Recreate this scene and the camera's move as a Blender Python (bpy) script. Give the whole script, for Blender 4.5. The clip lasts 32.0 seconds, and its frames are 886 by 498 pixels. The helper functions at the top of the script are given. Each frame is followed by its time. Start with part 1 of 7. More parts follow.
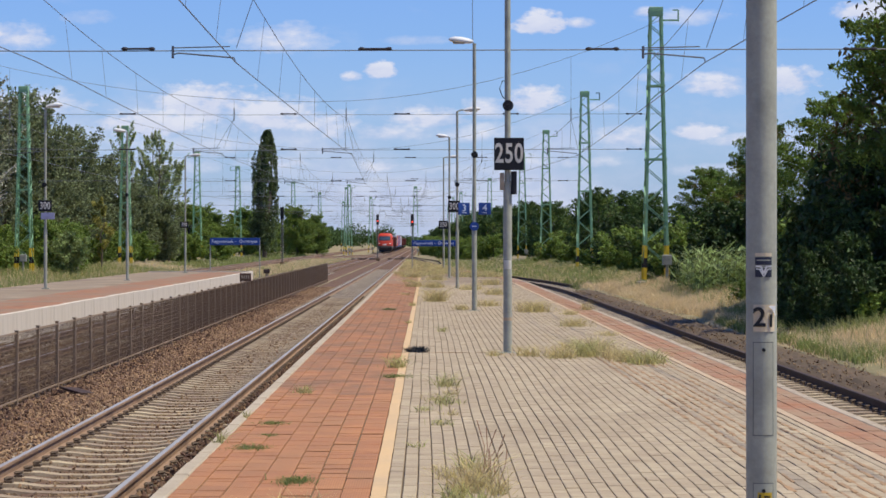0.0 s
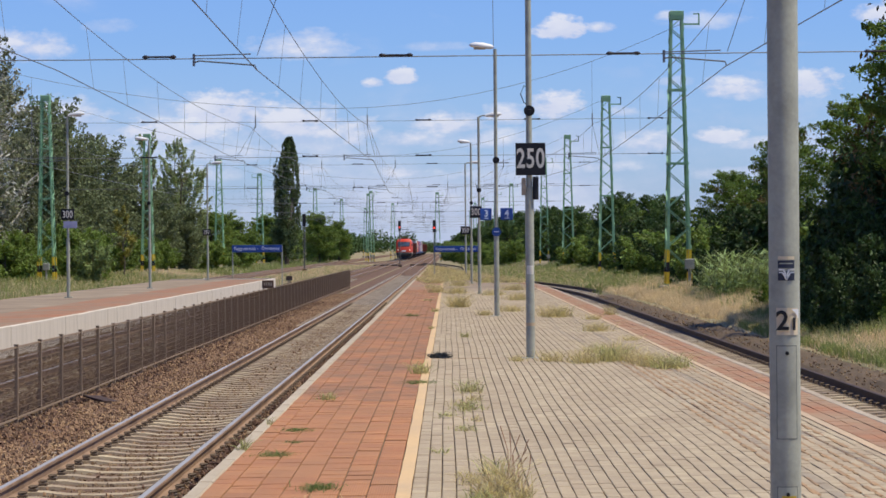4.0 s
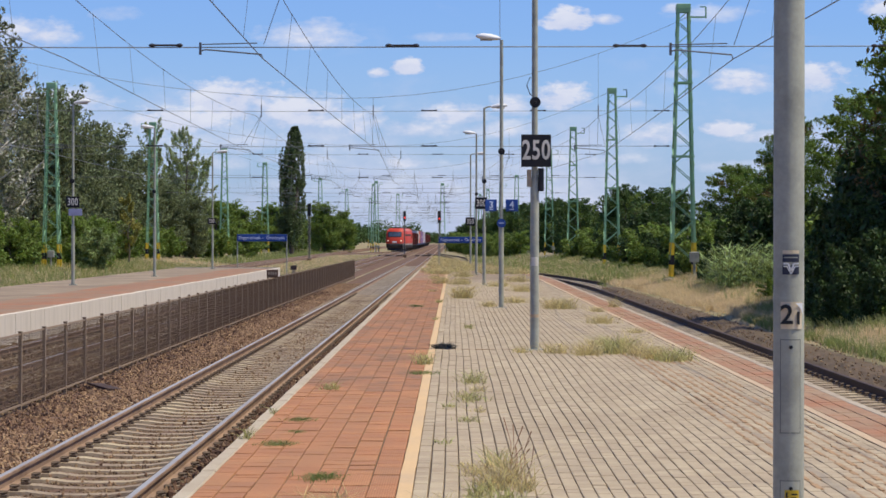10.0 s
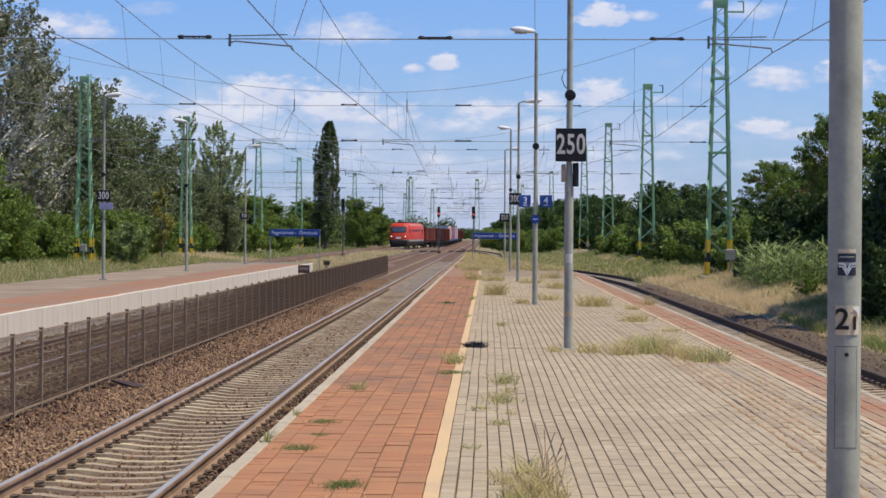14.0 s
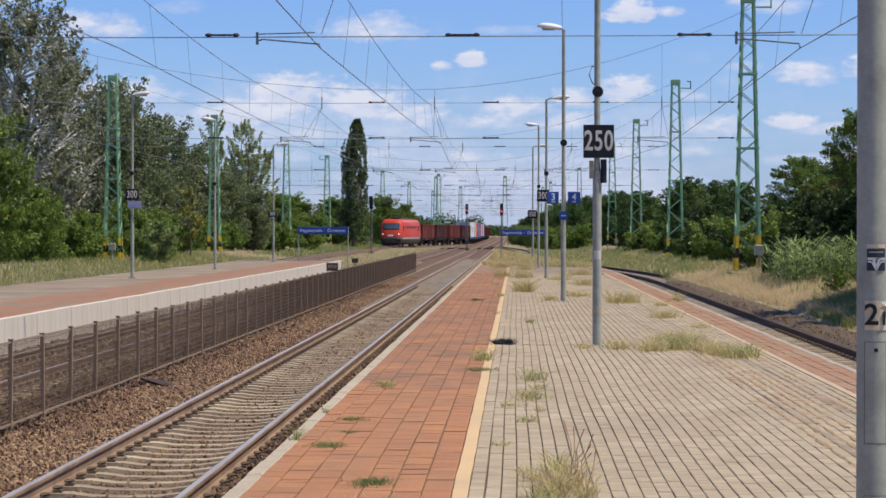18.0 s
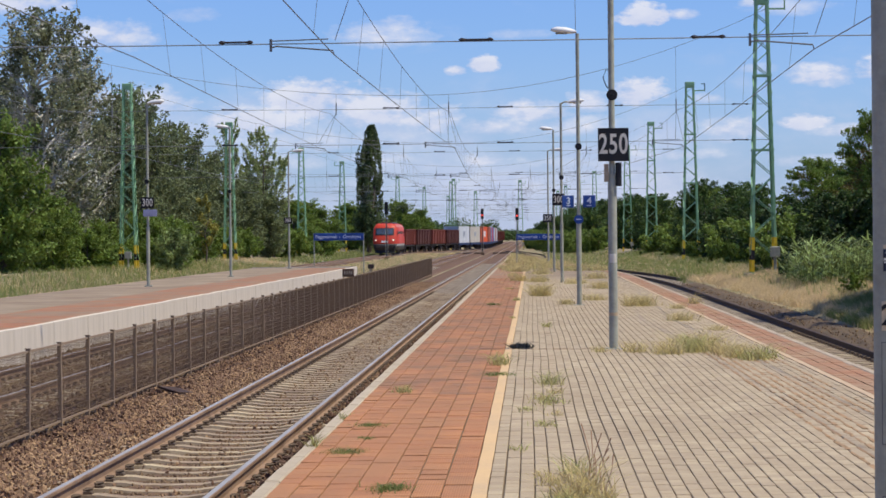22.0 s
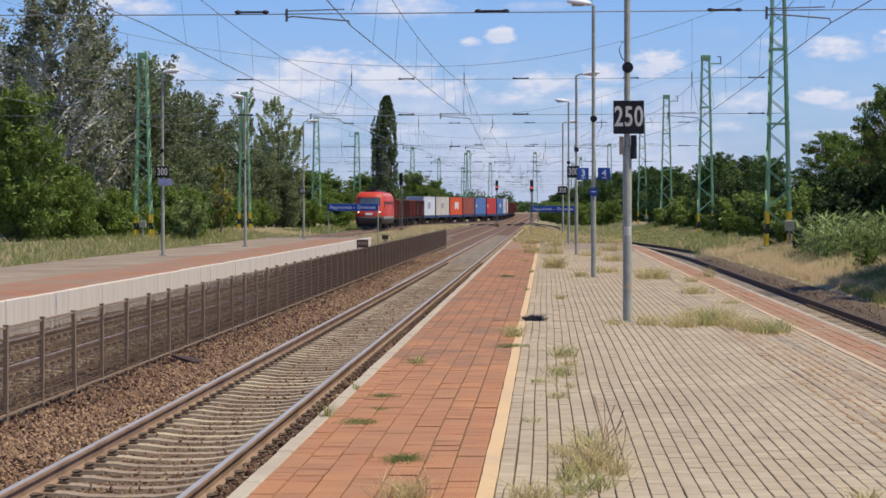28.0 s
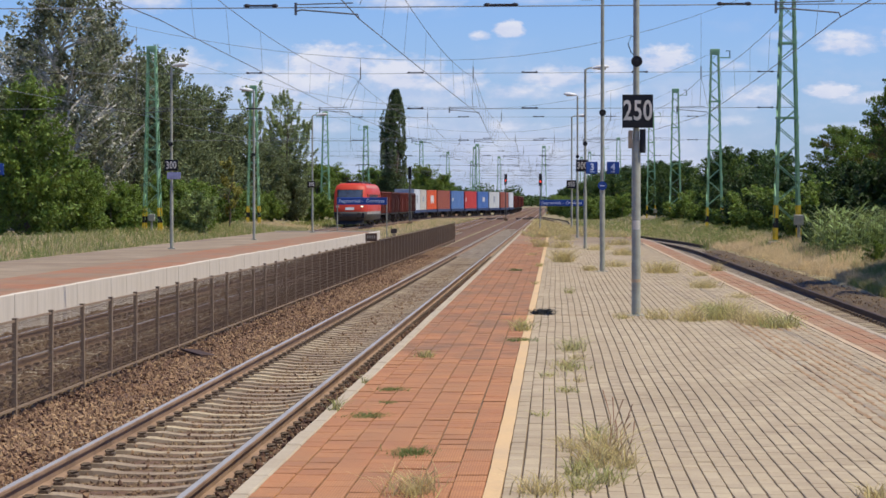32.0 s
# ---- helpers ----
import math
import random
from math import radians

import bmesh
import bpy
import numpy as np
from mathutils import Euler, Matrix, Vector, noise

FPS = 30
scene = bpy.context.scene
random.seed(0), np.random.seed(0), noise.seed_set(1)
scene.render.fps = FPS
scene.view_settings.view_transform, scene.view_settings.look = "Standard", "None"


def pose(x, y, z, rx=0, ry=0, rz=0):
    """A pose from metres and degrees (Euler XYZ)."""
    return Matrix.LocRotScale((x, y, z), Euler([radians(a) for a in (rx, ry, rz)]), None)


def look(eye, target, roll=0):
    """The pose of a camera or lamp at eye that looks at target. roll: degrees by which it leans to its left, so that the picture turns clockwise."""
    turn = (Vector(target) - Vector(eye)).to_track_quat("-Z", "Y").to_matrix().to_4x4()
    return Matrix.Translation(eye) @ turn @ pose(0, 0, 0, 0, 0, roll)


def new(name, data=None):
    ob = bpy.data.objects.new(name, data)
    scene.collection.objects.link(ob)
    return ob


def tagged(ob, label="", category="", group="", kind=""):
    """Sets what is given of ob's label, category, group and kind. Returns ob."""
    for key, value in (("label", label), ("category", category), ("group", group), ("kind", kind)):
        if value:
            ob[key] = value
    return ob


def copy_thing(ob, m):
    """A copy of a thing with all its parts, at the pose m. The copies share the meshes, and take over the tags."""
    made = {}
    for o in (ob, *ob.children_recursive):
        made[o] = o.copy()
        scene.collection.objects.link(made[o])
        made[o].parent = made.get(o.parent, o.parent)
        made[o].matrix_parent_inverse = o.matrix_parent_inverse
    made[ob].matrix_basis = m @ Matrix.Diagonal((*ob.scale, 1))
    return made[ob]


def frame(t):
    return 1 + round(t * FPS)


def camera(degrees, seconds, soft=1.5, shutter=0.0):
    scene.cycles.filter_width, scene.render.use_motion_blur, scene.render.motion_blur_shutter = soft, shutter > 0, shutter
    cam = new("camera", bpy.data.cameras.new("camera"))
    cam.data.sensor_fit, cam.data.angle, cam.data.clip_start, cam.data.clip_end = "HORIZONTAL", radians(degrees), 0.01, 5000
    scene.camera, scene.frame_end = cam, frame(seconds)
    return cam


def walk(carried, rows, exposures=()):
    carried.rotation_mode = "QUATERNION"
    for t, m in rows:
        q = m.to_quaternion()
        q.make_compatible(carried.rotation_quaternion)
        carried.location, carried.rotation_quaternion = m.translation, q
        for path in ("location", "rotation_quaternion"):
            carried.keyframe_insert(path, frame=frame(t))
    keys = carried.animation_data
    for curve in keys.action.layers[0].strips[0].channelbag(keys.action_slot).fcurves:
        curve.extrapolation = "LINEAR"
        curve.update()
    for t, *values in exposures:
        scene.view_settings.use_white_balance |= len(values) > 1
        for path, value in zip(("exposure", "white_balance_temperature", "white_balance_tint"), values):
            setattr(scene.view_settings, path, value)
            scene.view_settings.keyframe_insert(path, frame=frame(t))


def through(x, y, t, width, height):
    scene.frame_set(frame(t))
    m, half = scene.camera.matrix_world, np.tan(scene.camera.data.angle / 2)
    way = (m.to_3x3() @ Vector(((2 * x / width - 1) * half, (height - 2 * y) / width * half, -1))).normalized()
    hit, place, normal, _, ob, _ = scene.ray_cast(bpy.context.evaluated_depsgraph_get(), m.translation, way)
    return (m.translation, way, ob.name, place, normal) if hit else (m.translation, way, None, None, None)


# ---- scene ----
from math import cos, pi, sin

# ---- camera: held by hand on the platform, a long lens ----
EYE = 1.8
cam = camera(21.02, 32.0, soft=1.6)
# seconds, metres along the platform, turns about x, y and z in degrees
HELD = [
    (0.0, -0.45, 89.810, 0.026, -0.389),
    (0.5, -0.45, 89.886, 0.180, -0.356),
    (1.0, -0.45, 89.932, 0.314, -0.307),
    (1.5, -0.45, 89.971, 0.327, -0.231),
    (2.0, -0.45, 89.996, 0.377, -0.095),
    (2.5, -0.45, 89.994, 0.426, -0.003),
    (3.0, -0.45, 89.928, 0.331, 0.010),
    (3.5, -0.45, 89.919, 0.409, 0.098),
    (5.5, -0.45, 90.118, 0.598, 0.071),
    (6.0, -0.45, 89.990, 0.566, -0.075),
    (6.5, -0.45, 89.862, 0.327, -0.243),
    (7.0, -0.45, 89.746, 0.220, -0.369),
    (7.5, -0.45, 89.660, 0.092, -0.391),
    (8.0, -0.45, 89.658, 0.054, -0.308),
    (8.5, -0.45, 89.695, -0.037, -0.172),
    (9.0, -0.45, 89.703, 0.014, -0.018),
    (9.5, -0.45, 89.711, -0.077, 0.124),
    (10.0, -0.45, 89.731, -0.063, 0.257),
    (10.5, -0.45, 89.728, -0.048, 0.387),
    (11.0, -0.45, 89.722, -0.032, 0.514),
    (11.5, -0.45, 89.690, -0.012, 0.672),
    (12.0, -0.45, 89.682, 0.012, 0.779),
    (12.5, -0.45, 89.690, -0.050, 0.807),
    (13.0, -0.45, 89.676, -0.126, 0.822),
    (13.5, -0.45, 89.600, -0.287, 0.931),
    (14.0, 0.45, 89.628, -0.350, 1.087),
    (14.5, 0.45, 89.613, -0.388, 1.147),
    (16.5, 0.45, 89.367, -0.120, 1.616),
    (17.0, 0.45, 89.395, -0.032, 1.713),
    (17.5, 0.45, 89.456, -0.086, 1.730),
    (18.0, 0.45, 89.557, -0.075, 1.762),
    (18.5, 0.45, 89.622, 0.015, 1.816),
    (19.0, 0.45, 89.605, 0.037, 1.905),
    (19.5, 0.45, 89.610, 0.167, 1.947),
    (20.0, 0.45, 89.614, 0.211, 2.013),
    (20.5, 0.45, 89.608, 0.298, 2.059),
    (21.0, 0.45, 89.616, 0.428, 2.061),
    (21.5, 0.45, 89.640, 0.471, 2.078),
    (22.0, 0.45, 89.679, 0.533, 2.134),
    (22.5, 0.45, 89.724, 0.493, 2.191),
    (23.0, 0.45, 89.683, 0.472, 2.179),
    (23.5, 0.45, 89.558, 0.384, 2.186),
    (24.0, 0.45, 89.482, 0.276, 2.199),
    (24.5, 0.45, 89.515, 0.215, 2.237),
    (26.5, 0.45, 89.343, 0.122, 2.157),
    (27.0, 0.45, 89.218, 0.109, 2.257),
    (27.5, 0.45, 89.119, 0.145, 2.367),
    (28.0, 0.45, 88.993, 0.090, 2.482),
    (28.5, 0.45, 88.848, 0.113, 2.523),
    (29.0, 0.45, 88.733, -0.006, 2.570),
    (29.5, 0.45, 88.734, 0.074, 2.593),
    (30.0, 0.45, 88.764, 0.203, 2.634),
    (30.5, 0.45, 88.839, 0.175, 2.685),
    (31.0, 0.45, 88.916, 0.142, 2.721),
    (31.5, 0.45, 88.889, 0.080, 2.700),
    (32.0, 0.45, 88.844, 0.020, 2.693),
]
walk(cam, [(t, pose(-0.012 if t < 13.8 else 0.025, y, EYE, rx, ry, rz)) for t, y, rx, ry, rz in HELD])

# ---- world, sun, exposure ----
SUN_UP, SUN_AZ = 62.0, 100.0          # degrees; azimuth from the track's direction, clockwise
world = bpy.data.worlds.new("world")
scene.world = world
world.use_nodes = True


def build_sky(tree):
    nd, ln = tree.nodes, tree.links
    nd.clear()

    def node(kind, **kw):
        n = nd.new(kind)
        for k, v in kw.items():
            n.inputs[k].default_value = v
        return n

    def math_node(op, a, b=None, c=None, clamp=False):
        n = nd.new("ShaderNodeMath")
        n.operation, n.use_clamp = op, clamp
        for i, v in enumerate((a, b, c)):
            if v is None:
                continue
            if isinstance(v, (int, float)):
                n.inputs[i].default_value = v
            else:
                ln.new(v, n.inputs[i])
        return n.outputs[0]

    out, bg = nd.new("ShaderNodeOutputWorld"), nd.new("ShaderNodeBackground")
    sky = nd.new("ShaderNodeTexSky")
    sky.sky_type, sky.sun_disc = "NISHITA", False
    sky.sun_elevation, sky.sun_rotation = radians(SUN_UP), radians(SUN_AZ)
    sky.air_density, sky.dust_density, sky.ozone_density = 1.0, 0.6, 2.0
    co = nd.new("ShaderNodeTexCoord")
    sep = nd.new("ShaderNodeSeparateXYZ")
    ln.new(co.outputs["Generated"], sep.inputs[0])
    x, y, z = sep.outputs
    # a flat layer of cloud seen from below gets thin rows towards the horizon
    flat = nd.new("ShaderNodeCombineXYZ")
    ln.new(math_node("MULTIPLY", x, 1.0), flat.inputs[0])
    ln.new(math_node("MULTIPLY", y, 1.0), flat.inputs[1])
    ln.new(math_node("MULTIPLY", z, 2.1), flat.inputs[2])
    big = node("ShaderNodeTexNoise", Scale=17.0, Detail=9.0, Roughness=0.56, Distortion=0.25)
    ln.new(flat.outputs[0], big.inputs["Vector"])
    wide = node("ShaderNodeTexNoise", Scale=6.0, Detail=2.0, Roughness=0.5)
    ln.new(flat.outputs[0], wide.inputs["Vector"])
    fine = node("ShaderNodeTexNoise", Scale=62.0, Detail=8.0, Roughness=0.62)
    ln.new(flat.outputs[0], fine.inputs["Vector"])
    # more cloud low down, less overhead
    low = math_node("SUBTRACT", 0.19, math_node("MULTIPLY", z, 2.7))
    low = math_node("MAXIMUM", low, -0.06)
    dens = math_node("ADD", math_node("ADD", math_node("MULTIPLY", big.outputs[0], 0.72), math_node("MULTIPLY", wide.outputs[0], 0.16)),
                     math_node("ADD", math_node("MULTIPLY", fine.outputs[0], 0.12), low))
    # cumulus heaps: azimuth, elevation, half width, half height in degrees
    heaps = CLOUDS
    az = math_node("MULTIPLY", math_node("ARCTAN2", x, y), 180 / pi)
    el = math_node("MULTIPLY", math_node("ARCSINE", z), 180 / pi)
    knob = node("ShaderNodeTexNoise", Scale=150.0, Detail=6.0, Roughness=0.6)
    ln.new(flat.outputs[0], knob.inputs["Vector"])
    rag = math_node("ADD", math_node("MULTIPLY", math_node("SUBTRACT", fine.outputs[0], 0.5), 2.6), math_node("MULTIPLY", math_node("SUBTRACT", knob.outputs[0], 0.5), 1.5))
    total, crest = None, None
    for a, e, w, h, s in heaps:
        dx = math_node("DIVIDE", math_node("SUBTRACT", az, a), w)
        up = math_node("DIVIDE", math_node("SUBTRACT", el, e), h)
        dy = math_node("MAXIMUM", up, math_node("MULTIPLY", up, -1.25))
        r2 = math_node("ADD", math_node("MULTIPLY", dx, dx), math_node("MULTIPLY", dy, dy))
        v = math_node("MULTIPLY", math_node("SUBTRACT", math_node("ADD", 1.0, rag), r2), s * 1.3, clamp=True)
        c = math_node("MULTIPLY", v, math_node("MULTIPLY_ADD", up, 0.55, 0.5, clamp=True))
        total = v if total is None else math_node("MAXIMUM", total, v)
        crest = c if crest is None else math_node("MAXIMUM", crest, c)
    ramp = nd.new("ShaderNodeMapRange")
    ramp.interpolation_type = "SMOOTHSTEP"
    ln.new(dens, ramp.inputs[0])
    ramp.inputs[1].default_value, ramp.inputs[2].default_value, ramp.inputs[4].default_value = 0.49, 0.78, 0.75
    mask = math_node("MAXIMUM", ramp.outputs[0], math_node("MULTIPLY", total, 0.9))
    haze = math_node("MULTIPLY", math_node("SUBTRACT", 0.085, z), 6.5, clamp=True)
    tint = nd.new("ShaderNodeMix")
    tint.data_type = "RGBA"
    ln.new(math_node("MULTIPLY", haze, 0.62), tint.inputs["Factor"])
    blue = nd.new("ShaderNodeMix")
    blue.data_type, blue.blend_type = "RGBA", "MULTIPLY"
    blue.inputs["Factor"].default_value = 1.0
    blue.inputs["B"].default_value = SKY_TINT
    ln.new(sky.outputs[0], blue.inputs["A"])
    ln.new(blue.outputs["Result"], tint.inputs["A"])
    tint.inputs["B"].default_value = HAZE
    mix = nd.new("ShaderNodeMix")
    mix.data_type = "RGBA"
    ln.new(mask, mix.inputs["Factor"])
    ln.new(tint.outputs["Result"], mix.inputs["A"])
    shade = nd.new("ShaderNodeMix")
    shade.data_type = "RGBA"
    grey = math_node("MULTIPLY", math_node("SUBTRACT", fine.outputs[0], 0.42), 2.0)
    ln.new(math_node("ADD", grey, math_node("MULTIPLY", crest, 0.95), clamp=True), shade.inputs["Factor"])
    shade.inputs["A"].default_value, shade.inputs["B"].default_value = CLOUD_DIM, CLOUD_LIT
    ln.new(shade.outputs["Result"], mix.inputs["B"])
    ln.new(mix.outputs["Result"], bg.inputs["Color"])
    bg.inputs["Strength"].default_value = SKY_STRENGTH
    ln.new(bg.outputs[0], out.inputs[0])


SKY_STRENGTH = 0.12
SKY_TINT = (0.55, 0.75, 1.24, 1)
HAZE = (4.35, 5.45, 8.2, 1)
CLOUD_DIM, CLOUD_LIT = (4.75, 5.2, 6.9, 1), (6.4, 6.55, 7.4, 1)
# azimuth and elevation from the track's vanishing point
CLOUDS = [(-5.3, 3.25, 1.3, 0.62, 1.1), (-6.7, 2.75, 1.5, 0.5, 0.9), (-3.7, 2.95, 1.5, 0.62, 0.85), (-2.4, 2.75, 0.9, 0.5, 0.8), (-5.0, 2.3, 3.2, 0.4, 0.45),
          (-3.6, 4.8, 1.35, 0.42, 0.5), (-3.2, 5.0, 0.6, 0.3, 0.5), (-1.12, 4.08, 0.46, 0.25, 1.5), (-1.8, 3.93, 0.3, 0.15, 0.9), (2.75, 5.18, 0.72, 0.36, 1.4), (3.65, 5.2, 0.5, 0.16, 0.6),
          (2.55, 3.35, 0.75, 0.42, 1.1), (1.35, 3.15, 0.6, 0.3, 0.75), (0.0, 2.95, 1.1, 0.34, 0.8), (-0.9, 2.6, 1.2, 0.3, 0.6), (1.2, 2.55, 1.6, 0.3, 0.5), (6.9, 3.7, 1.0, 0.34, 0.75), (8.5, 3.8, 1.0, 0.4, 1.1),
          (6.5, 2.6, 0.7, 0.26, 1.1), (7.5, 2.4, 1.0, 0.2, 0.6), (4.7, 2.45, 0.9, 0.42, 0.7), (4.2, 3.2, 0.5, 0.16, 0.45), (6.2, 5.3, 1.2, 0.24, 0.4), (5.3, 5.45, 0.35, 0.16, 0.7), (-0.3, 4.8, 0.9, 0.14, 0.3),
          (-1.3, 1.8, 0.9, 0.22, 0.7), (0.6, 1.7, 1.4, 0.2, 0.5), (-3.4, 1.9, 1.6, 0.25, 0.55), (-6.4, 1.8, 1.6, 0.3, 0.5), (3.0, 1.9, 1.8, 0.25, 0.5), (7.4, 1.7, 2.0, 0.22, 0.45), (-9.4, 3.2, 1.6, 0.5, 0.7),
          (-10.2, 4.8, 1.4, 0.5, 0.7), (-8.0, 5.3, 0.7, 0.2, 0.3), (-12.0, 5.6, 1.2, 0.5, 0.9), (10.6, 5.4, 1.2, 0.4, 0.9), (2.2, 1.2, 4.0, 0.3, 0.3), (-3.0, 1.2, 4.0, 0.3, 0.3), (5.4, 3.9, 0.6, 0.16, 0.4)]
build_sky(world.node_tree)

lamp = bpy.data.lights.new("sun", "SUN")
lamp.energy, lamp.angle, lamp.color = 4.9, radians(0.55), (1.0, 0.92, 0.75)
sun = new("sun", lamp)
toward = Vector((sin(radians(SUN_AZ)) * cos(radians(SUN_UP)), cos(radians(SUN_AZ)) * cos(radians(SUN_UP)), sin(radians(SUN_UP))))
sun.matrix_world = look(toward * 100, (0, 0, 0))
scene.view_settings.exposure = 0.0


# ---- materials ----
def mat(name, base, rough=0.8, metal=0.0, vary=0.15, grain=40.0, stain=2.0, bump=0.15, per="none", second=None, spread=0.3, gloss=0.35, stretch=(1, 1, 1), soil=0.0, dust=(0.27, 0.2, 0.14), lay=(1.0, 0.4, 1.0)):
    """Procedural surface: a base colour, fine grain, larger stains towards a second colour, a spread from piece to piece, and patches of dust."""
    m = bpy.data.materials.new(name)
    m.use_nodes = True
    nd, ln = m.node_tree.nodes, m.node_tree.links
    bsdf = nd["Principled BSDF"]
    bsdf.inputs["Roughness"].default_value, bsdf.inputs["Metallic"].default_value = rough, metal
    bsdf.inputs["Specular IOR Level"].default_value = gloss
    co, mp = nd.new("ShaderNodeTexCoord"), nd.new("ShaderNodeMapping")
    mp.inputs["Scale"].default_value = stretch
    geo = nd.new("ShaderNodeNewGeometry")
    ln.new(geo.outputs["Position"] if per == "world" else co.outputs["Object"], mp.inputs[0])
    g, s = nd.new("ShaderNodeTexNoise"), nd.new("ShaderNodeTexNoise")
    g.inputs["Scale"].default_value, g.inputs["Detail"].default_value = grain, 5
    s.inputs["Scale"].default_value, s.inputs["Detail"].default_value = stain, 6
    s.inputs["Roughness"].default_value = 0.65
    for n in (g, s):
        ln.new(mp.outputs[0], n.inputs["Vector"])
    sec = second or tuple(c * 0.55 for c in base)
    mx = nd.new("ShaderNodeMix")
    mx.data_type = "RGBA"
    rmp = nd.new("ShaderNodeMapRange")
    rmp.inputs[1].default_value, rmp.inputs[2].default_value, rmp.inputs[4].default_value = 0.42, 0.72, 0.85
    ln.new(s.outputs[0], rmp.inputs[0])
    ln.new(rmp.outputs[0], mx.inputs["Factor"])
    mx.inputs["A"].default_value, mx.inputs["B"].default_value = (*base, 1), (*sec, 1)
    hsv = nd.new("ShaderNodeHueSaturation")
    ln.new(mx.outputs["Result"], hsv.inputs["Color"])
    val = nd.new("ShaderNodeMath")
    val.operation = "MULTIPLY_ADD"
    ln.new(g.outputs[0], val.inputs[0])
    val.inputs[1].default_value, val.inputs[2].default_value = vary * 2, 1 - vary
    last = val
    if per in ("object", "island"):
        rnd = nd.new("ShaderNodeObjectInfo").outputs["Random"] if per == "object" else geo.outputs["Random Per Island"]
        add = nd.new("ShaderNodeMath")
        add.operation = "MULTIPLY_ADD"
        ln.new(rnd, add.inputs[0])
        add.inputs[1].default_value = spread * 2
        sub = nd.new("ShaderNodeMath")
        sub.operation = "SUBTRACT"
        ln.new(val.outputs[0], sub.inputs[0])
        sub.inputs[1].default_value = spread
        ln.new(sub.outputs[0], add.inputs[2])
        last = add
        hue = nd.new("ShaderNodeMath")
        hue.operation = "MULTIPLY_ADD"
        ln.new(rnd, hue.inputs[0])
        hue.inputs[1].default_value, hue.inputs[2].default_value = spread * 0.06, 0.5 - spread * 0.03
        ln.new(hue.outputs[0], hsv.inputs["Hue"])
    ln.new(last.outputs[0], hsv.inputs["Value"])
    shade = hsv.outputs[0]
    if soil:
        d, dm, dr = nd.new("ShaderNodeTexNoise"), nd.new("ShaderNodeMix"), nd.new("ShaderNodeMapRange")
        d.inputs["Scale"].default_value, d.inputs["Detail"].default_value, d.inputs["Roughness"].default_value = 1.3, 8, 0.7
        dv = nd.new("ShaderNodeVectorMath")
        dv.operation = "MULTIPLY"
        dv.inputs[1].default_value = lay
        ln.new(geo.outputs["Position"], dv.inputs[0])
        ln.new(dv.outputs[0], d.inputs["Vector"])
        dr.inputs[1].default_value, dr.inputs[2].default_value, dr.inputs[4].default_value = 0.37, 0.62, soil
        ln.new(d.outputs[0], dr.inputs[0])
        dm.data_type = "RGBA"
        ln.new(dr.outputs[0], dm.inputs["Factor"])
        ln.new(shade, dm.inputs["A"])
        dm.inputs["B"].default_value = (*dust, 1)
        shade = dm.outputs["Result"]
    ln.new(shade, bsdf.inputs["Base Color"])
    if bump:
        b = nd.new("ShaderNodeBump")
        b.inputs["Strength"].default_value, b.inputs["Distance"].default_value = bump, 0.02
        ln.new(g.outputs[0], b.inputs["Height"])
        ln.new(b.outputs[0], bsdf.inputs["Normal"])
    return m


def leafmat(name, base, second, spread=0.35, rough=0.55, through=0.24):
    m = mat(name, base, rough, vary=0.1, grain=3.0, stain=0.5, bump=0, per="island", second=second, spread=spread, gloss=0.3)
    nd, ln = m.node_tree.nodes, m.node_tree.links
    bsdf = nd["Principled BSDF"]
    tr, ad = nd.new("ShaderNodeBsdfTranslucent"), nd.new("ShaderNodeMixShader")
    ln.new(bsdf.inputs["Base Color"].links[0].from_socket, tr.inputs["Color"])
    ad.inputs[0].default_value = through
    ln.new(bsdf.outputs[0], ad.inputs[1])
    ln.new(tr.outputs[0], ad.inputs[2])
    ln.new(ad.outputs[0], nd["Material Output"].inputs["Surface"])
    return m


M_BRICK = mat("red_paver", (0.34, 0.135, 0.06), 0.88, vary=0.5, grain=2.5, stain=1.1, per="world", second=(0.24, 0.125, 0.065), bump=0.3, soil=0.95, dust=(0.24, 0.175, 0.11), lay=(0.2, 0.22, 1.0))
M_BRICKDARK = mat("dark_red_paver", (0.33, 0.155, 0.08), 0.88, vary=0.35, grain=3, stain=0.5, per="world", second=(0.25, 0.14, 0.08), bump=0.3, soil=0.6, dust=(0.33, 0.25, 0.155))
M_PAVEOLD = mat("old_grey_paving", (0.33, 0.26, 0.175), 0.9, vary=0.5, grain=1.6, stain=0.4, per="world", second=(0.18, 0.13, 0.08), soil=0.75, dust=(0.19, 0.13, 0.08), lay=(0.25, 0.25, 1.0))
M_BRICK_PIECE = mat("red_paver_piece", (0.44, 0.19, 0.08), 0.85, vary=0.25, grain=30, stain=1.5, per="object", second=(0.34, 0.15, 0.07), spread=0.1, bump=0.3, soil=0.45, dust=(0.28, 0.16, 0.085))
M_BRICK_JOINED = mat("red_paver_joined", (0.44, 0.19, 0.082), 0.85, vary=0.25, grain=30, stain=0.45, per="island", second=(0.30, 0.15, 0.08), spread=0.12, bump=0.3, soil=0.8, dust=(0.22, 0.13, 0.075))
M_PAVE_PIECE = mat("grey_paver_piece", (0.42, 0.335, 0.22), 0.88, vary=0.18, grain=60, stain=2, per="object", second=(0.32, 0.25, 0.16), spread=0.09, bump=0.25, soil=0.4, dust=(0.30, 0.22, 0.14))
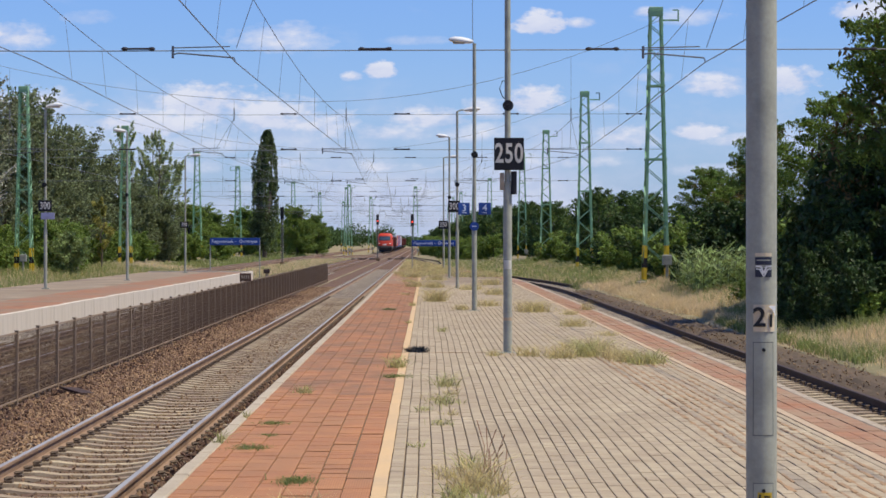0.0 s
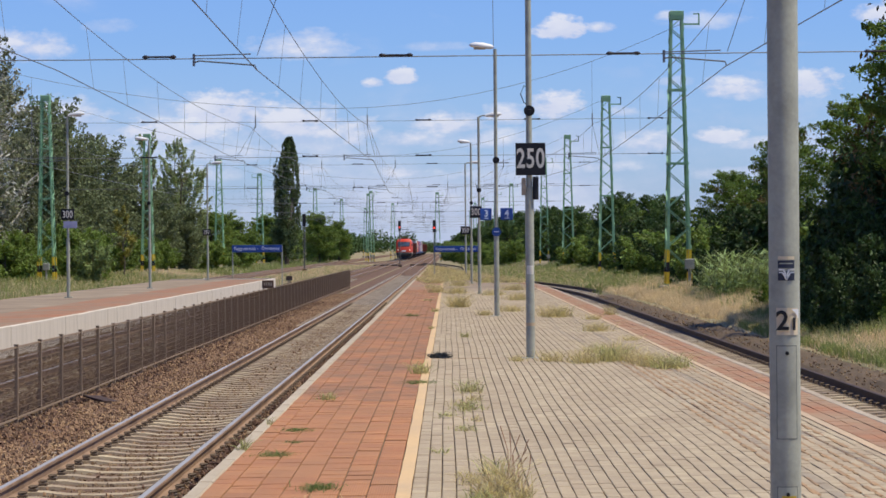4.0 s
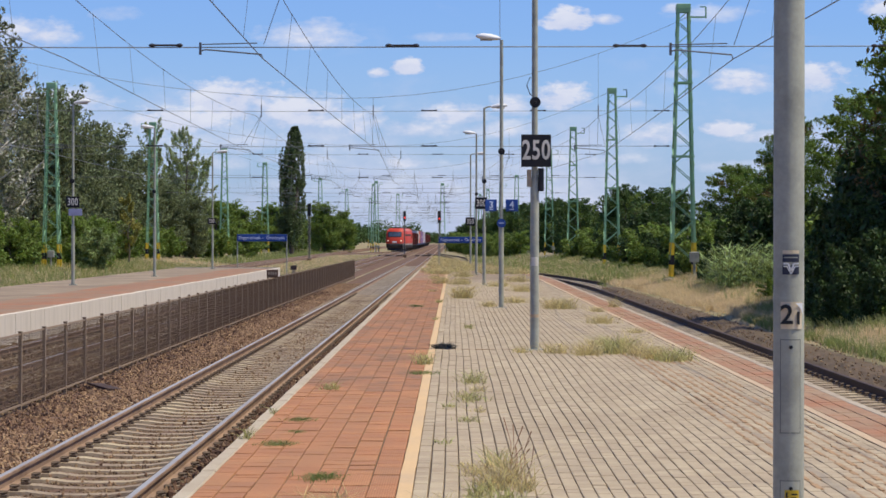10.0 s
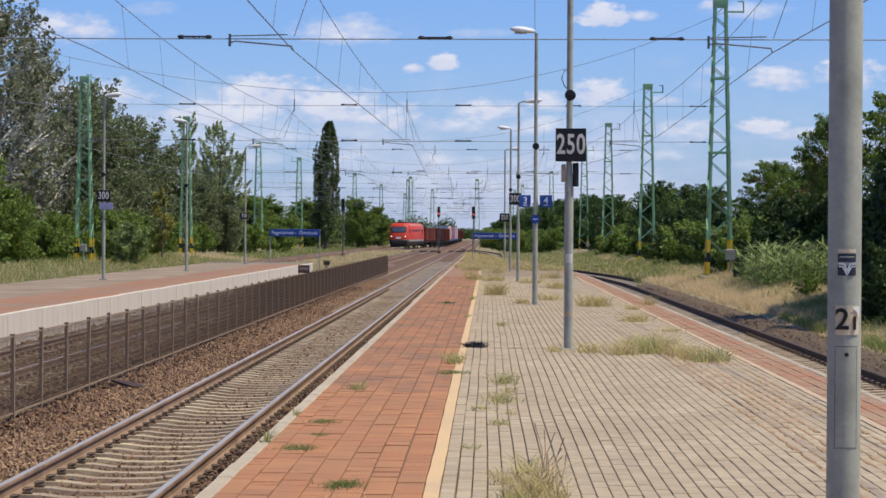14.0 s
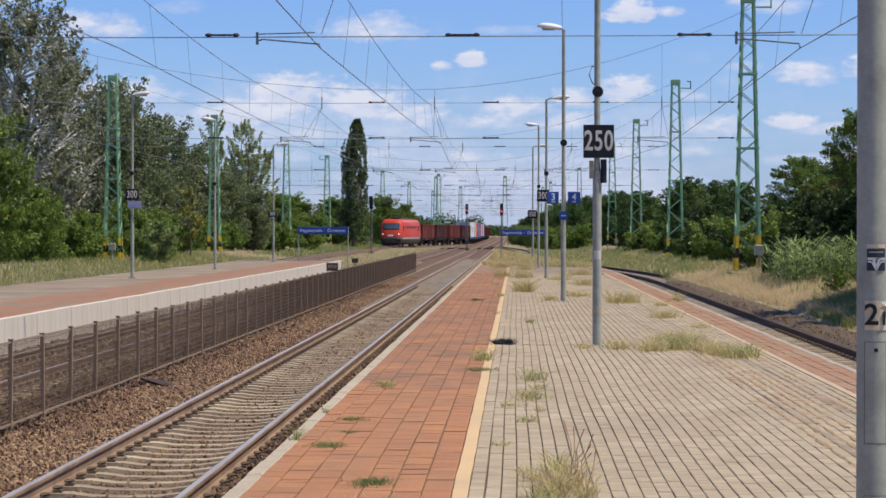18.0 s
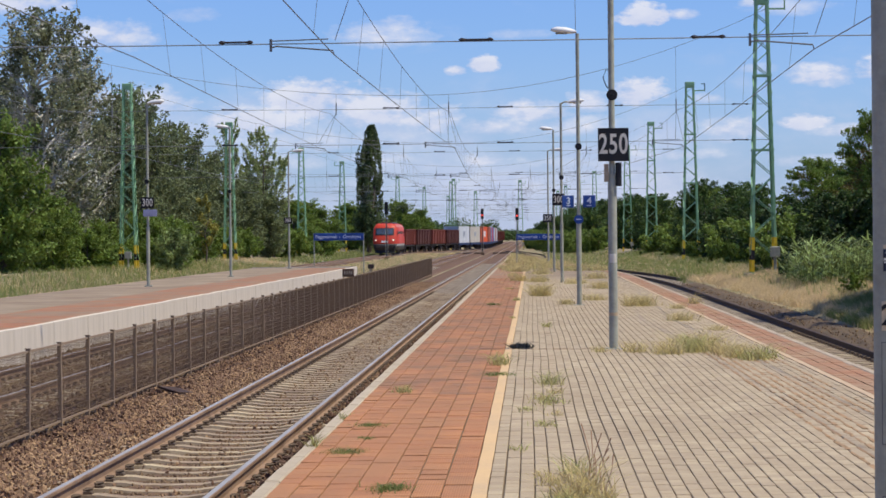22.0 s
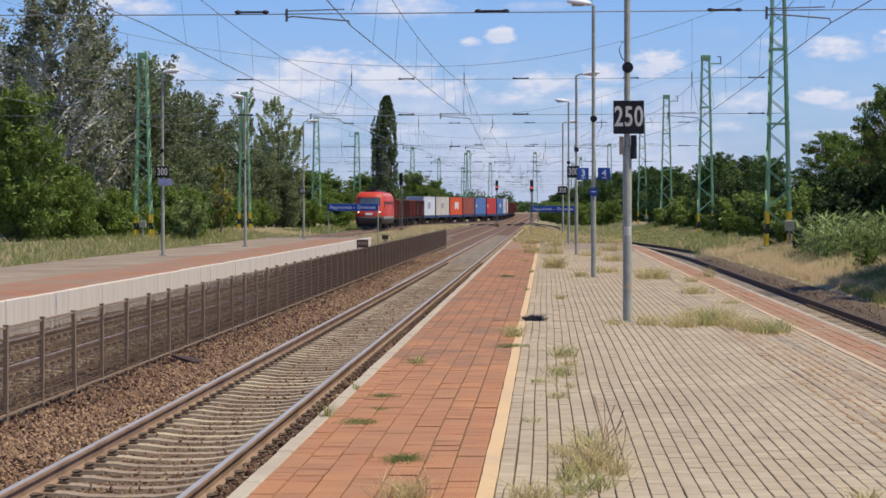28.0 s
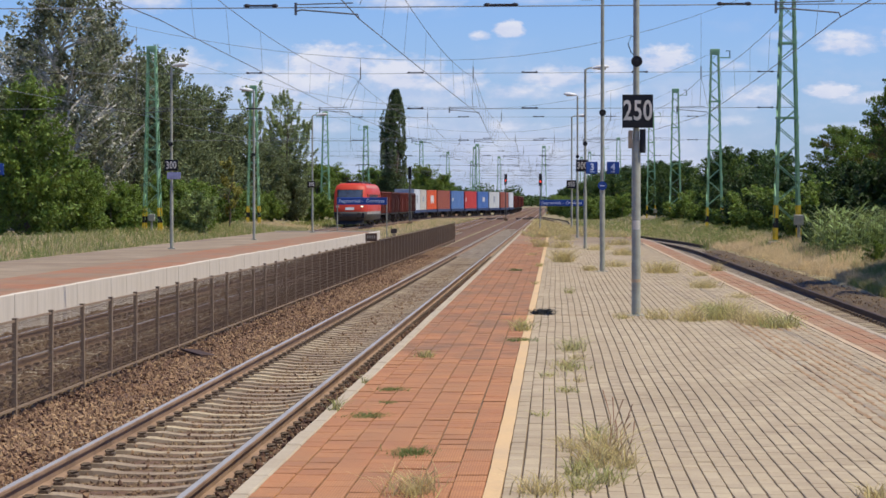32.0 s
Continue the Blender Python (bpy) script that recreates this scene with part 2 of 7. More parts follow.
M_PAVE_JOINED = mat("grey_paver_joined", (0.42, 0.335, 0.22), 0.88, vary=0.18, grain=60, stain=0.35, per="island", second=(0.32, 0.25, 0.16), spread=0.10, bump=0.25, soil=0.4, dust=(0.30, 0.22, 0.14))
M_JOINT = mat("joint_soil", (0.17, 0.12, 0.07), 0.95, vary=0.3, grain=30, stain=1.2, second=(0.11, 0.085, 0.045))
M_YELLOW = mat("worn_yellow_paint", (0.60, 0.405, 0.20), 0.75, vary=0.16, grain=25, stain=0.9, second=(0.48, 0.34, 0.2))
M_YELLOWPALE = mat("faded_yellow_paint", (0.50, 0.36, 0.22), 0.8, vary=0.2, grain=12, stain=0.6, per="world", second=(0.40, 0.30, 0.2))
M_KERBDUST = mat("dusty_concrete", (0.42, 0.345, 0.25), 0.9, vary=0.2, grain=15, stain=0.5, per="world", second=(0.30, 0.23, 0.16))
M_KERB = mat("pale_concrete", (0.46, 0.385, 0.275), 0.85, vary=0.22, grain=25, stain=0.8, second=(0.29, 0.225, 0.15), soil=0.4, dust=(0.27, 0.2, 0.13))
M_WALL = mat("platform_concrete", (0.60, 0.53, 0.435), 0.88, vary=0.14, grain=8, stain=0.6, second=(0.47, 0.405, 0.32), stretch=(1, 1, 0.25))
# bed brown lowered so that gaps between the loose stones look shadowed
M_BALLAST = mat("ballast_bed", (0.13, 0.075, 0.045), 0.95, vary=0.5, grain=17, stain=0.5, per="world", second=(0.14, 0.08, 0.05), bump=1.0)
M_DIRT = mat("dark_dirt", (0.12, 0.082, 0.048), 0.95, vary=0.4, grain=8, stain=0.6, per="world", second=(0.08, 0.058, 0.032), bump=0.8)
M_STONEDARK = mat("ballast_stone_dark", (0.15, 0.085, 0.05), 0.9, vary=0.15, grain=12, stain=0.25, per="island", second=(0.07, 0.042, 0.03), spread=0.5, bump=0.2)
M_STONEMID = mat("ballast_stone_grey", (0.22, 0.145, 0.08), 0.9, vary=0.15, grain=12, stain=0.4, per="island", second=(0.14, 0.085, 0.05), spread=0.3, bump=0.2)
M_STONE = mat("ballast_stone", (0.29, 0.18, 0.10), 0.9, vary=0.15, grain=12, stain=0.25, per="island", second=(0.17, 0.09, 0.05), spread=0.36, bump=0.2)
M_SLEEPER = mat("sleeper_concrete", (0.40, 0.315, 0.205), 0.9, vary=0.28, grain=25, stain=3, per="object", second=(0.21, 0.14, 0.085), spread=0.25)
M_SLEEPER_FAR = mat("sleeper_concrete_far", (0.36, 0.30, 0.22), 0.9, vary=0.2, grain=25, stain=1, per="island", second=(0.24, 0.18, 0.13), spread=0.15)
M_RAIL = mat("rail_rust", (0.29, 0.19, 0.12), 0.75, 0.0, vary=0.25, grain=40, stain=1.5, second=(0.14, 0.085, 0.05))
M_RAILTOP = mat("rail_running_steel", (0.40, 0.38, 0.35), 0.45, 0.2, vary=0.08, grain=60, stain=0.4, second=(0.30, 0.25, 0.20), bump=0.03)
M_RAILDARK = mat("rail_dark_rust", (0.075, 0.05, 0.04), 0.75, 0.2, vary=0.25, grain=40, stain=1.5, second=(0.05, 0.036, 0.03))
M_CLIP = mat("rail_clip_iron", (0.14, 0.10, 0.068), 0.8, 0.0, vary=0.3)
M_FENCE = mat("fence_dull_steel", (0.165, 0.105, 0.06), 0.75, 0.0, vary=0.2, grain=30, stain=2.0, second=(0.12, 0.075, 0.042))
M_ARM = mat("steady_arm_steel", (0.13, 0.14, 0.155), 0.6, 0.2, vary=0.15)
M_ENDEARTH = mat("platform_end_earth", (0.31, 0.215, 0.135), 0.95, vary=0.4, grain=3, stain=0.3, per="world", second=(0.21, 0.135, 0.085), bump=0.6)
M_POST = mat("fence_post_steel", (0.27, 0.19, 0.12), 0.7, vary=0.2, grain=30, stain=2.0, second=(0.2, 0.135, 0.08))
M_GALV = mat("galvanised_steel", (0.345, 0.345, 0.275), 0.55, 0.0, vary=0.14, grain=45, stain=5.0, second=(0.21, 0.21, 0.17), bump=0.08)
M_GREEN = mat("mast_green_paint", (0.22, 0.40, 0.215), 0.5, 0.0, vary=0.15, grain=30, stain=1.5, second=(0.26, 0.42, 0.25), bump=0.05)
M_MASTYEL = mat("mast_yellow_paint", (0.70, 0.49, 0.03), 0.55, vary=0.1)
M_BLACK = mat("black_paint", (0.014, 0.014, 0.016), 0.55, vary=0.2)
M_BOARD = mat("black_board", (0.012, 0.012, 0.014), 0.5, vary=0.2, grain=30)
M_DIGIT = mat("white_sign_paint", (0.72, 0.68, 0.58), 0.6, vary=0.08)
M_BLUE = mat("blue_sign_enamel", (0.018, 0.065, 0.28), 0.4, vary=0.08, grain=8)
M_BLUEPALE = mat("pale_sign_lettering", (0.55, 0.62, 0.75), 0.5, vary=0.05)
M_WHITE = mat("white_plastic", (0.72, 0.72, 0.70), 0.5, vary=0.06)
M_WIRE = mat("wire_copper_dark", (0.21, 0.22, 0.23), 0.6, 0.2, vary=0.15)
M_INSUL = mat("insulator_brown", (0.035, 0.03, 0.03), 0.4, vary=0.15)
M_EARTH = mat("dry_earth_grass", (0.29, 0.225, 0.125), 0.95, vary=0.35, grain=4, stain=0.12, per="world", second=(0.13, 0.145, 0.05), bump=0.6)
M_GRASS = leafmat("dry_grass_blade", (0.72, 0.56, 0.33), (0.56, 0.44, 0.23), 0.25, through=0.5)
M_GRASSGREEN = leafmat("green_grass_blade", (0.23, 0.28, 0.08), (0.36, 0.33, 0.14), 0.3, through=0.5)
M_WEEDGREEN = leafmat("flat_weed", (0.13, 0.19, 0.045), (0.20, 0.22, 0.08), 0.35, through=0.4)
M_DRYTUFT = leafmat("dry_platform_weed", (0.56, 0.45, 0.22), (0.42, 0.36, 0.14), 0.4, through=0.5)
M_TUFT = leafmat("platform_weed", (0.36, 0.36, 0.13), (0.55, 0.44, 0.22), 0.5, through=0.5)
M_BARK = mat("bark", (0.12, 0.095, 0.07), 0.9, vary=0.3, grain=20, stain=2, stretch=(1, 1, 0.3), bump=0.6)
M_PALEBARK = mat("pale_poplar_bark", (0.60, 0.57, 0.50), 0.85, vary=0.25, grain=15, stain=2, second=(0.36, 0.33, 0.28), stretch=(1, 1, 0.4), bump=0.4)
M_LEAF = leafmat("leaf_green", (0.185, 0.255, 0.048), (0.11, 0.165, 0.034), 0.4, through=0.38)
M_LEAFOLIVE = leafmat("leaf_silver_poplar", (0.23, 0.245, 0.14), (0.13, 0.14, 0.07), 0.5, through=0.4)
M_LEAFSILVER = leafmat("leaf_silver_underside", (0.46, 0.45, 0.36), (0.33, 0.32, 0.24), 0.35, through=0.3)
# undergrowth leaves: the shade under the trees is put into this darker green
M_LEAFSHADED = leafmat("leaf_shaded_green", (0.05, 0.085, 0.022), (0.03, 0.055, 0.016), 0.45)
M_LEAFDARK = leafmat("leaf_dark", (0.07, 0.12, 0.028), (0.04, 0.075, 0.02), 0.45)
M_LEAFLIGHT = leafmat("leaf_locust", (0.165, 0.235, 0.04), (0.09, 0.145, 0.03), 0.45, through=0.3)
M_LEAFPOPLAR = leafmat("leaf_lombardy", (0.135, 0.18, 0.072), (0.09, 0.125, 0.045), 0.5, through=0.3)
M_REED = leafmat("leaf_reed", (0.25, 0.31, 0.11), (0.15, 0.20, 0.06), 0.45, through=0.35)
M_YELLEAF = leafmat("leaf_yellowing", (0.34, 0.31, 0.07), (0.18, 0.19, 0.04), 0.3)
M_LEAFMID = leafmat("leaf_olive", (0.185, 0.215, 0.10), (0.12, 0.145, 0.06), 0.5, through=0.35)
M_LEAFSLENDER = leafmat("leaf_young_poplar", (0.33, 0.38, 0.16), (0.22, 0.27, 0.10), 0.45, through=0.4)
M_LEAFRUST = leafmat("leaf_rusty", (0.16, 0.10, 0.03), (0.09, 0.09, 0.025))


def ribbed(m, pitch, deep):
    """Fine ribs across a paver's width, drawn as darker bands in the colour."""
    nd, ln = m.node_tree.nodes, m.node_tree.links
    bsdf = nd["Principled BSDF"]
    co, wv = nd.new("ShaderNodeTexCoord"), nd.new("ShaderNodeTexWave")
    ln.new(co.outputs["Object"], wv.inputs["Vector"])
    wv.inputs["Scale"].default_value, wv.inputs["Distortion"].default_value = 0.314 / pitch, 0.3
    mr = nd.new("ShaderNodeMapRange")
    mr.inputs[3].default_value = 1 - deep
    ln.new(wv.outputs["Fac"], mr.inputs[0])
    hs = nd.new("ShaderNodeHueSaturation")
    ln.new(bsdf.inputs["Base Color"].links[0].from_socket, hs.inputs["Color"])
    ln.new(mr.outputs[0], hs.inputs["Value"])
    ln.new(hs.outputs[0], bsdf.inputs["Base Color"])


ribbed(M_BRICK_PIECE, 0.018, 0.2)
ribbed(M_BRICK_JOINED, 0.018, 0.2)


# ---- mesh helpers ----
class Geo:
    """Vertices and faces of one mesh, gathered piece by piece."""

    def __init__(self):
        self.v, self.f, self.m, self.smooth = [], [], [], False

    def add(self, verts, faces, slot=0):
        n = len(self.v)
        self.v.extend(tuple(p) for p in verts)
        self.f.extend(tuple(i + n for i in q) for q in faces)
        self.m.extend([slot] * len(faces))
        return self

    def box(self, x0, x1, y0, y1, z0, z1, slot=0, m=None):
        p = [(x, y, z) for z in (z0, z1) for y in (y0, y1) for x in (x0, x1)]
        if m is not None:
            p = [m @ Vector(q) for q in p]
        return self.add(p, [(0, 2, 3, 1), (4, 5, 7, 6), (0, 1, 5, 4), (2, 6, 7, 3), (0, 4, 6, 2), (1, 3, 7, 5)], slot)

    def slab(self, x0, x1, y0, y1, z0, z1, c=0.01, slot=0):
        """A box with a chamfered top edge."""
        a = [(x0, y0), (x1, y0), (x1, y1), (x0, y1)]
        b = [(x0 + c, y0 + c), (x1 - c, y0 + c), (x1 - c, y1 - c), (x0 + c, y1 - c)]
        p = [(*q, z0) for q in a] + [(*q, z1 - c) for q in a] + [(*q, z1) for q in b]
        f = [(8, 9, 10, 11)]
        for i in range(4):
            j = (i + 1) % 4
            f += [(i, j, 4 + j, 4 + i), (4 + i, 4 + j, 8 + j, 8 + i)]
        return self.add(p, f, slot)

    def tube(self, pts, r, n=6, slot=0, cap=True):
        """A round bar along points; r is one radius or one for each point."""
        pts = [Vector(p) for p in pts]
        rs = r if isinstance(r, (list, tuple)) else [r] * len(pts)
        v, f = [], []
        for i, p in enumerate(pts):
            d = (pts[min(i + 1, len(pts) - 1)] - pts[max(i - 1, 0)]).normalized()
            a = d.cross(Vector((0, 0, 1)) if abs(d.z) < 0.9 else Vector((1, 0, 0))).normalized()
            b = d.cross(a)
            v += [p + (a * cos(2 * pi * k / n) + b * sin(2 * pi * k / n)) * rs[i] for k in range(n)]
        for i in range(len(pts) - 1):
            f += [(i * n + k, i * n + (k + 1) % n, (i + 1) * n + (k + 1) % n, (i + 1) * n + k) for k in range(n)]
        self.add(v, f, slot)
        if cap:
            self.add(v[:n], [tuple(range(n))[::-1]], slot)
            self.add(v[-n:], [tuple(range(n))], slot)
        return self

    def bar(self, a, b, w, h=None, slot=0):
        """A square bar from a to b."""
        a, b, h = Vector(a), Vector(b), h or w
        d = (b - a).normalized()
        s = d.cross(Vector((0, 0, 1)) if abs(d.z) < 0.95 else Vector((0, 1, 0))).normalized()
        u = s.cross(d)
        c = [s * i * w / 2 + u * j * h / 2 for i, j in ((-1, -1), (1, -1), (1, 1), (-1, 1))]
        return self.add([a + q for q in c] + [b + q for q in c], [(3, 2, 1, 0), (4, 5, 6, 7)] + [(i, (i + 1) % 4, 4 + (i + 1) % 4, 4 + i) for i in range(4)], slot)

    def run(self, profile, path, slot=0, closed=True, slots=None):
        """A profile of (across, up) carried along a path of (x, y, z)."""
        n, v, f, ms = len(profile), [], [], []
        pts = [Vector(p) for p in path]
        for i, p in enumerate(pts):
            d = pts[min(i + 1, len(pts) - 1)] - pts[max(i - 1, 0)]
            d.z = 0
            d.normalize()
            s = Vector((d.y, -d.x, 0))
            v += [p + s * a + Vector((0, 0, u)) for a, u in profile]
        for i in range(len(pts) - 1):
            for k in range(n if closed else n - 1):
                f.append((i * n + k, (i + 1) * n + k, (i + 1) * n + (k + 1) % n, i * n + (k + 1) % n))
                ms.append(slots[k] if slots else slot)
        if closed:
            f += [tuple(range(n)), tuple(range((len(pts) - 1) * n, len(pts) * n))[::-1]]
            ms += [slot, slot]
        base = len(self.v)
        self.add(v, f)
        self.m[-len(f):] = ms
        return self

    def mesh(self, name, *materials):
        me = bpy.data.meshes.new(name)
        me.from_pydata(self.v, [], self.f)
        for m in materials:
            me.materials.append(m)
        if len(materials) > 1:
            me.polygons.foreach_set("material_index", self.m)
        if self.smooth:
            me.polygons.foreach_set("use_smooth", [True] * len(self.f))
        me.update()
        return me


def part(name, geo, material, parent=None, label="", m=None):
    mats = material if isinstance(material, (list, tuple)) else [material]
    ob = new(name, geo if isinstance(geo, bpy.types.Mesh) else geo.mesh(name, *mats))
    ob.parent = parent
    if m is not None:
        ob.matrix_basis = m
    if label:
        ob["label"] = label
    return ob


def thing(name, label, category, m=None, group="", kind=""):
    ob = tagged(new(name), label, category, group, kind)
    ob.empty_display_size = 0.3
    if m is not None:
        ob.matrix_basis = m
    return ob


def words(text, size, material, name="lettering", narrow=1.0):
    """Flat letters in the built-in font, upright in the x-z plane, centred."""
    cu = bpy.data.curves.new(name, "FONT")
    cu.body, cu.size, cu.align_x, cu.align_y, cu.extrude, cu.offset = text, size, "CENTER", "CENTER", 0.003, size * 0.018
    tmp = new("tmp", cu)
    bpy.context.view_layer.update()
    me = bpy.data.meshes.new_from_object(tmp.evaluated_get(bpy.context.evaluated_depsgraph_get()))
    bpy.data.objects.remove(tmp)
    me.transform(Matrix.Rotation(pi / 2, 4, "X") @ Matrix.Diagonal((narrow, 1, 1, 1)))
    me.materials.clear()
    me.materials.append(material)
    return me


R = random.Random(7)
RAIL_Z = -0.524
BED_Z = RAIL_Z - 0.205

# ---- ground ----


def ground_height(x):
    for a, b, za, zb in ((-400, -27, -0.15, -0.2), (-27, -21.5, -0.2, -0.8), (-21.5, 7.5, -0.8, -0.8), (7.5, 7.85, -0.8, -0.53), (7.85, 8.7, -0.53, -0.46), (8.7, 10.6, -0.46, -0.05), (10.6, 400, -0.05, 0.1)):
        if a <= x <= b:
            return za + (zb - za) * (x - a) / (b - a)
    return -0.1


def build_ground():
    xs = sorted({-3500, -1500, -600, -200, -80, *[-50 + 1.5 * i for i in range(60)], *[6.6 + 0.25 * i for i in range(20)], 39.5, 45, 80, 200, 600, 1500, 3500})
    ys = [-300, -60] + [5.0 * i for i in range(0, 60)] + [320, 360, 420, 500, 650, 900, 1300, 2000, 3000, 4500]
    g = Geo()
    v = []
    for y in ys:
        for x in xs:
            rough = 0.05 if abs(x + 6.5) > 14.5 and y < 320 and abs(x) < 60 else 0.0
            v.append((x, y, ground_height(x) + rough * noise.noise((x * 0.4, y * 0.25, 0.3)) * 2))
    n = len(xs)
    g.add(v, [(j * n + i, j * n + i + 1, (j + 1) * n + i + 1, (j + 1) * n + i) for j in range(len(ys) - 1) for i in range(n - 1)])
    return tagged(part("ground", g, M_EARTH), "dry flat ground with sparse grass beside the tracks", "ground", kind="structure")


build_ground()

# ---- tracks ----
X1, X2, X3, X4 = -3.67, -8.61, -18.5, 7.36
HALF = 0.7535


def corner(y, y0, slope, half):
    """Zero before y0, then a straight slope, with a rounded corner of that half length."""
    u = y - y0
    if u <= -half:
        return 0.0
    if u >= half:
        return slope * u
    return slope * (u + half) ** 2 / (4 * half)


def cross_x(y):
    """The crossover from the outer track to the second one."""
    s = (X2 - X3) / 90.0
    return X3 + corner(y, 326.5, s, 16) - corner(y, 416.5, s, 16)


def side_x(y):
    """The loop track beside the platform, which runs in towards the main line beyond its end."""
    s = -6.65 / 80.0
    return X4 + corner(y, 128, s, 22) - corner(y, 208, s, 22) + corner(y, 285, -0.055, 20) - corner(y, 360, -0.055, 20)


RAIL_PROFILE = [(-0.075, -0.155), (0.075, -0.155), (0.07, -0.137), (0.010, -0.125), (0.010, -0.042), (0.036, -0.034), (0.036, -0.006), (0.028, 0.0),
                (-0.028, 0.0), (-0.036, -0.006), (-0.036, -0.034), (-0.010, -0.042), (-0.010, -0.125), (-0.07, -0.137)]
RAIL_SLOTS = [0, 0, 0, 0, 0, 0, 0, 1, 0, 0, 0, 0, 0, 0]


def sleeper_geo():
    g = Geo()
    for s in (-1, 1):
        # tapered concrete: high under the rail seats, dipped in the middle
        pts = [(-1.3, -0.17), (-1.05, -0.155), (-0.5, -0.158), (-0.3, -0.185), (0.0, -0.19)]
        for (xa, za), (xb, zb) in zip(pts, pts[1:]):
            a, b = s * xa, s * xb
            lo = -0.37
            q = [(a, -0.14, lo), (a, -0.105, za), (a, 0.105, za), (a, 0.14, lo), (b, -0.14, lo), (b, -0.105, zb), (b, 0.105, zb), (b, 0.14, lo)]
            f = [(0, 4, 5, 1), (1, 5, 6, 2), (2, 6, 7, 3)]
            if xa == -1.3:
                f.append((0, 1, 2, 3))
            g.add(q, [t if s < 0 else t[::-1] for t in f])
    return g


def clip_geo():
    g = Geo()
    for s in (-1, 1):
        for o in (-0.12, 0.12):
            x = s * HALF + o
            g.box(x - 0.04, x + 0.04, -0.055, 0.055, -0.16, -0.13)
            g.tube([(x - 0.035, -0.05, -0.12), (x - 0.04, -0.05, -0.11), (x + 0.03, 0.0, -0.105), (x - 0.04, 0.05, -0.11), (x - 0.035, 0.05, -0.12)], 0.014, 5)
            g.tube([(x, 0, -0.13), (x, 0, -0.1)], 0.016, 6)
    return g


SLEEPER_MESH = sleeper_geo().mesh("sleeper", M_SLEEPER)
CLIP_MESH = clip_geo().mesh("rail_clip", M_CLIP)


def track(name, label, fx, y0, y1, single_to, joined_to, step_y=8.0, shiny=True):
    t = thing(name, label, "railway track", kind="structure")
    ys = np.arange(y0, y1 + step_y, step_y)
    for s in (-1, 1):
        g = Geo().run(RAIL_PROFILE, [(fx(y) + s * HALF, y, RAIL_Z) for y in ys], slots=RAIL_SLOTS)
        part("rail", g, [M_RAIL if shiny else M_RAILDARK, M_RAILTOP if shiny else M_RAILDARK], t)
    far, y = Geo(), y0 + 0.3
    src = sleeper_geo()
    while y < joined_to:
        a = math.atan2(fx(y - 1) - fx(y + 1), 2.0)
        m = Matrix.Translation((fx(y), y, RAIL_Z)) @ Matrix.Rotation(a, 4, "Z")
        if y < single_to:
            part("sleeper", SLEEPER_MESH, None, t, m=m @ pose(0, 0, 0, 0, 0, R.uniform(-0.5, 0.5)))
            part("rail_clip", CLIP_MESH, None, t, m=m)
        else:
            far.add([m @ Vector(p) for p in src.v], src.f)
        y += 0.6
    if far.v:
        tagged(part("sleeper", far, M_SLEEPER_FAR, t), kind="stuff")
    return t


track("track_1", "railway track with shiny rails on concrete sleepers", lambda y: X1, -10.4, 900, 105, 210)
track("track_2", "railway track behind the mesh fence on concrete sleepers", lambda y: X2, -10.0, 900, 62, 190)
track("track_3", "far side track beyond the other platform", lambda y: X3, -10, 760, 0, 0)
track("track_4", "rusty loop track with an overgrown far rail", side_x, -10.0, 360, 60, 150, 4.0, False)
track("track_5", "crossover between the outer and the second track", cross_x, 306, 440, 0, 440, 3.0)


def bed(name, label, fx, w, y0, y1, dy, nx, rough, top=BED_Z, material=None):
    g, ys = Geo(), np.arange(y0, y1 + dy, dy)
    v = []
    for y in ys:
        for i in range(nx + 1):
            u = -w + 2 * w * i / nx
            z = top - max(0.0, abs(u) - w + 0.45) * 0.35
            v.append((fx(y) + u, y, z + rough * noise.noise((u * 5, y * 4, 0.0))))
    n = nx + 1
    g.add(v, [(j * n + i, j * n + i + 1, (j + 1) * n + i + 1, (j + 1) * n + i) for j in range(len(ys) - 1) for i in range(nx)])
    return tagged(part(name, g, material or M_BALLAST), label, "ballast", kind="stuff")


bed("ballast_bed", "brown crushed-stone ballast under the main track", lambda y: -4.2, 2.45, -12, 120, 0.3, 20, 0.03)
bed("ballast_bed", "brown crushed-stone ballast along the main track", lambda y: -4.2, 2.45, 120, 900, 5, 6, 0.02)
bed("ballast_bed", "brown crushed-stone ballast under the second track", lambda y: X2, 2.5, -12, 900, 2.5, 10, 0.03)
bed("ballast_bed", "old ballast under the side track", lambda y: X3, 1.9, -12, 760, 5, 6, 0.03)
bed("ballast_bed", "old dirty ballast under the loop track", lambda y: side_x(y) - 0.5, 0.97, -12, 360, 2, 8, 0.04, BED_Z - 0.012)
bed("ballast_bed", "brown dirt along the overgrown rail", lambda y: 7.52, 0.7, -12, 112, 0.6, 14, 0.06, -0.525, M_DIRT)
bed("ballast_bed", "ballast under the crossover", cross_x, 1.9, 306, 440, 3, 6, 0.03, BED_Z + 0.012)


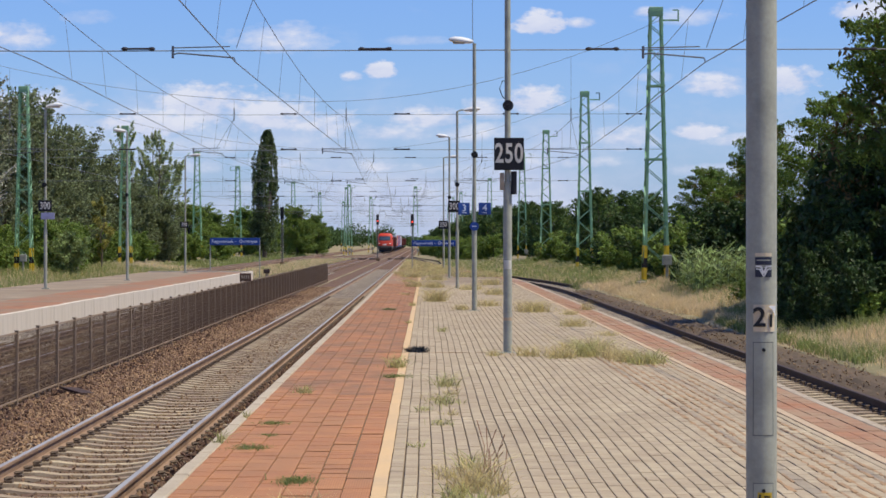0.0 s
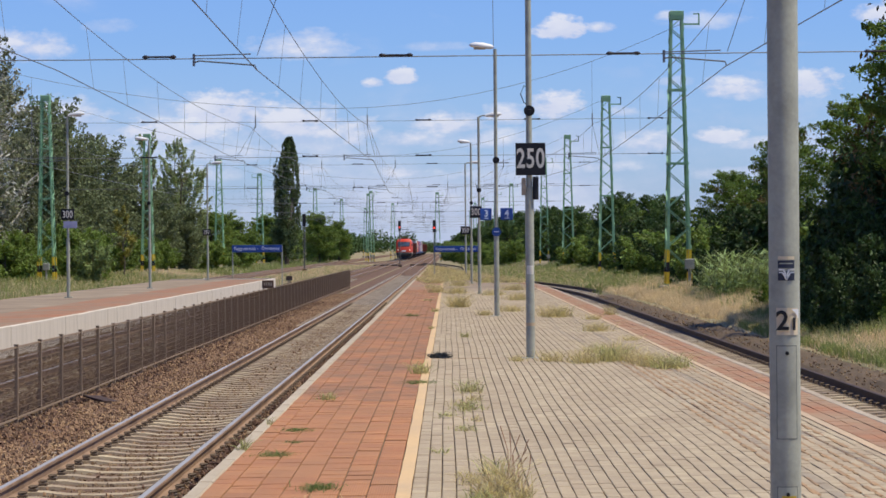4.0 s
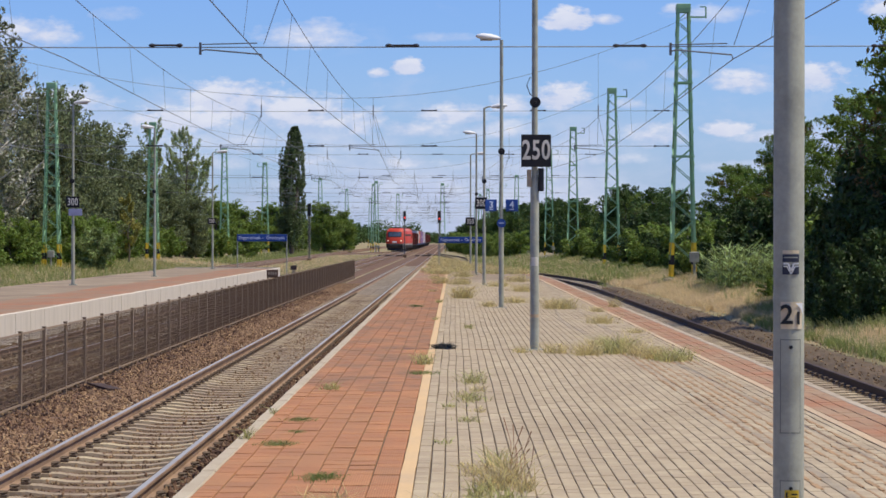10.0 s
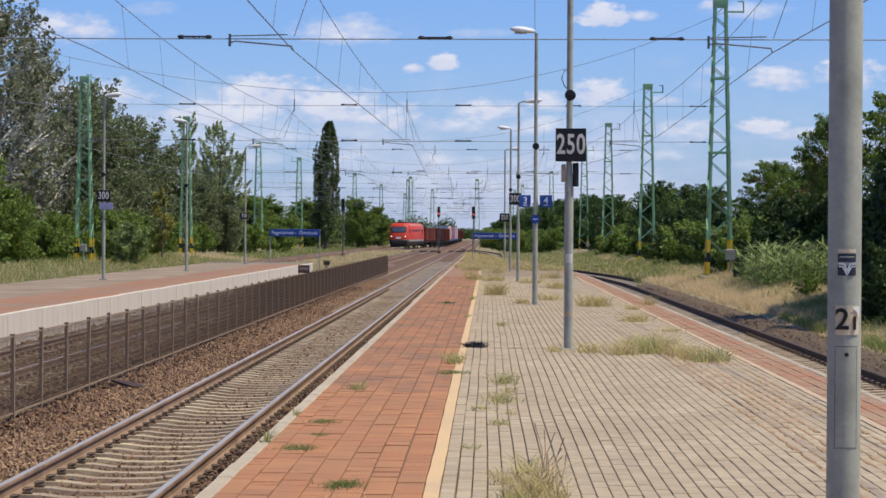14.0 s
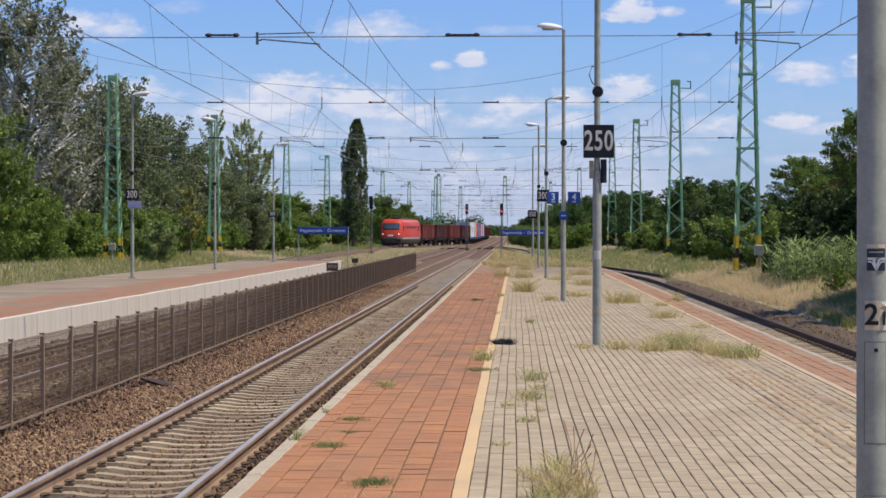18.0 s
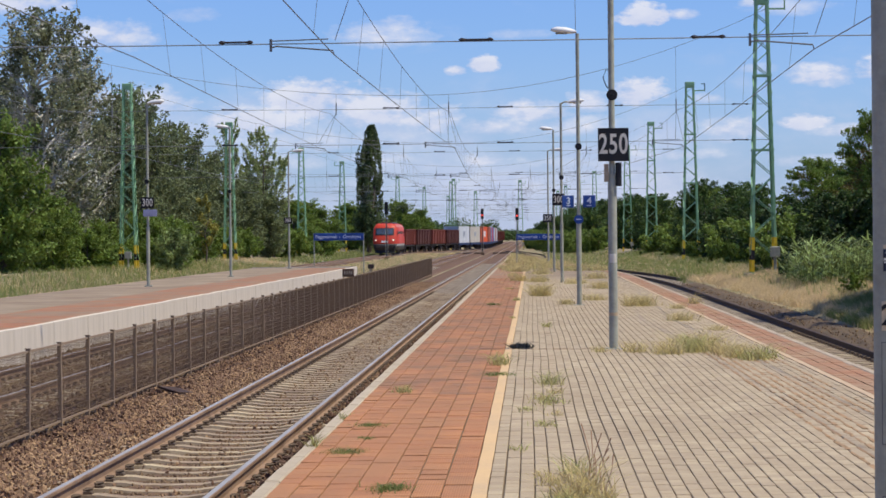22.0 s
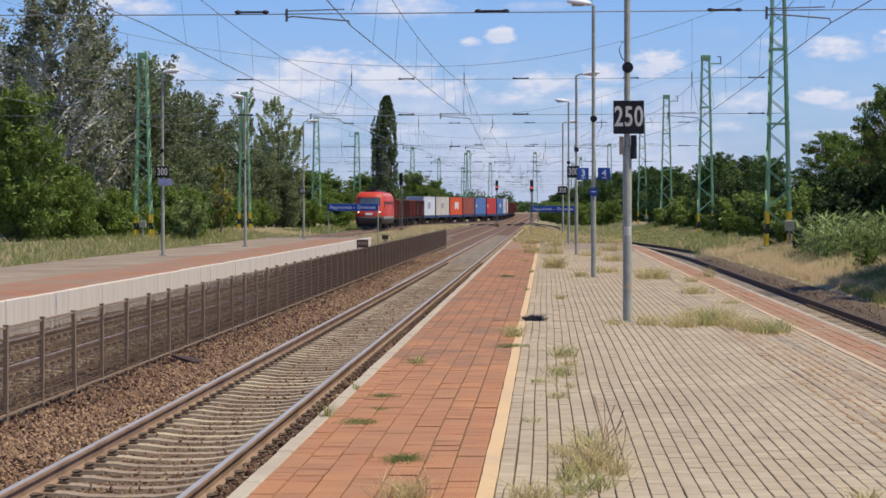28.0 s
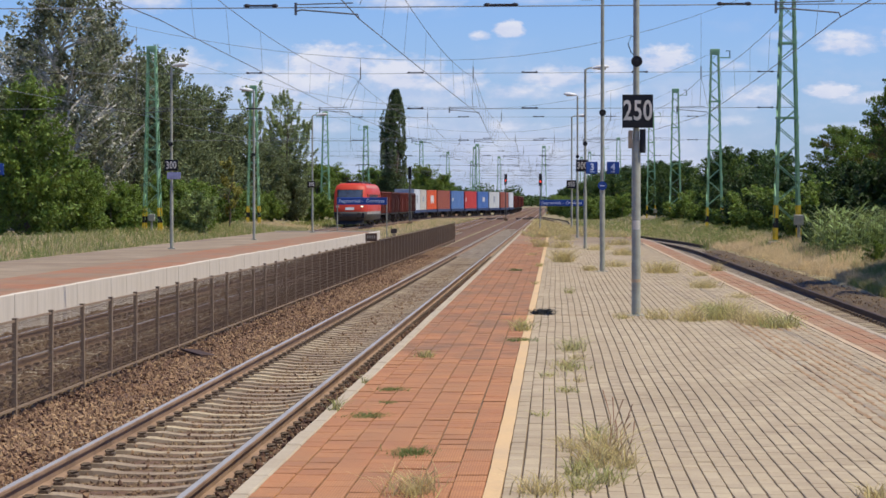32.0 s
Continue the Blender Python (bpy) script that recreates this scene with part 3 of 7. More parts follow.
def stones(count, pick, size, name, label, material=None):
    """Loose crushed stones, each a rough broken block."""
    g = Geo()
    for _ in range(count):
        x, y, z = pick()
        s = size * R.uniform(0.6, 1.5)
        ax, ay, az = s * R.uniform(0.7, 1.3), s * R.uniform(0.7, 1.3), s * R.uniform(0.5, 0.9)
        rot = Euler((R.uniform(0, 6), R.uniform(0, 6), R.uniform(0, 6))).to_matrix()
        p = []
        for c in ((1, 0, 0), (-1, 0, 0), (0, 1, 0), (0, -1, 0), (0, 0, 1), (0, 0, -1)):
            q = Vector((c[0] * ax + R.uniform(-0.3, 0.3) * s, c[1] * ay + R.uniform(-0.3, 0.3) * s, c[2] * az + R.uniform(-0.3, 0.3) * s))
            p.append(rot @ q + Vector((x, y, z)))
        g.add(p, [(0, 2, 4), (2, 1, 4), (1, 3, 4), (3, 0, 4), (2, 0, 5), (1, 2, 5), (3, 1, 5), (0, 3, 5)])
    return tagged(part(name, g, material or M_STONE), label, "ballast", kind="stuff")


def between(x0, x1, y0, y1, z, far=1.6):
    return lambda: (R.uniform(x0, x1), y0 + (y1 - y0) * R.random() ** far, z + R.uniform(-0.01, 0.03))


stones(36000, between(-6.25, X1 - 0.92, 17, 130, BED_Z - 0.01, 1.9), 0.028, "ballast_stones", "loose brown and grey crushed stones between track and fence")
stones(7000, between(X1 - 1.5, X1 - 0.86, 17, 75, BED_Z + 0.035), 0.027, "ballast_stones", "loose stones heaped over the sleeper ends")


def crib(x0, x1, y0, y1, z, far=1.6):
    """Places between the sleepers, which lie every 0.6 m."""
    def pick():
        y = y0 + (y1 - y0) * R.random() ** far
        k = round((y - 10.3) / 0.6 - 0.5) + 0.5
        return (R.uniform(x0, x1), 10.3 + 0.6 * k + R.uniform(-0.19, 0.19), z + R.uniform(-0.012, 0.012))
    return pick


stones(20000, crib(X1 - 0.66, X1 + 0.66, 15, 95, BED_Z - 0.006), 0.025, "ballast_stones", "grey-brown stones between the sleepers of the main track", M_STONEMID)
stones(220, between(X1 - 0.66, X1 + 0.66, 15, 80, BED_Z + 0.02), 0.026, "ballast_stones", "stray stones lying on the sleepers")
stones(9000, between(X1 + 0.85, -2.0, 14, 85, BED_Z + 0.045), 0.034, "ballast_stones", "dark loose stones against the platform edge", M_STONEDARK)
stones(20000, between(-10.3, -6.3, 26, 110, BED_Z + 0.02), 0.034, "ballast_stones", "loose brown stones behind the fence", M_STONEMID)
stones(1800, between(5.7, 6.9, 24, 90, BED_Z - 0.02), 0.04, "ballast_stones", "loose dirty stones along the loop track")

stones(3000, between(-6.3, -5.75, 20, 110, BED_Z), 0.036, "ballast_stones", "dark reddish stones and litter along the foot of the fence", M_STONEDARK)
g = Geo().slab(-0.14, 0.14, -0.45, 0.45, 0.0, 0.035, 0.006)
tagged(part("board", g, mat("wet_board", (0.06, 0.035, 0.025), 0.8, vary=0.3, grain=12, stain=3), m=pose(-5.8, 39.2, BED_Z + 0.03, 3, 4, 30)), "dark weathered board lying on the ballast", "board")

stones(1800, between(6.8, 8.1, 24, 112, -0.54), 0.022, "ballast_stones", "small stones and clods in the dirt behind the loop rail", M_STONEMID)

# ---- platforms ----
P_L, P_R, P_END = -1.968, 4.44, 216.0


def right_edge(y):
    return P_R + corner(y, 118, -0.062, 20)


def build_platform():
    ys = [-40, 0, 12, 40, 70, 98] + [104 + 8 * i for i in range(14)] + [P_END]
    g = Geo()
    v = []
    for y in ys:
        r = right_edge(y)
        v += [(P_L + 0.02, y, -1.0), (P_L + 0.02, y, -0.016), (r - 0.02, y, -0.016), (r - 0.02, y, -1.0)]
    f = []
    for j in range(len(ys) - 1):
        for k in range(3):
            f.append((j * 4 + k, (j + 1) * 4 + k, (j + 1) * 4 + k + 1, j * 4 + k + 1))
    g.add(v, f + [(0, 1, 2, 3), tuple(len(v) - 1 - i for i in range(4))])
    return tagged(part("platform", g, M_JOINT), "island platform body of earth and concrete", "platform", kind="structure")


platform = build_platform()


def kerbs(name, fx, side, y0, y1, step, label, wide=0.19, material=None):
    t = thing(name, label, "kerb", kind="structure")
    me = Geo().slab(-wide / 2, wide / 2, 0.006, step - 0.006, -0.55, 0.0, 0.012).mesh("kerb_stone", material or M_KERB)
    y, n = y0, 0
    while y < y1:
        a = math.atan2(fx(y) - fx(y + step), step)
        part("kerb_stone", me, None, t, m=pose(fx(y) + side * wide / 2, y, R.uniform(-0.006, 0.004), 0, 0, math.degrees(a)))
        y += step
    return t


kerbs("platform_edge_track_side", lambda y: P_L, 1, -10, P_END, 1.0, "pale concrete kerb stones along the main track", 0.12)
kerbs("platform_edge_loop_side", right_edge, -1, -10, P_END, 1.0, "dusty concrete kerb stones along the loop track", 0.115, M_KERBDUST)


def strip(name, material, x0, x1, y0, y1, z, label, step=3.0, wob=0.0):
    """A thin laid strip whose edges may wander a little."""
    g, ys = Geo(), np.arange(y0, y1 + step, step)
    v = []
    for y in ys:
        a = x0(y) if callable(x0) else x0
        b = x1(y) if callable(x1) else x1
        w = wob * noise.noise((y * 1.3, a, 0.2))
        v += [(a, y, z - 0.05), (a + w, y, z), (b + w, y, z), (b, y, z - 0.05)]
    f = [(j * 4 + k, (j + 1) * 4 + k, (j + 1) * 4 + k + 1, j * 4 + k + 1) for j in range(len(ys) - 1) for k in range(3)]
    g.add(v, f + [(3, 2, 1, 0), tuple(len(v) - 4 + i for i in range(4))])
    return tagged(part(name, g, material), label, "platform paving", kind="structure")


strip("safety_line_main", M_YELLOW, -0.412, -0.306, -10, 118, 0.003, "worn yellow safety line along the red paving", 0.5, 0.008)
strip("safety_line_loop", M_YELLOWPALE, lambda y: right_edge(y) - 0.755, lambda y: right_edge(y) - 0.665, -10, 112, 0.003, "worn yellow safety line near the loop track", 0.5, 0.008)
strip("paving_red_far", M_BRICK, P_L + 0.125, -0.415, 100, P_END, -0.004, "weathered red paving far along the platform")
strip("paving_grey_far", M_PAVEOLD, -0.302, lambda y: right_edge(y) - 0.76, 96, 124, -0.006, "pale weathered paving far along the platform")
strip("platform_end", M_ENDEARTH, -0.302, lambda y: right_edge(y) - 0.76, 124, P_END - 4, -0.006, "bare brown earth where the platform paving ends", 3.0, 0.03)
strip("paving_red_loop", M_BRICKDARK, lambda y: right_edge(y) - 0.66, lambda y: right_edge(y) - 0.12, 98, P_END - 6, -0.004, "red paving strip along the loop track")

# the platform across the tracks
LP_R, LP_L, LP_END = -10.38, -16.7, 142.0


def build_far_platform():
    g = Geo()
    g.box(LP_L + 0.03, LP_R - 0.03, 0, LP_END - 0.05, -1.0, -0.03)
    ob = tagged(part("platform_across", g, M_PAVEOLD), "low platform across the tracks with worn grey paving", "platform", kind="structure")
    g = Geo()
    g.box(LP_R - 2.4, LP_R - 0.1, 0, LP_END - 6, -0.03, 0.0)
    part("red_paving", g, M_BRICK, ob)
    y = 0.0
    me = Geo().slab(-0.1, 0.0, 0.006, 2.0 - 0.006, -1.0, 0.012, 0.015).mesh("edge_panel", M_WALL)
    while y < LP_END - 1:
        part("edge_panel", me, None, ob, m=pose(LP_R + R.uniform(-0.006, 0.006), y, R.uniform(-0.006, 0.006)))
        y += 2.0
    part("end_wall", Geo().box(LP_L + 0.05, LP_R - 0.03, LP_END - 0.049, LP_END + 0.1, -1.0, 0.02), M_WALL, ob, "pale concrete end wall")
    return ob


build_far_platform()

# ---- mesh fence between the tracks ----


def build_fence():
    t = thing("mesh_fence", "low dull brown steel mesh fence between the tracks", "fence")
    zb, zt, x = -0.62, 0.40, -6.27
    post = Geo()
    post.box(-0.025, 0.025, -0.03, 0.03, -0.9, zt + 0.03)
    post.box(-0.035, 0.035, -0.035, 0.035, zt + 0.03, zt + 0.04)
    post_me = post.mesh("post", M_POST)
    rail = Geo().box(-0.015, 0.015, 0.03, 1.97, -0.013, 0.013).mesh("rail", M_POST)
    wires = Geo()
    for i in range(38):
        y = 0.05 + 1.9 * i / 37
        wires.box(-0.0022, 0.0022, y - 0.0024, y + 0.0024, zb, zt)
    for i in range(11):
        z = zb + (zt - zb) * (i + 0.5) / 11
        wires.box(-0.003, 0.003, 0.03, 1.97, z - 0.003, z + 0.003)
    wires_me = wires.mesh("mesh_panel", M_FENCE)
    for i in range(81):
        y = -10.0 + 2.0 * i
        lean = R.uniform(-0.6, 0.6)
        part("post", post_me, None, t, m=pose(x, y, R.uniform(-0.01, 0.01), 0, lean, 0))
        if i < 80:
            part("rail", rail, None, t, m=pose(x, y, zt - 0.0))
            part("rail", rail, None, t, m=pose(x, y, zb))
            part("mesh_panel", wires_me, None, t, m=pose(x, y, 0, 0, R.uniform(-0.4, 0.4), 0))


build_fence()


# ---- plank crossing beyond the platform ends ----
def plank_crossing():
    t = thing("plank_crossing", "dark timber foot crossing over the tracks", "crossing", kind="structure")
    wood = mat("crossing_timber", (0.10, 0.075, 0.055), 0.9, vary=0.3, grain=10, stain=2)
    for x0, x1 in ((X1 - 0.68, X1 + 0.68), (X2 - 0.68, X2 + 0.68), (X1 + 0.82, X1 + 1.6), (X1 - 1.6, X1 - 0.82), (X2 + 0.82, X2 + 1.6), (X2 - 1.6, X2 - 0.82)):
        for k in range(10):
            part("plank", Geo().slab(x0, x1, 322 + 0.5 * k, 322.46 + 0.5 * k, -0.68, -0.53, 0.01), wood, t)


plank_crossing()


# ---- poles and lamps on the platforms ----
def pole_geo(h, r0, r1, step=None, n=16):
    """A steel tube; with step it is a stout foot tube with a thinner tube above that height."""
    g = Geo()
    g.smooth = True
    if step:
        g.tube([(0, 0, -0.1), (0, 0, step - 0.05), (0, 0, step + 0.05), (0, 0, h)], [r0, r0, r1 * 1.05, r1], n)
    else:
        g.tube([(0, 0, -0.1), (0, 0, h * 0.5), (0, 0, h)], [r0, (r0 + r1) / 2, r1], n)
    return g


def collar_geo(r, z, h=0.05):
    g = Geo()
    g.smooth = True
    return g.tube([(0, 0, z), (0, 0, z + h)], r, 16)


def head_geo(side):
    """A street-lamp head: a flattened tapered shell on a short arm."""
    shell, glass = Geo(), Geo()
    shell.smooth = True
    rings = [(0.02, 0.03, 0.03), (0.10, 0.075, 0.075), (0.30, 0.125, 0.105), (0.50, 0.13, 0.10), (0.62, 0.09, 0.06), (0.67, 0.02, 0.02)]
    n, v = 14, []
    for x, w, h in rings:
        for k in range(n):
            a = 2 * pi * k / n
            z = sin(a) * h
            v.append((side * x, cos(a) * w, 0.04 + (z if z > 0 else z * 0.6) + x * 0.1))
    f = [(i * n + k, i * n + (k + 1) % n, (i + 1) * n + (k + 1) % n, (i + 1) * n + k) for i in range(len(rings) - 1) for k in range(n)]
    shell.add(v, f + [tuple(range(n)), tuple(range((len(rings) - 1) * n, len(rings) * n))])
    glass.slab(min(side * 0.25, side * 0.55), max(side * 0.25, side * 0.55), -0.08, 0.08, 0.0, 0.04, 0.008)
    return shell, glass


def speaker_geo():
    g = Geo()
    g.smooth = True
    n = 16
    g.tube([(0, 0.02, 0), (0, -0.06, 0), (0, -0.10, 0), (0, -0.17, 0), (0, -0.175, 0)], [0.04, 0.05, 0.06, 0.088, 0.084], n)
    g.tube([(0, -0.15, 0), (0, -0.19, 0)], [0.035, 0.02], 10)
    return g


def board(parent, x, z, w, h, text, size, y=-0.09, name="number_board", tilt=0.0):
    """A dark number board with pale digits, on the front of a pole."""
    m = pose(x, y, z, 0, 0, tilt)
    g = Geo().slab(-w / 2, w / 2, -h / 2, h / 2, -0.012, 0.012, 0.006)
    for i, p in enumerate(g.v):
        g.v[i] = (p[0], -p[2], p[1])
    b = part(name, g, M_BOARD, parent, "black board with pale digits", m)
    for i, ch in enumerate(text):
        part("digit", words(ch, size * 1.28, M_DIGIT, "digit", 0.66), None, b, "pale digit " + ch, pose((i - (len(text) - 1) / 2) * size * 0.46, -0.014, -size * 0.01))
    rim = Geo()
    for s in (-1, 1):
        rim.box(s * (w / 2 - 0.012) - 0.004, s * (w / 2 - 0.012) + 0.004, -0.017, -0.012, -h / 2 + 0.01, h / 2 - 0.01)
        rim.box(-w / 2 + 0.01, w / 2 - 0.01, -0.017, -0.012, s * (h / 2 - 0.012) - 0.004, s * (h / 2 - 0.012) + 0.004)
    part("rim", rim, M_BLACK, b)
    return b


def platform_pole(x, y, h, label, step=2.3, r0=0.073, r1=0.045, head=0, arm=False, speaker=0.0, z=0.0, number=None):
    t = thing("street_lamp" if head else "steel_pole", label, "lamp post" if head else "pole", pose(x, y, z), "poles along the platforms")
    part("pole", pole_geo(h, r0, r1, step), M_GALV, t)
    part("collar", collar_geo(r0 * 1.06, step - 0.02 if step else 1.0, 0.04), M_GALV, t)
    part("foot_plate", Geo().slab(-0.14, 0.14, -0.14, 0.14, -0.03, 0.012, 0.006), M_GALV, t)
    if head:
        sx = 0.0
        if arm:
            g = Geo()
            g.smooth = True
            g.tube([(0, 0, h - 0.06), (head * 0.03, 0, h), (head * 0.14, 0, h + 0.05), (head * 0.5, 0, h + 0.07)], 0.03, 10)
            part("arm", g, M_GALV, t)
            sx = head * 0.22
        shell, glass = head_geo(head)
        hd = part("lamp_head", shell, M_WHITE, t, "pale lamp head", pose(sx, 0, h - 0.01))
        part("lens", glass, M_KERB, hd)
    if speaker:
        s = part("loudspeaker", speaker_geo(), M_BLACK, t, "round black horn loudspeaker", pose(0, -0.06, speaker))
    return t


# near pole with its stickers, cut by the view
p21 = platform_pole(1.58, 10.9, 7.2, "thick galvanised steel pole with a number plate and stickers", step=5.6, r0=0.0735, r1=0.045)


def wrap(w, h, r, n=8):
    """A plate bent round the front of a pole."""
    g = Geo()
    g.smooth = True
    v = []
    for i in range(n + 1):
        a = (i / n - 0.5) * w / r
        for z in (-h / 2, h / 2):
            v.append((sin(a) * r, -cos(a) * r, z))
    return g.add(v, [(2 * i, 2 * i + 2, 2 * i + 3, 2 * i + 1) for i in range(n)])


M_PLATE = mat("cream_plate", (0.62, 0.52, 0.36), 0.6, vary=0.1, grain=50, stain=12, second=(0.50, 0.38, 0.22))
M_PLATEWHITE = mat("white_patch", (0.75, 0.75, 0.74), 0.6, vary=0.05)
M_STICKER = mat("navy_sticker", (0.03, 0.035, 0.06), 0.5, vary=0.1)
M_TRIM = mat("dark_seam", (0.10, 0.10, 0.10), 0.8, vary=0.1)
M_WARN = mat("warning_yellow", (0.62, 0.42, 0.03), 0.5, vary=0.1)
pl = part("number_plate", wrap(0.112, 0.128, 0.0765), M_PLATE, p21, "cream plate with dark figures 2 and 1", pose(0, 0, 1.435, 0, 0, 4))
part("figure", words("2", 0.128, M_BOARD, "figure"), None, pl, m=pose(-0.026, -0.0775, 0.0, 0, 0, -16))
part("figure", Geo().box(-0.006, 0.006, -0.002, 0.002, -0.042, 0.018), M_BOARD, pl, m=pose(0.030, -0.0752, 0, 0, 0, 22))
part("worn_patch", Geo().add([(-0.02, 0, 0.05), (0.02, 0, 0.05), (0.02, 0, 0.0), (0.006, 0, 0.028)], [(3, 2, 1, 0)]), M_PLATEWHITE, pl, m=pose(0.034, -0.0742, 0.008, 0, 0, 24))
st = part("sticker", wrap(0.082, 0.036, 0.0762), M_STICKER, p21, "navy and white sticker", pose(0, 0, 1.705))
part("sticker_stripe", wrap(0.082, 0.016, 0.0764), M_PLATE, st, "faded beige strip", pose(0, 0, 0.030))
part("sticker_text", wrap(0.066, 0.006, 0.0764), M_GALV, st, m=pose(0, 0, 0.004))
st2 = part("sticker", wrap(0.082, 0.043, 0.0762), M_STICKER, p21, "navy and white sticker", pose(0, 0, 1.65))
chev = Geo()
for s in (-1, 1):
    chev.bar((s * 0.036, 0, 0.03), (s * 0.012, 0, 0.03), 0.003, 0.007)
    chev.bar((s * 0.014, 0, 0.031), (0, 0, -0.005), 0.003, 0.008)
    chev.bar((s * 0.036, 0, 0.017), (s * 0.018, 0, 0.017), 0.003, 0.005)
    chev.bar((s * 0.019, 0, 0.017), (0, 0, -0.019), 0.003, 0.006)
part("emblem", chev, M_WHITE, st2, m=pose(0, -0.0775, 0.0))
for z, h in ((1.24, 0.44), (0.573, 0.34)):
    d = part("hatch", wrap(0.100, h, 0.0742), M_GALV, p21, "small hatch with a lock", pose(0, 0, z - h / 2 + 0.08))
    for e in (-1, 1):
        part("seam", wrap(0.106, 0.003, 0.0744), M_TRIM, d, m=pose(0, 0, e * h / 2))
        part("seam", wrap(0.003, h, 0.0744, 1), M_TRIM, d, m=pose(0, 0, 0, 0, 0, e * 39))
    part("lock", Geo().tube([(0, -0.07, 0), (0, -0.082, 0)], 0.009, 10), M_BLACK, d, m=pose(0, 0, h / 2 - 0.035))
wp = part("warning_label", wrap(0.07, 0.10, 0.0766), M_WARN, p21, "yellow warning label", pose(0.006, 0, 0.56))
part("label_bar", wrap(0.045, 0.008, 0.0768), M_BLACK, wp, m=pose(0.004, 0, 0.03))
part("label_bar", wrap(0.035, 0.008, 0.0768), M_BLACK, wp, m=pose(0.004, 0, 0.012))
part("flash_mark", Geo().add([(-0.004, 0, 0.02), (0.007, 0, 0.02), (0.002, 0, 0.003), (0.008, 0, 0.003), (-0.004, 0, -0.022), (0.0, 0, -0.004), (-0.006, 0, -0.004)], [(6, 5, 4, 3, 2, 1, 0)]), M_BLACK, wp, m=pose(-0.024, -0.0735, 0.02, 0, 0, -20))

p250 = platform_pole(1.29, 38.0, 7.2, "galvanised steel pole with a black 250 board and a loudspeaker", step=2.72, r0=0.070, r1=0.047, speaker=3.97)
board(p250, 0.02, 3.20, 0.48, 0.52, "250", 0.34)
g = Geo()
g.smooth = True
g.tube([(0.10, -0.03, 2.55), (0.10, -0.03, 2.92)], 0.05, 10)
part("junction_box", g, M_BLACK, p250, "dark cable box under the board")
part("bracket_box", Geo().slab(-0.125, -0.055, -0.06, 0.04, 2.62, 2.90, 0.01), M_KERB, p250, "pale box under the board")
g = Geo()
g.tube([(0, 0, 4.05), (-0.08, -0.02, 4.12), (-0.13, -0.02, 4.25), (-0.08, -0.02, 4.38), (0, 0, 4.36)], 0.008, 5)
part("cable", g, M_BLACK, p250)
part("band_sticker", wrap(0.12, 0.14, 0.0718), M_DIGIT, p250, "pale worn sticker", pose(0, 0, 1.42))
part("band", collar_geo(0.0735, 0.52, 0.05), M_YELLOWPALE, p250, "faded yellow band")

l2 = platform_pole(1.22, 61.4, 6.92, "slim galvanised street lamp with blue platform signs", step=2.2, r0=0.066, r1=0.045, head=-1, speaker=4.03)
part("cable_line", Geo().tube([(-0.04, 0, 7.0), (-0.05, 0, 8.6)], 0.008, 5), M_WIRE, l2)
for sx, digit, tilt in ((-0.27, "3", 24), (0.27, "4", 0)):
    gg = Geo().slab(-0.16, 0.16, -0.155, 0.155, -0.02, 0.02, 0.01)
    gg.v = [(p[0], -p[2], p[1]) for p in gg.v]
    b = part("platform_sign", gg, M_BLUE, l2, "blue enamel sign with pale digit " + digit, pose(sx, -0.04, 2.64, 0, 0, tilt))
    part("digit", words(digit, 0.24, M_BLUEPALE, "digit"), None, b, m=pose(0, -0.023, 0.01))
    part("digit_bar", Geo().box(-0.06, 0.06, -0.024, -0.02, -0.115, -0.095), M_BLUEPALE, b)
g = Geo()
g.tube([(0, -0.06, 2.18), (0, -0.085, 2.18)], 0.115, 24)
rs = part("round_sign", g, M_BLUE, l2, "round blue sign with a small pale bar")
part("bar", Geo().box(-0.06, 0.06, -0.089, -0.085, 2.17, 2.195), M_BLUEPALE, rs)
l3 = platform_pole(1.15, 90.7, 6.75, "slim galvanised street lamp with a black 300 board", step=2.2, r0=0.062, r1=0.045, head=1, arm=True, speaker=3.95)
board(l3, -0.12, 3.12, 0.46, 0.44, "300", 0.28)
l4 = platform_pole(1.10, 117, 6.9, "slim galvanised street lamp with a black 350 board", step=2.2, r0=0.06, r1=0.045, head=-1, speaker=3.95)
l5 = platform_pole(1.02, 146, 6.9, "slim galvanised street lamp far along the platform", step=2.2, r0=0.06, r1=0.045, head=1, arm=True)
board(l4, -0.3, 2.6, 0.46, 0.4, "350", 0.26)

m1 = platform_pole(-14.55, 90.7, 6.9, "slim street lamp with a black 300 board on the platform across", step=2.2, r0=0.066, r1=0.045, head=1, speaker=3.95)
board(m1, 0.0, 3.15, 0.50, 0.42, "300", 0.3)
gg = Geo().slab(-0.26, 0.26, -0.13, 0.13, -0.012, 0.012, 0.006)
gg.v = [(p[0], -p[2], p[1]) for p in gg.v]
part("pale_board", gg, mat("pale_violet_board", (0.33, 0.34, 0.50), 0.6, vary=0.1), m1, "pale violet board under the digits", pose(0.1, -0.09, 2.76))
m2 = platform_pole(-14.0, 111.2, 6.9, "slim street lamp on the platform across", step=2.2, r0=0.066, r1=0.045, head=-1, speaker=3.95)
m3 = platform_pole(-13.97, 137.7, 6.7, "slim street lamp with a black 350 board on the platform across", step=2.2, r0=0.06, r1=0.045, head=1, arm=True)
board(m3, -0.05, 2.75, 0.46, 0.36, "350", 0.24)
m0 = platform_pole(-14.5, 61.6, 6.9, "slim street lamp with a blue platform sign on the platform across", step=2.2, r0=0.066, r1=0.045, head=-1)
gg = Geo().slab(-0.15, 0.15, -0.15, 0.15, -0.012, 0.012, 0.008)
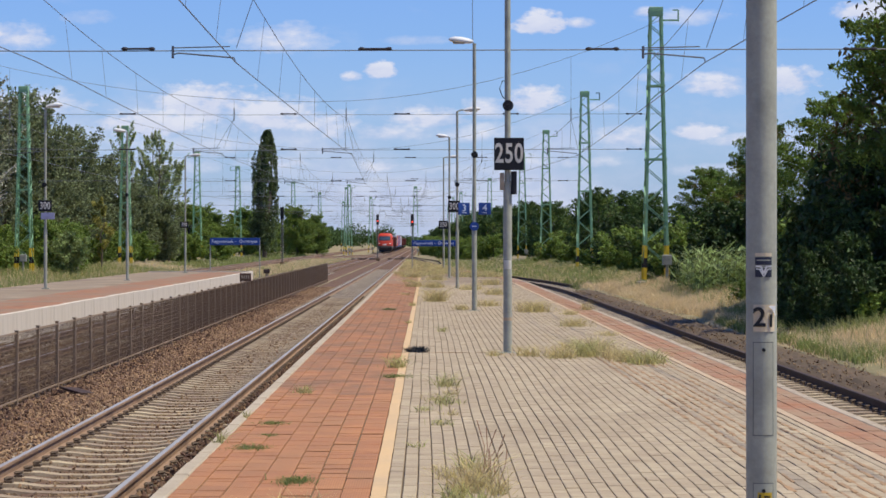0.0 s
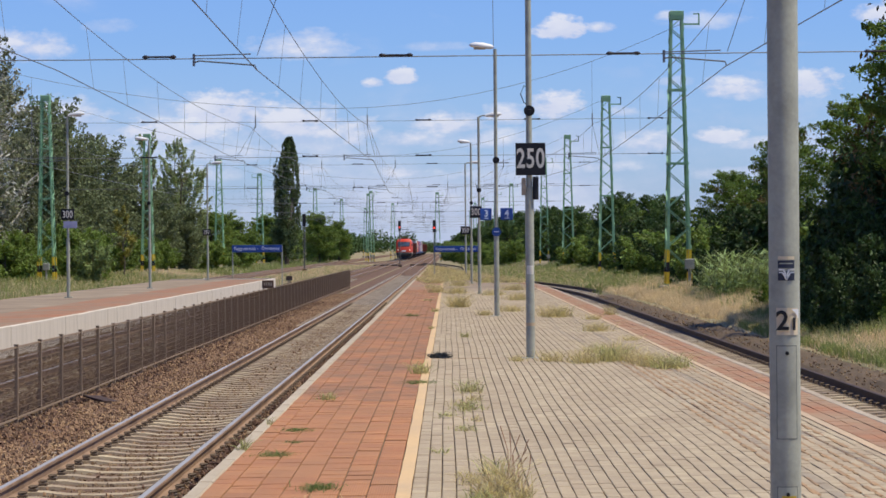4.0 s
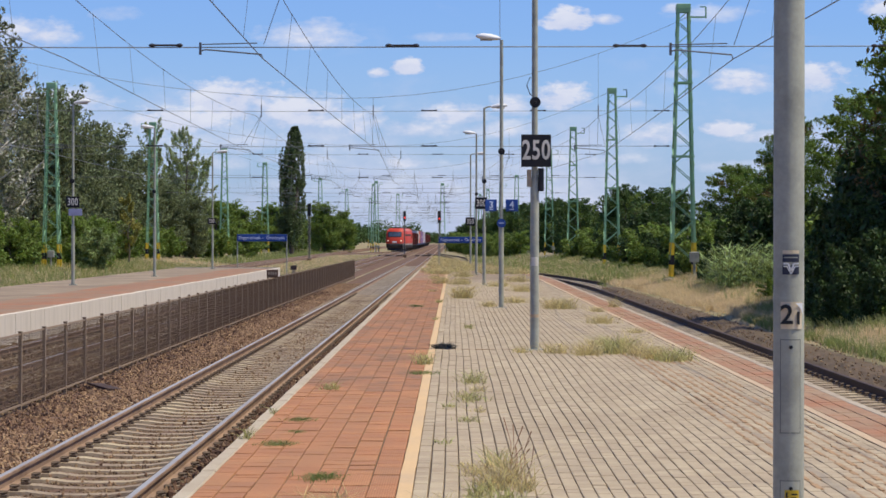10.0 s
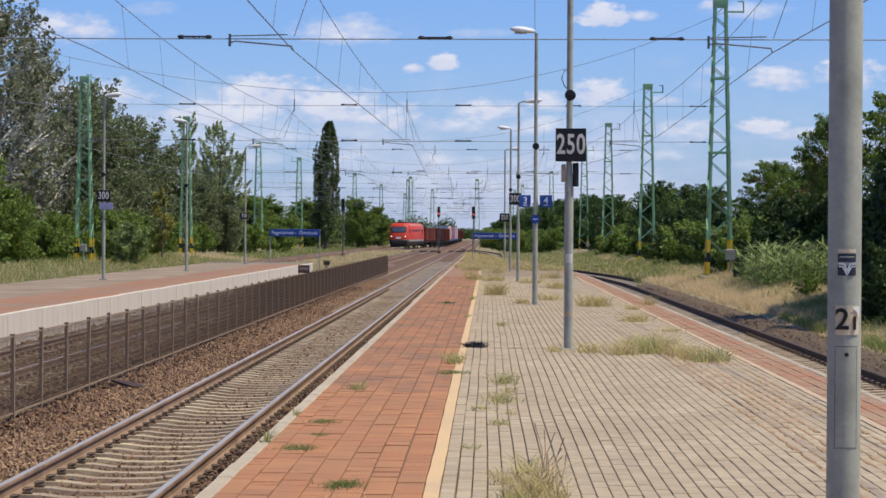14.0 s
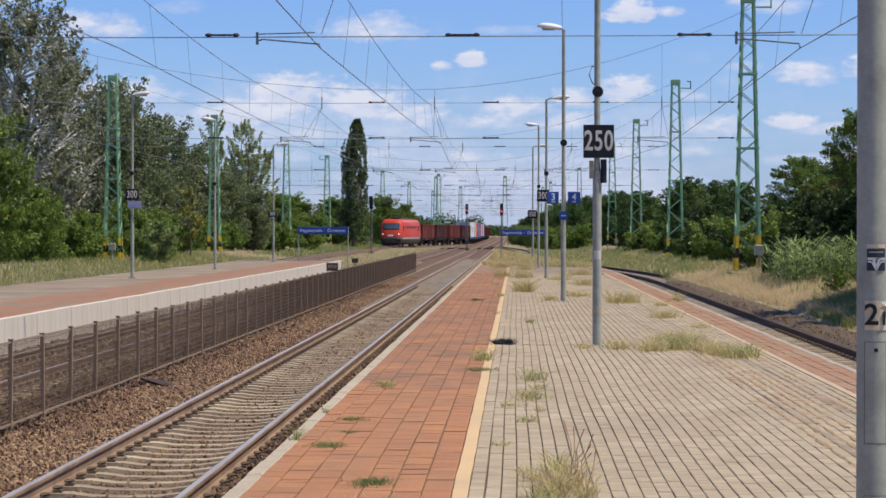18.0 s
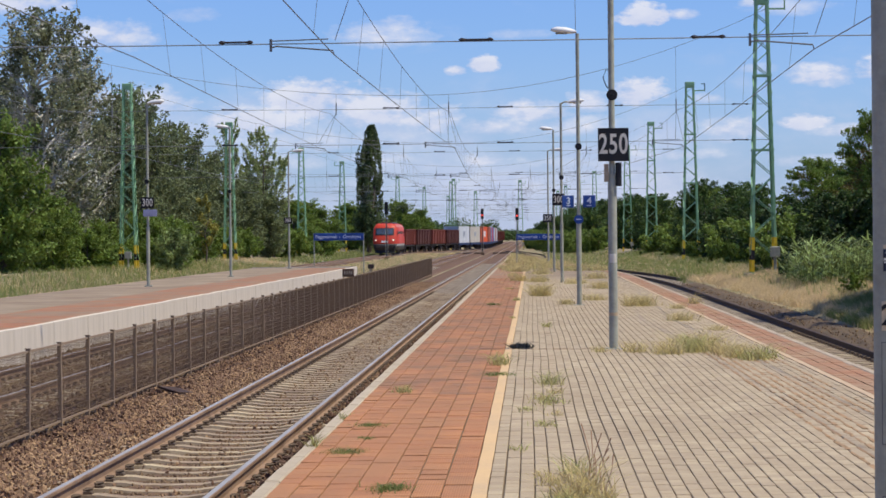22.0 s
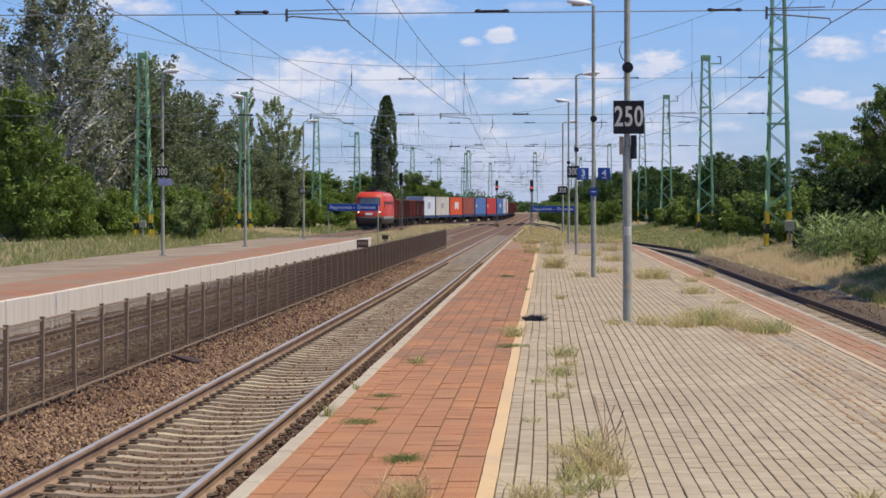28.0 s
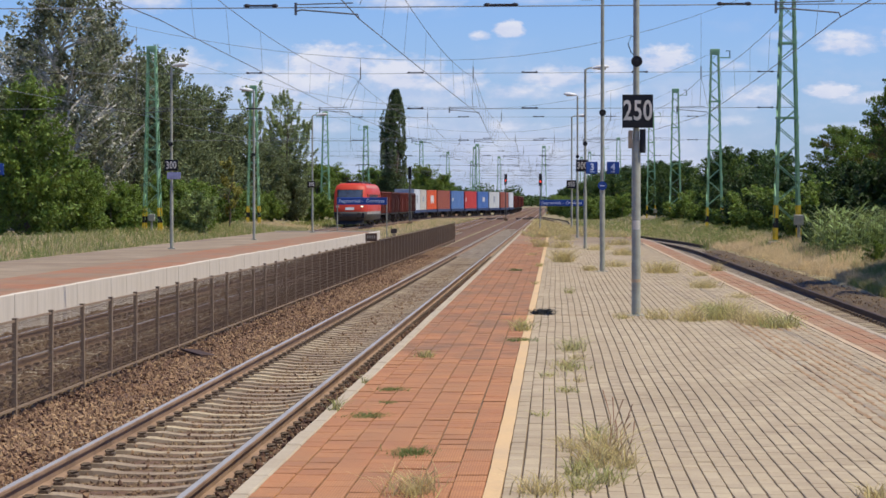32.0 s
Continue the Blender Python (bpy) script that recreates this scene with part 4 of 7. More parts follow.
gg.v = [(p[0], -p[2], p[1]) for p in gg.v]
b = part("platform_sign", gg, M_BLUE, m0, "blue enamel sign with pale digit 2", pose(0.15, -0.08, 2.62))
part("digit", words("2", 0.24, M_BLUEPALE, "digit"), None, b, m=pose(0, -0.016, 0.0))


def name_sign(x0, x1, y, zlo, zhi, foot, label):
    """A long blue station board on two thin posts, with the station's name."""
    t = thing("station_name_board", label, "sign", pose((x0 + x1) / 2, y, foot))
    w, h = x1 - x0, zhi - zlo
    gg = Geo().slab(-w / 2, w / 2, -h / 2, h / 2, -0.03, 0.03, 0.012)
    gg.v = [(p[0], -p[2], p[1]) for p in gg.v]
    b = part("board", gg, M_BLUE, t, "blue board with pale lettering", pose(0, 0, (zlo + zhi) / 2 - foot))
    for text, u, share in (("Fegyvernek", -0.245, 0.44), ("-", 0.015, 0.03), ("Örményes", 0.265, 0.36)):
        me = words(text, h * 0.62, M_BLUEPALE, "lettering", 1.0)
        xs = [v.co.x for v in me.vertices]
        me.transform(Matrix.Diagonal((w * share / (max(xs) - min(xs)), 1, 1, 1)))
        part("lettering", me, None, b, "pale lettering " + text, pose(w * u, -0.034, 0))
    for s in (-1, 1):
        part("post", Geo().tube([(s * (w / 2 - 0.02), 0.05, -0.3), (s * (w / 2 - 0.02), 0.05, zhi - foot)], 0.035, 8), M_GALV, t)
    return t


name_sign(-13.0, -10.0, 142.6, 1.57, 2.0, -0.75, "long blue station name board on two grey posts")
name_sign(-0.95, 1.85, 150, 1.47, 1.86, 0.0, "long blue station name board at the end of the island platform")

# small dark board on the fence
t = thing("end_board", "small rusty board with pale marks on the mesh fence", "sign", pose(-6.27, 81.96, 0.55) @ Matrix.Scale(0.55, 4))
gg = Geo().slab(-0.36, 0.36, -0.26, 0.24, -0.02, 0.02, 0.01)
gg.v = [(p[0], -p[2], p[1]) for p in gg.v]
b = part("board", gg, mat("rusty_board", (0.14, 0.08, 0.05), 0.85, vary=0.3, grain=6, stain=2), t, m=pose(0, 0, 0.02))
for i in range(4):
    part("mark", Geo().box(-0.25 + 0.14 * i, -0.17 + 0.14 * i, -0.026, -0.02, -0.09, 0.10), M_KERB, b)
part("post", Geo().box(-0.03, 0.03, 0.02, 0.08, -0.3, 0.2), M_FENCE, t)


# ---- signals ----
def signal(x, y, h, foot, lit, label):
    t = thing("railway_signal", label, "signal", pose(x, y, foot), "signals")
    part("mast", pole_geo(h, 0.06, 0.05), M_TRIM, t)
    gg = Geo().slab(-0.18, 0.18, -0.66, 0.66, -0.05, 0.05, 0.03)
    gg.v = [(p[0], -p[2], p[1]) for p in gg.v]
    hd = part("signal_head", gg, M_BLACK, t, "black signal head", pose(0, -0.12, h))
    for i, z in enumerate((0.5, 0.15, -0.2, -0.52)):
        g = Geo().tube([(0, -0.05, z), (0, -0.07, z)], 0.09, 12)
        part("lamp", g, M_REDGLOW if (lit and i == 2) else M_BLACK, hd)
    part("ladder", Geo().bar((-0.14, 0.15, 0.2), (-0.14, 0.15, h), 0.03).bar((0.14, 0.15, 0.2), (0.14, 0.15, h), 0.03), M_GALV, t)
    part("base", Geo().slab(-0.25, 0.25, -0.25, 0.25, -0.1, 0.35, 0.04), M_FENCE, t)
    return t


M_REDGLOW = bpy.data.materials.new("red_signal_light")
M_REDGLOW.use_nodes = True
M_REDGLOW.node_tree.nodes["Principled BSDF"].inputs["Base Color"].default_value = (0.8, 0.03, 0.02, 1)
M_REDGLOW.node_tree.nodes["Principled BSDF"].inputs["Emission Color"].default_value = (1.0, 0.06, 0.03, 1)
M_REDGLOW.node_tree.nodes["Principled BSDF"].inputs["Emission Strength"].default_value = 2.5
signal(-6.4, 310, 5.35, -0.75, True, "railway signal showing red beside the main track")
signal(-1.6, 262, 4.85, -0.75, True, "railway signal showing red by the platform end")
signal(-15.3, 252, 5.5, -0.75, False, "dark railway signal beside the outer track")

# ---- lattice masts ----


def mast_thing(h=12.0, wb=1.12, wt=0.55):
    t = thing("catenary_mast", "green painted steel lattice mast with yellow and black foot bands", "mast", group="catenary masts")

    def at(sx, sy, z):
        w = (wb + (wt - wb) * z / h) / 2
        return Vector((sx * w, sy * w, z))

    for sx, sy in ((-1, -1), (1, -1), (1, 1), (-1, 1)):
        g = Geo()
        # angle iron: two flanges
        a, b = at(sx, sy, -0.4), at(sx, sy, h)
        for o in (Vector((-sx * 0.05, 0, 0)), Vector((0, -sy * 0.05, 0))):
            g.bar(a + o, b + o, 0.10 if o.x else 0.016, 0.016 if o.x else 0.10)
        leg = part("leg", g, M_GREEN, t)
        for z0, z1, mt in ((0.10, 0.62, M_MASTYEL), (0.62, 1.05, M_BLACK), (1.05, 1.6, M_MASTYEL)):
            g = Geo().bar(at(sx, sy, z0) + Vector((-sx * 0.045, -sy * 0.045, 0)), at(sx, sy, z1) + Vector((-sx * 0.045, -sy * 0.045, 0)), 0.135)
            part("foot_band", g, mt, leg)
        part("footing", Geo().slab(-0.22 + sx * wb / 2, 0.22 + sx * wb / 2, -0.22 + sy * wb / 2, 0.22 + sy * wb / 2, -0.7, 0.03, 0.03), M_KERB, t)
    for fx, fy in ((0, -1), (1, 0), (0, 1), (-1, 0)):
        z, k = 0.75, 0
        while z < h - 0.25:
            w = wb + (wt - wb) * z / h
            dz = w * 0.86
            z2 = min(z + dz, h - 0.1)
            s = 1 if k % 2 else -1
            if fy:
                a, b = at(-s, fy, z), at(s, fy, z2)
            else:
                a, b = at(fx, -s, z), at(fx, s, z2)
            part("brace", Geo().bar(a, b, 0.055, 0.035), M_GREEN, t)
            z, k = z2, k + 1
        for zz in (h - 0.05, h * 0.72, h * 0.45):
            a, b = (at(-1, fy, zz), at(1, fy, zz)) if fy else (at(fx, -1, zz), at(fx, 1, zz))
            part("brace", Geo().bar(a, b, 0.08, 0.08), M_GREEN, t)
    cap = Geo().slab(-wt / 2 - 0.03, wt / 2 + 0.03, -wt / 2 - 0.03, wt / 2 + 0.03, h - 0.25, h + 0.12, 0.02)
    part("head_box", cap, M_GREEN, t)
    return t


def mast_arm(side):
    """The small hook bracket at the mast head."""
    g = Geo()
    g.bar((side * 0.25, 0, 11.55), (side * 1.0, 0, 11.55), 0.07)
    g.bar((side * 1.0, 0, 11.5), (side * 1.0, 0, 12.0), 0.06)
    g.bar((side * 1.0, 0, 12.0), (side * 0.75, 0, 12.0), 0.05)
    return g


MAST = mast_thing()
MAST.matrix_basis = pose(10.1, 105, 0.0)
SPANS = [50, 105, 160, 215, 270, 325, 380, 435, 490, 545, 600, 655]
RIGHT_MASTS = {105: (10.1, 0.02), 160: (10.6, -0.25), 215: (10.75, -0.3), 270: (10.8, -0.3), 325: (11.0, -0.3), 380: (10.0, -0.3), 435: (8.6, -0.3), 490: (7.0, -0.3), 545: (6, -0.3), 600: (6, -0.3), 655: (6, -0.3)}
LEFT_MASTS = {105: (-26.0, -0.25), 155: (-26.2, -0.25), 208: (-26.3, -0.25), 269: (-25.9, -0.25), 318: (-25.2, -0.3), 400: (-22.4, -0.3), 490: (-22.0, -0.3), 600: (-21.0, -0.3)}
g_r, g_l = mast_arm(1).mesh("head_bracket", M_GREEN), mast_arm(-1).mesh("head_bracket", M_GREEN)
bx = Geo().slab(-0.2, 0.2, -0.16, 0.16, 0.75, 1.2, 0.03).tube([(0, 0, -0.4), (0, 0, 0.75)], 0.07, 8).mesh("switch_box", M_GALV)
for y, (x, z) in RIGHT_MASTS.items():
    m = MAST if y == 105 else copy_thing(MAST, pose(x, y, z))
    part("head_bracket", g_r, None, m)
    if y < 200:
        part("switch_box", bx, None, m, "small grey box on a post", pose(0.42, -0.9, 0))
for y, (x, z) in LEFT_MASTS.items():
    if y == 105:
        continue
    m = copy_thing(MAST, pose(x, y, z))
    for o in list(m.children):
        if o.name.startswith(("head_bracket", "switch_box")):
            bpy.data.objects.remove(o)
    part("head_bracket", g_l, None, m)
    if y < 200:
        part("switch_box", bx, None, m, "small grey box on a post", pose(0.1, -0.9, 0))
# a lower pair of masts in mid distance between the tracks
for x, y in ((-13.2, 405), (-14.3, 425), (-12.2, 520), (-2.0, 420)):
    copy_thing(MAST, pose(x, y, -0.7))


# ---- overhead wires ----
WIRES = {"main": (lambda y: X1, 1), "second": (lambda y: X2, -1), "outer": (lambda y: X3, 1), "loop": (lambda y: side_x(y) - 1.10, 1)}


def stagger(i, s):
    return 0.38 * s * (-1 if i % 2 == 0 else 1)


LOW_Z, HIGH_Z, CONTACT_Z = 5.86, 7.42, 5.58


def contact_line(key):
    fx, s = WIRES[key]
    t = thing("overhead_line", "thin dark overhead contact line with droppers", "overhead wire", group="overhead lines")
    spans = [-5] + (SPANS[:7] if key == "loop" else SPANS)
    cw, cat, dr = Geo(), Geo(), Geo()
    pts_c, pts_k = [], []
    for i, (ya, yb) in enumerate(zip(spans, spans[1:])):
        xa, xb = fx(ya) + stagger(i, -s), fx(yb) + stagger(i + 1, -s)
        n = 12
        for k in range(n + (1 if i == len(spans) - 2 else 0)):
            u = k / n
            x, y = xa + (xb - xa) * u, ya + (yb - ya) * u
            sag = 4 * u * (1 - u)
            pts_c.append((x, y, CONTACT_Z - 0.03 * sag))
            pts_k.append((fx(y) + 0.45 * (x - fx(y)), y, 7.2 - 0.5 * sag))
        if ya < 330:
            for u in (0.1, 0.22, 0.36, 0.5, 0.64, 0.78, 0.9):
                x, y, sag = xa + (xb - xa) * u, ya + (yb - ya) * u, 4 * u * (1 - u)
                dr.tube([(x, y, CONTACT_Z), (fx(y) + 0.45 * (x - fx(y)), y, 7.2 - 0.5 * sag)], 0.0045, 4)
    part("contact_wire", cw.tube(pts_c, 0.011, 5), M_WIRE, t)
    part("catenary_wire", cat.tube(pts_k, 0.009, 5), M_WIRE, t)
    tagged(part("dropper", dr, M_WIRE, t), kind="stuff")
    return t


for key in WIRES:
    contact_line(key)


def insulator(g, a, b, slot=1):
    a, b = Vector(a), Vector(b)
    d = b - a
    n = 7
    g.tube([a + d * u for u in (0, 0.06, 0.12, 0.2, 0.8, 0.88, 0.94, 1)], [0.012, 0.04, 0.04, 0.022, 0.022, 0.04, 0.04, 0.012], 8, slot)


def cross_span(y, idx):
    t = thing("cross_span", "cross-span wires with insulators carrying the overhead lines", "overhead wire", group="cross spans")
    xl, xr = (-26.0, 10.4) if y < 330 else (-21.5, 8.0)
    low_k = -5.0
    for name, z, r in (("lower_wire", LOW_Z, 0.012), ("upper_wire", HIGH_Z, 0.010)):
        part(name, Geo().tube([(xl, y, z), ((xl + xr) / 2, y, z - 0.05), (xr, y, z)], r, 5), M_WIRE, t)

    def para(x):
        a = (11.6 - 7.95)
        return 7.95 + a * ((x - low_k) / ((xr if x > low_k else xl) - low_k)) ** 2

    part("head_wire", Geo().tube([(xl + (xr - xl) * k / 24, y, para(xl + (xr - xl) * k / 24)) for k in range(25)], 0.010, 5), M_WIRE, t)
    for x in (-6.1, -1.1, 3.7, 9.15, -13.2, -22.0):
        for z in (LOW_Z, HIGH_Z):
            ins = Geo()
            insulator(ins, (x - 0.36, y, z), (x + 0.36, y, z), 0)
            part("insulator", ins, M_INSUL, t)
    for key, (fx, s) in WIRES.items():
        if key == "loop" and y > 330:
            continue
        if y == 50 and key in ("second", "outer"):
            continue
        x = fx(y)
        tip = x + stagger(idx + 1, -s)
        sd = -1 if tip < x else 1
        part("hanger", Geo().tube([(x + 0.1, y, para(x)), (x + 0.1, y, HIGH_Z + 0.25), (x + 0.1, y, HIGH_Z + 0.24), (x + 0.1, y, HIGH_Z - 0.3)], [0.007, 0.007, 0.026, 0.026], 5), M_WIRE, t)
        part("stay", Geo().tube([(x + 0.1, y, HIGH_Z - 0.2), (tip + 0.02, y, LOW_Z + 0.02)], 0.008, 4), M_WIRE, t)
        if y > 50:
            part("stay", Geo().tube([(x + 0.1, y, HIGH_Z - 0.2), (tip - 0.32, y, LOW_Z + 0.02)], 0.008, 4), M_WIRE, t)
        root = tip - 1.32 if key != "outer" else tip + 1.32
        sg = 1 if root < tip else -1
        arms = Geo()
        arms.bar((root, y, LOW_Z + 0.06), (root, y, LOW_Z - 0.2), 0.05)
        arms.tube([(root, y, LOW_Z + 0.02), (root + sg * 1.2, y, LOW_Z + 0.05)], 0.014, 6)
        arms.tube([(root, y, LOW_Z - 0.12), (root + sg * 0.12, y, LOW_Z - 0.09), (tip - sg * 0.03, y, CONTACT_Z + 0.09), (tip, y, CONTACT_Z)], 0.018, 6)
        part("steady_arm", arms, M_ARM, t)
    return t


for i, y in enumerate(SPANS):
    cross_span(y, i)

# a small dark box on a short post beyond the platform across
t = thing("marker_box", "small dark box on a short pale post beside the track", "marker", pose(-10.5, 156, -0.8))
part("post", Geo().box(-0.08, 0.08, -0.06, 0.06, 0, 0.5), M_KERB, t)
part("box", Geo().slab(-0.2, 0.2, -0.12, 0.12, 0.5, 0.78, 0.02), M_RAILDARK, t, "dark box")


# ---- trees and bushes ----
def quads_mesh(name, v, material):
    """A mesh of loose quads from an array of shape (n, 4, 3)."""
    n = len(v)
    me = bpy.data.meshes.new(name)
    me.from_pydata(v.reshape(-1, 3).tolist(), [], np.arange(4 * n).reshape(-1, 4).tolist())
    me.materials.append(material)
    me.update()
    return me


def unit(a):
    return a / np.maximum(np.linalg.norm(a, axis=-1, keepdims=True), 1e-9)


def leaves(rng, centres, size, slim=0.55, droop=0.3):
    n = len(centres)
    d = unit(rng.normal(size=(n, 3)) + np.array([0, 0, -droop]))
    s = unit(np.cross(d, rng.normal(size=(n, 3)) + np.array([0, 0, 0.8])))
    up = np.cross(s, d)
    k = (size * rng.uniform(0.6, 1.4, (n, 1)))
    a, tip = centres - d * k * 0.5, centres + d * k * 0.5 - up * k * 0.08
    l, r = centres - s * k * slim * 0.5 + up * k * 0.06, centres + s * k * slim * 0.5 + up * k * 0.06
    return np.stack([a, r, tip, l], 1)


def crown_points(rng, n, h, base, rad, shape, lumps, fill, tight=1.0, rise=0.9):
    """Leaf places in uneven sprays that together make the crown."""
    out, per = [], n // lumps
    if shape == "column":
        # upright flame-shaped boughs close to the stem, leaning a little with the wind
        for i in range(lumps):
            u = 0.93 * (i + 0.5) / lumps
            wide = rng.uniform(0.68, 1.16)
            a, q = rng.uniform(0, 2 * pi), math.sqrt(rng.uniform(0.02, 1.0)) * 0.82
            ln = min(rng.uniform(0.08, 0.18), 1.0 - u)
            s = rng.uniform(0, 1, (per, 1))
            e = u + s * ln
            w = rad * wide * np.interp(e, (0, 0.1, 0.35, 0.6, 0.76, 0.87, 0.94, 1.0), (0.85, 0.95, 1.0, 1.0, 0.88, 0.68, 0.5, 0.22))
            thick = rad * tight * rng.uniform(0.17, 0.34) * np.sqrt(np.maximum(0.03, 1 - s)) * np.minimum(1, s * 5 + 0.3) * np.clip(1.1 - e, 0.15, 1) ** 0.5
            c = np.concatenate([cos(a) * w * q + rad * 0.22 * e ** 3, sin(a) * w * q, base + (h - base) * e], 1)
            out.append(c + unit(rng.normal(size=(per, 3))) * rng.uniform(0, 1, (per, 1)) ** fill * thick)
        return np.concatenate(out)
    for i in range(lumps):
        u = (i + 0.5) / lumps
        z = base + (h - base) * u
        if shape == "dome":
            w = rad * math.sqrt(max(0.03, 1 - (2 * u - 0.75) ** 2 / 1.6))
        elif shape == "vase":
            w = rad * (0.35 + 0.65 * math.sin(min(1.0, u * 1.25) * pi * 0.62)) * (1.0 if u < 0.85 else 0.8)
        else:
            w = rad * math.sqrt(max(0.02, 1 - (1.85 * u - 0.9) ** 2))
        a, q = rng.uniform(0, 2 * pi), math.sqrt(rng.uniform(0.05, 1.0))
        c = np.array([cos(a) * w * q * 0.85, sin(a) * w * q * 0.85, z])
        r = rad * rng.uniform(0.2, 0.42) * min(1.0, (60 / lumps) ** 0.33) * tight
        # a spray reaches outwards and upwards, thinning to its tip
        d = np.array([cos(a) * q, sin(a) * q, 0.0]) + np.array([rng.normal(0, 0.25), rng.normal(0, 0.25), rise * rng.uniform(0.5, 1.4)])
        d = d / np.linalg.norm(d)
        k = rng.uniform(-1, 1, (per, 1))
        body = np.sqrt(np.maximum(0.04, 1 - k ** 2)) * (1 - 0.35 * k)
        p = unit(rng.normal(size=(per, 3))) * (rng.uniform(0, 1, (per, 1)) ** fill) * r * (0.62 if shape == "vase" else 0.8) * body
        out.append(c + p + d * k * r * (1.45 if shape == "vase" else 1.15))
    return np.concatenate(out)


def limbs_geo(rr, h, base, rad, r0, count, shape):
    g = Geo()
    g.smooth = True
    bend = [(rr.uniform(-0.02, 0.02) * h * k, rr.uniform(-0.02, 0.02) * h * k, h * 0.92 * k / 4) for k in range(5)]
    bend[0] = (0, 0, -0.3)
    g.tube(bend, [r0, r0 * 0.85, r0 * 0.6, r0 * 0.38, r0 * 0.12], 8)
    for i in range(count):
        k = rr.uniform(0.2, 0.9)
        j = min(3, int(k * 4))
        u = k * 4 - j
        p = Vector(bend[j]).lerp(Vector(bend[j + 1]), u)
        a = rr.uniform(0, 2 * pi)
        ln = rad * rr.uniform(0.5, 1.0) * (1.1 - 0.6 * k)
        rise = 2.2 if shape == "column" else rr.uniform(0.3, 1.1)
        ln = ln * (0.7 if shape == "column" else 1)
        q = p + Vector((cos(a) * ln * 0.5, sin(a) * ln * 0.5, ln * 0.5 * rise))
        e = p + Vector((cos(a) * ln, sin(a) * ln, ln * rise * 0.8 + rr.uniform(-0.2, 0.3)))
        rb = r0 * (0.42 - 0.3 * k)
        g.tube([p, q, e], [rb, rb * 0.6, rb * 0.2], 6)
        for _ in range(2):
            b = a + rr.uniform(-1, 1)
            w = q + Vector((cos(b), sin(b), rr.uniform(0.2, 1.0))) * ln * 0.45
            g.tube([q, w], [rb * 0.45, rb * 0.12], 5)
    return g


def tree_thing(name, label, seed, h, base, rad, n, size, leaf, bark, shape="round", lumps=30, fill=0.4, r0=0.2, limbs=14, slim=0.55, extra=None, more=8, tight=1.0, rise=0.9):
    rng, rr = np.random.default_rng(seed), random.Random(seed)
    t = thing(name, label, "bush" if name == "bush" else "tree", group="bushes" if name == "bush" else "trees")
    part("trunk", limbs_geo(rr, h, base, rad, r0, limbs, shape), bark, t)
    pts = crown_points(rng, n, h, base, rad, shape, lumps, fill, tight, rise)
    part("crown", quads_mesh("crown", leaves(rng, pts, size, slim), leaf), None, t)
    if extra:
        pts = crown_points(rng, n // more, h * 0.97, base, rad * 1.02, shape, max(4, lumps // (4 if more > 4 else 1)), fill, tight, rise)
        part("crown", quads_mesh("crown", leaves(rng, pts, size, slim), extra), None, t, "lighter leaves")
    return t


def place(src, rows):
    """Copies of a tree: x, y, z, turn and scale across and up."""
    for i, (x, y, z, turn, w, h) in enumerate(rows):
        o = src if i == 0 else copy_thing(src, pose(0, 0, 0))
        o.matrix_basis = pose(x, y, z, 0, 0, turn) @ Matrix.Diagonal((w, w, h, 1))


silver = tree_thing("silver_poplar_tree", "tall olive-grey poplar with bare pale branches showing", 11, 16.0, 1.2, 4.6, 16500, 0.26, M_LEAFOLIVE, M_PALEBARK, lumps=170, fill=0.65, r0=0.46, limbs=80, extra=M_LEAFSILVER, more=6, tight=0.78, rise=0.7)
place(silver, [(-33.6, 163, -0.2, 0, 1.15, 1.08), (-39.8, 178, -0.2, 130, 1.0, 0.85), (-32.2, 170, -0.2, 250, 0.75, 0.95)])
olive = tree_thing("tree", "dense olive green deciduous tree behind the masts", 12, 10.0, 0.6, 3.2, 15000, 0.24, M_LEAFMID, M_BARK, lumps=110, fill=0.6, r0=0.22, tight=1.1, rise=0.7)
place(olive, [(-31.4, 178, -0.2, 290, 1.1, 1.15), (-29.7, 180, -0.2, 0, 1.05, 1.12), (-32.9, 225, -0.2, 80, 1.25, 1.2), (-31.5, 215, -0.2, 160, 1.1, 0.8), (-31.0, 229, -0.2, 200, 1.1, 0.97), (-32.4, 233, -0.2, 20, 0.95, 0.90), (-30.2, 241, -0.2, 110, 0.8, 0.7), (-33.5, 150, -0.2, 40, 0.9, 0.72), (-38, 160, -0.2, 300, 1.1, 0.9),
              (-33, 235, -0.2, 10, 1.0, 0.75), (-31.3, 188, -0.2, 75, 1.15, 1.32), (-30.0, 193, -0.2, 165, 1.0, 0.95), (-28.5, 190, -0.2, 35, 0.75, 0.64), (-28.6, 236, -0.2, 55, 0.85, 0.72), (-26.4, 240, -0.2, 145, 0.7, 0.6)])
green = tree_thing("tree", "bright green leafy tree low by the masts", 13, 8.6, 0.3, 3.1, 13000, 0.26, M_LEAF, M_BARK, shape="dome", lumps=80, fill=0.55, r0=0.2, extra=M_LEAFLIGHT, rise=0.4)
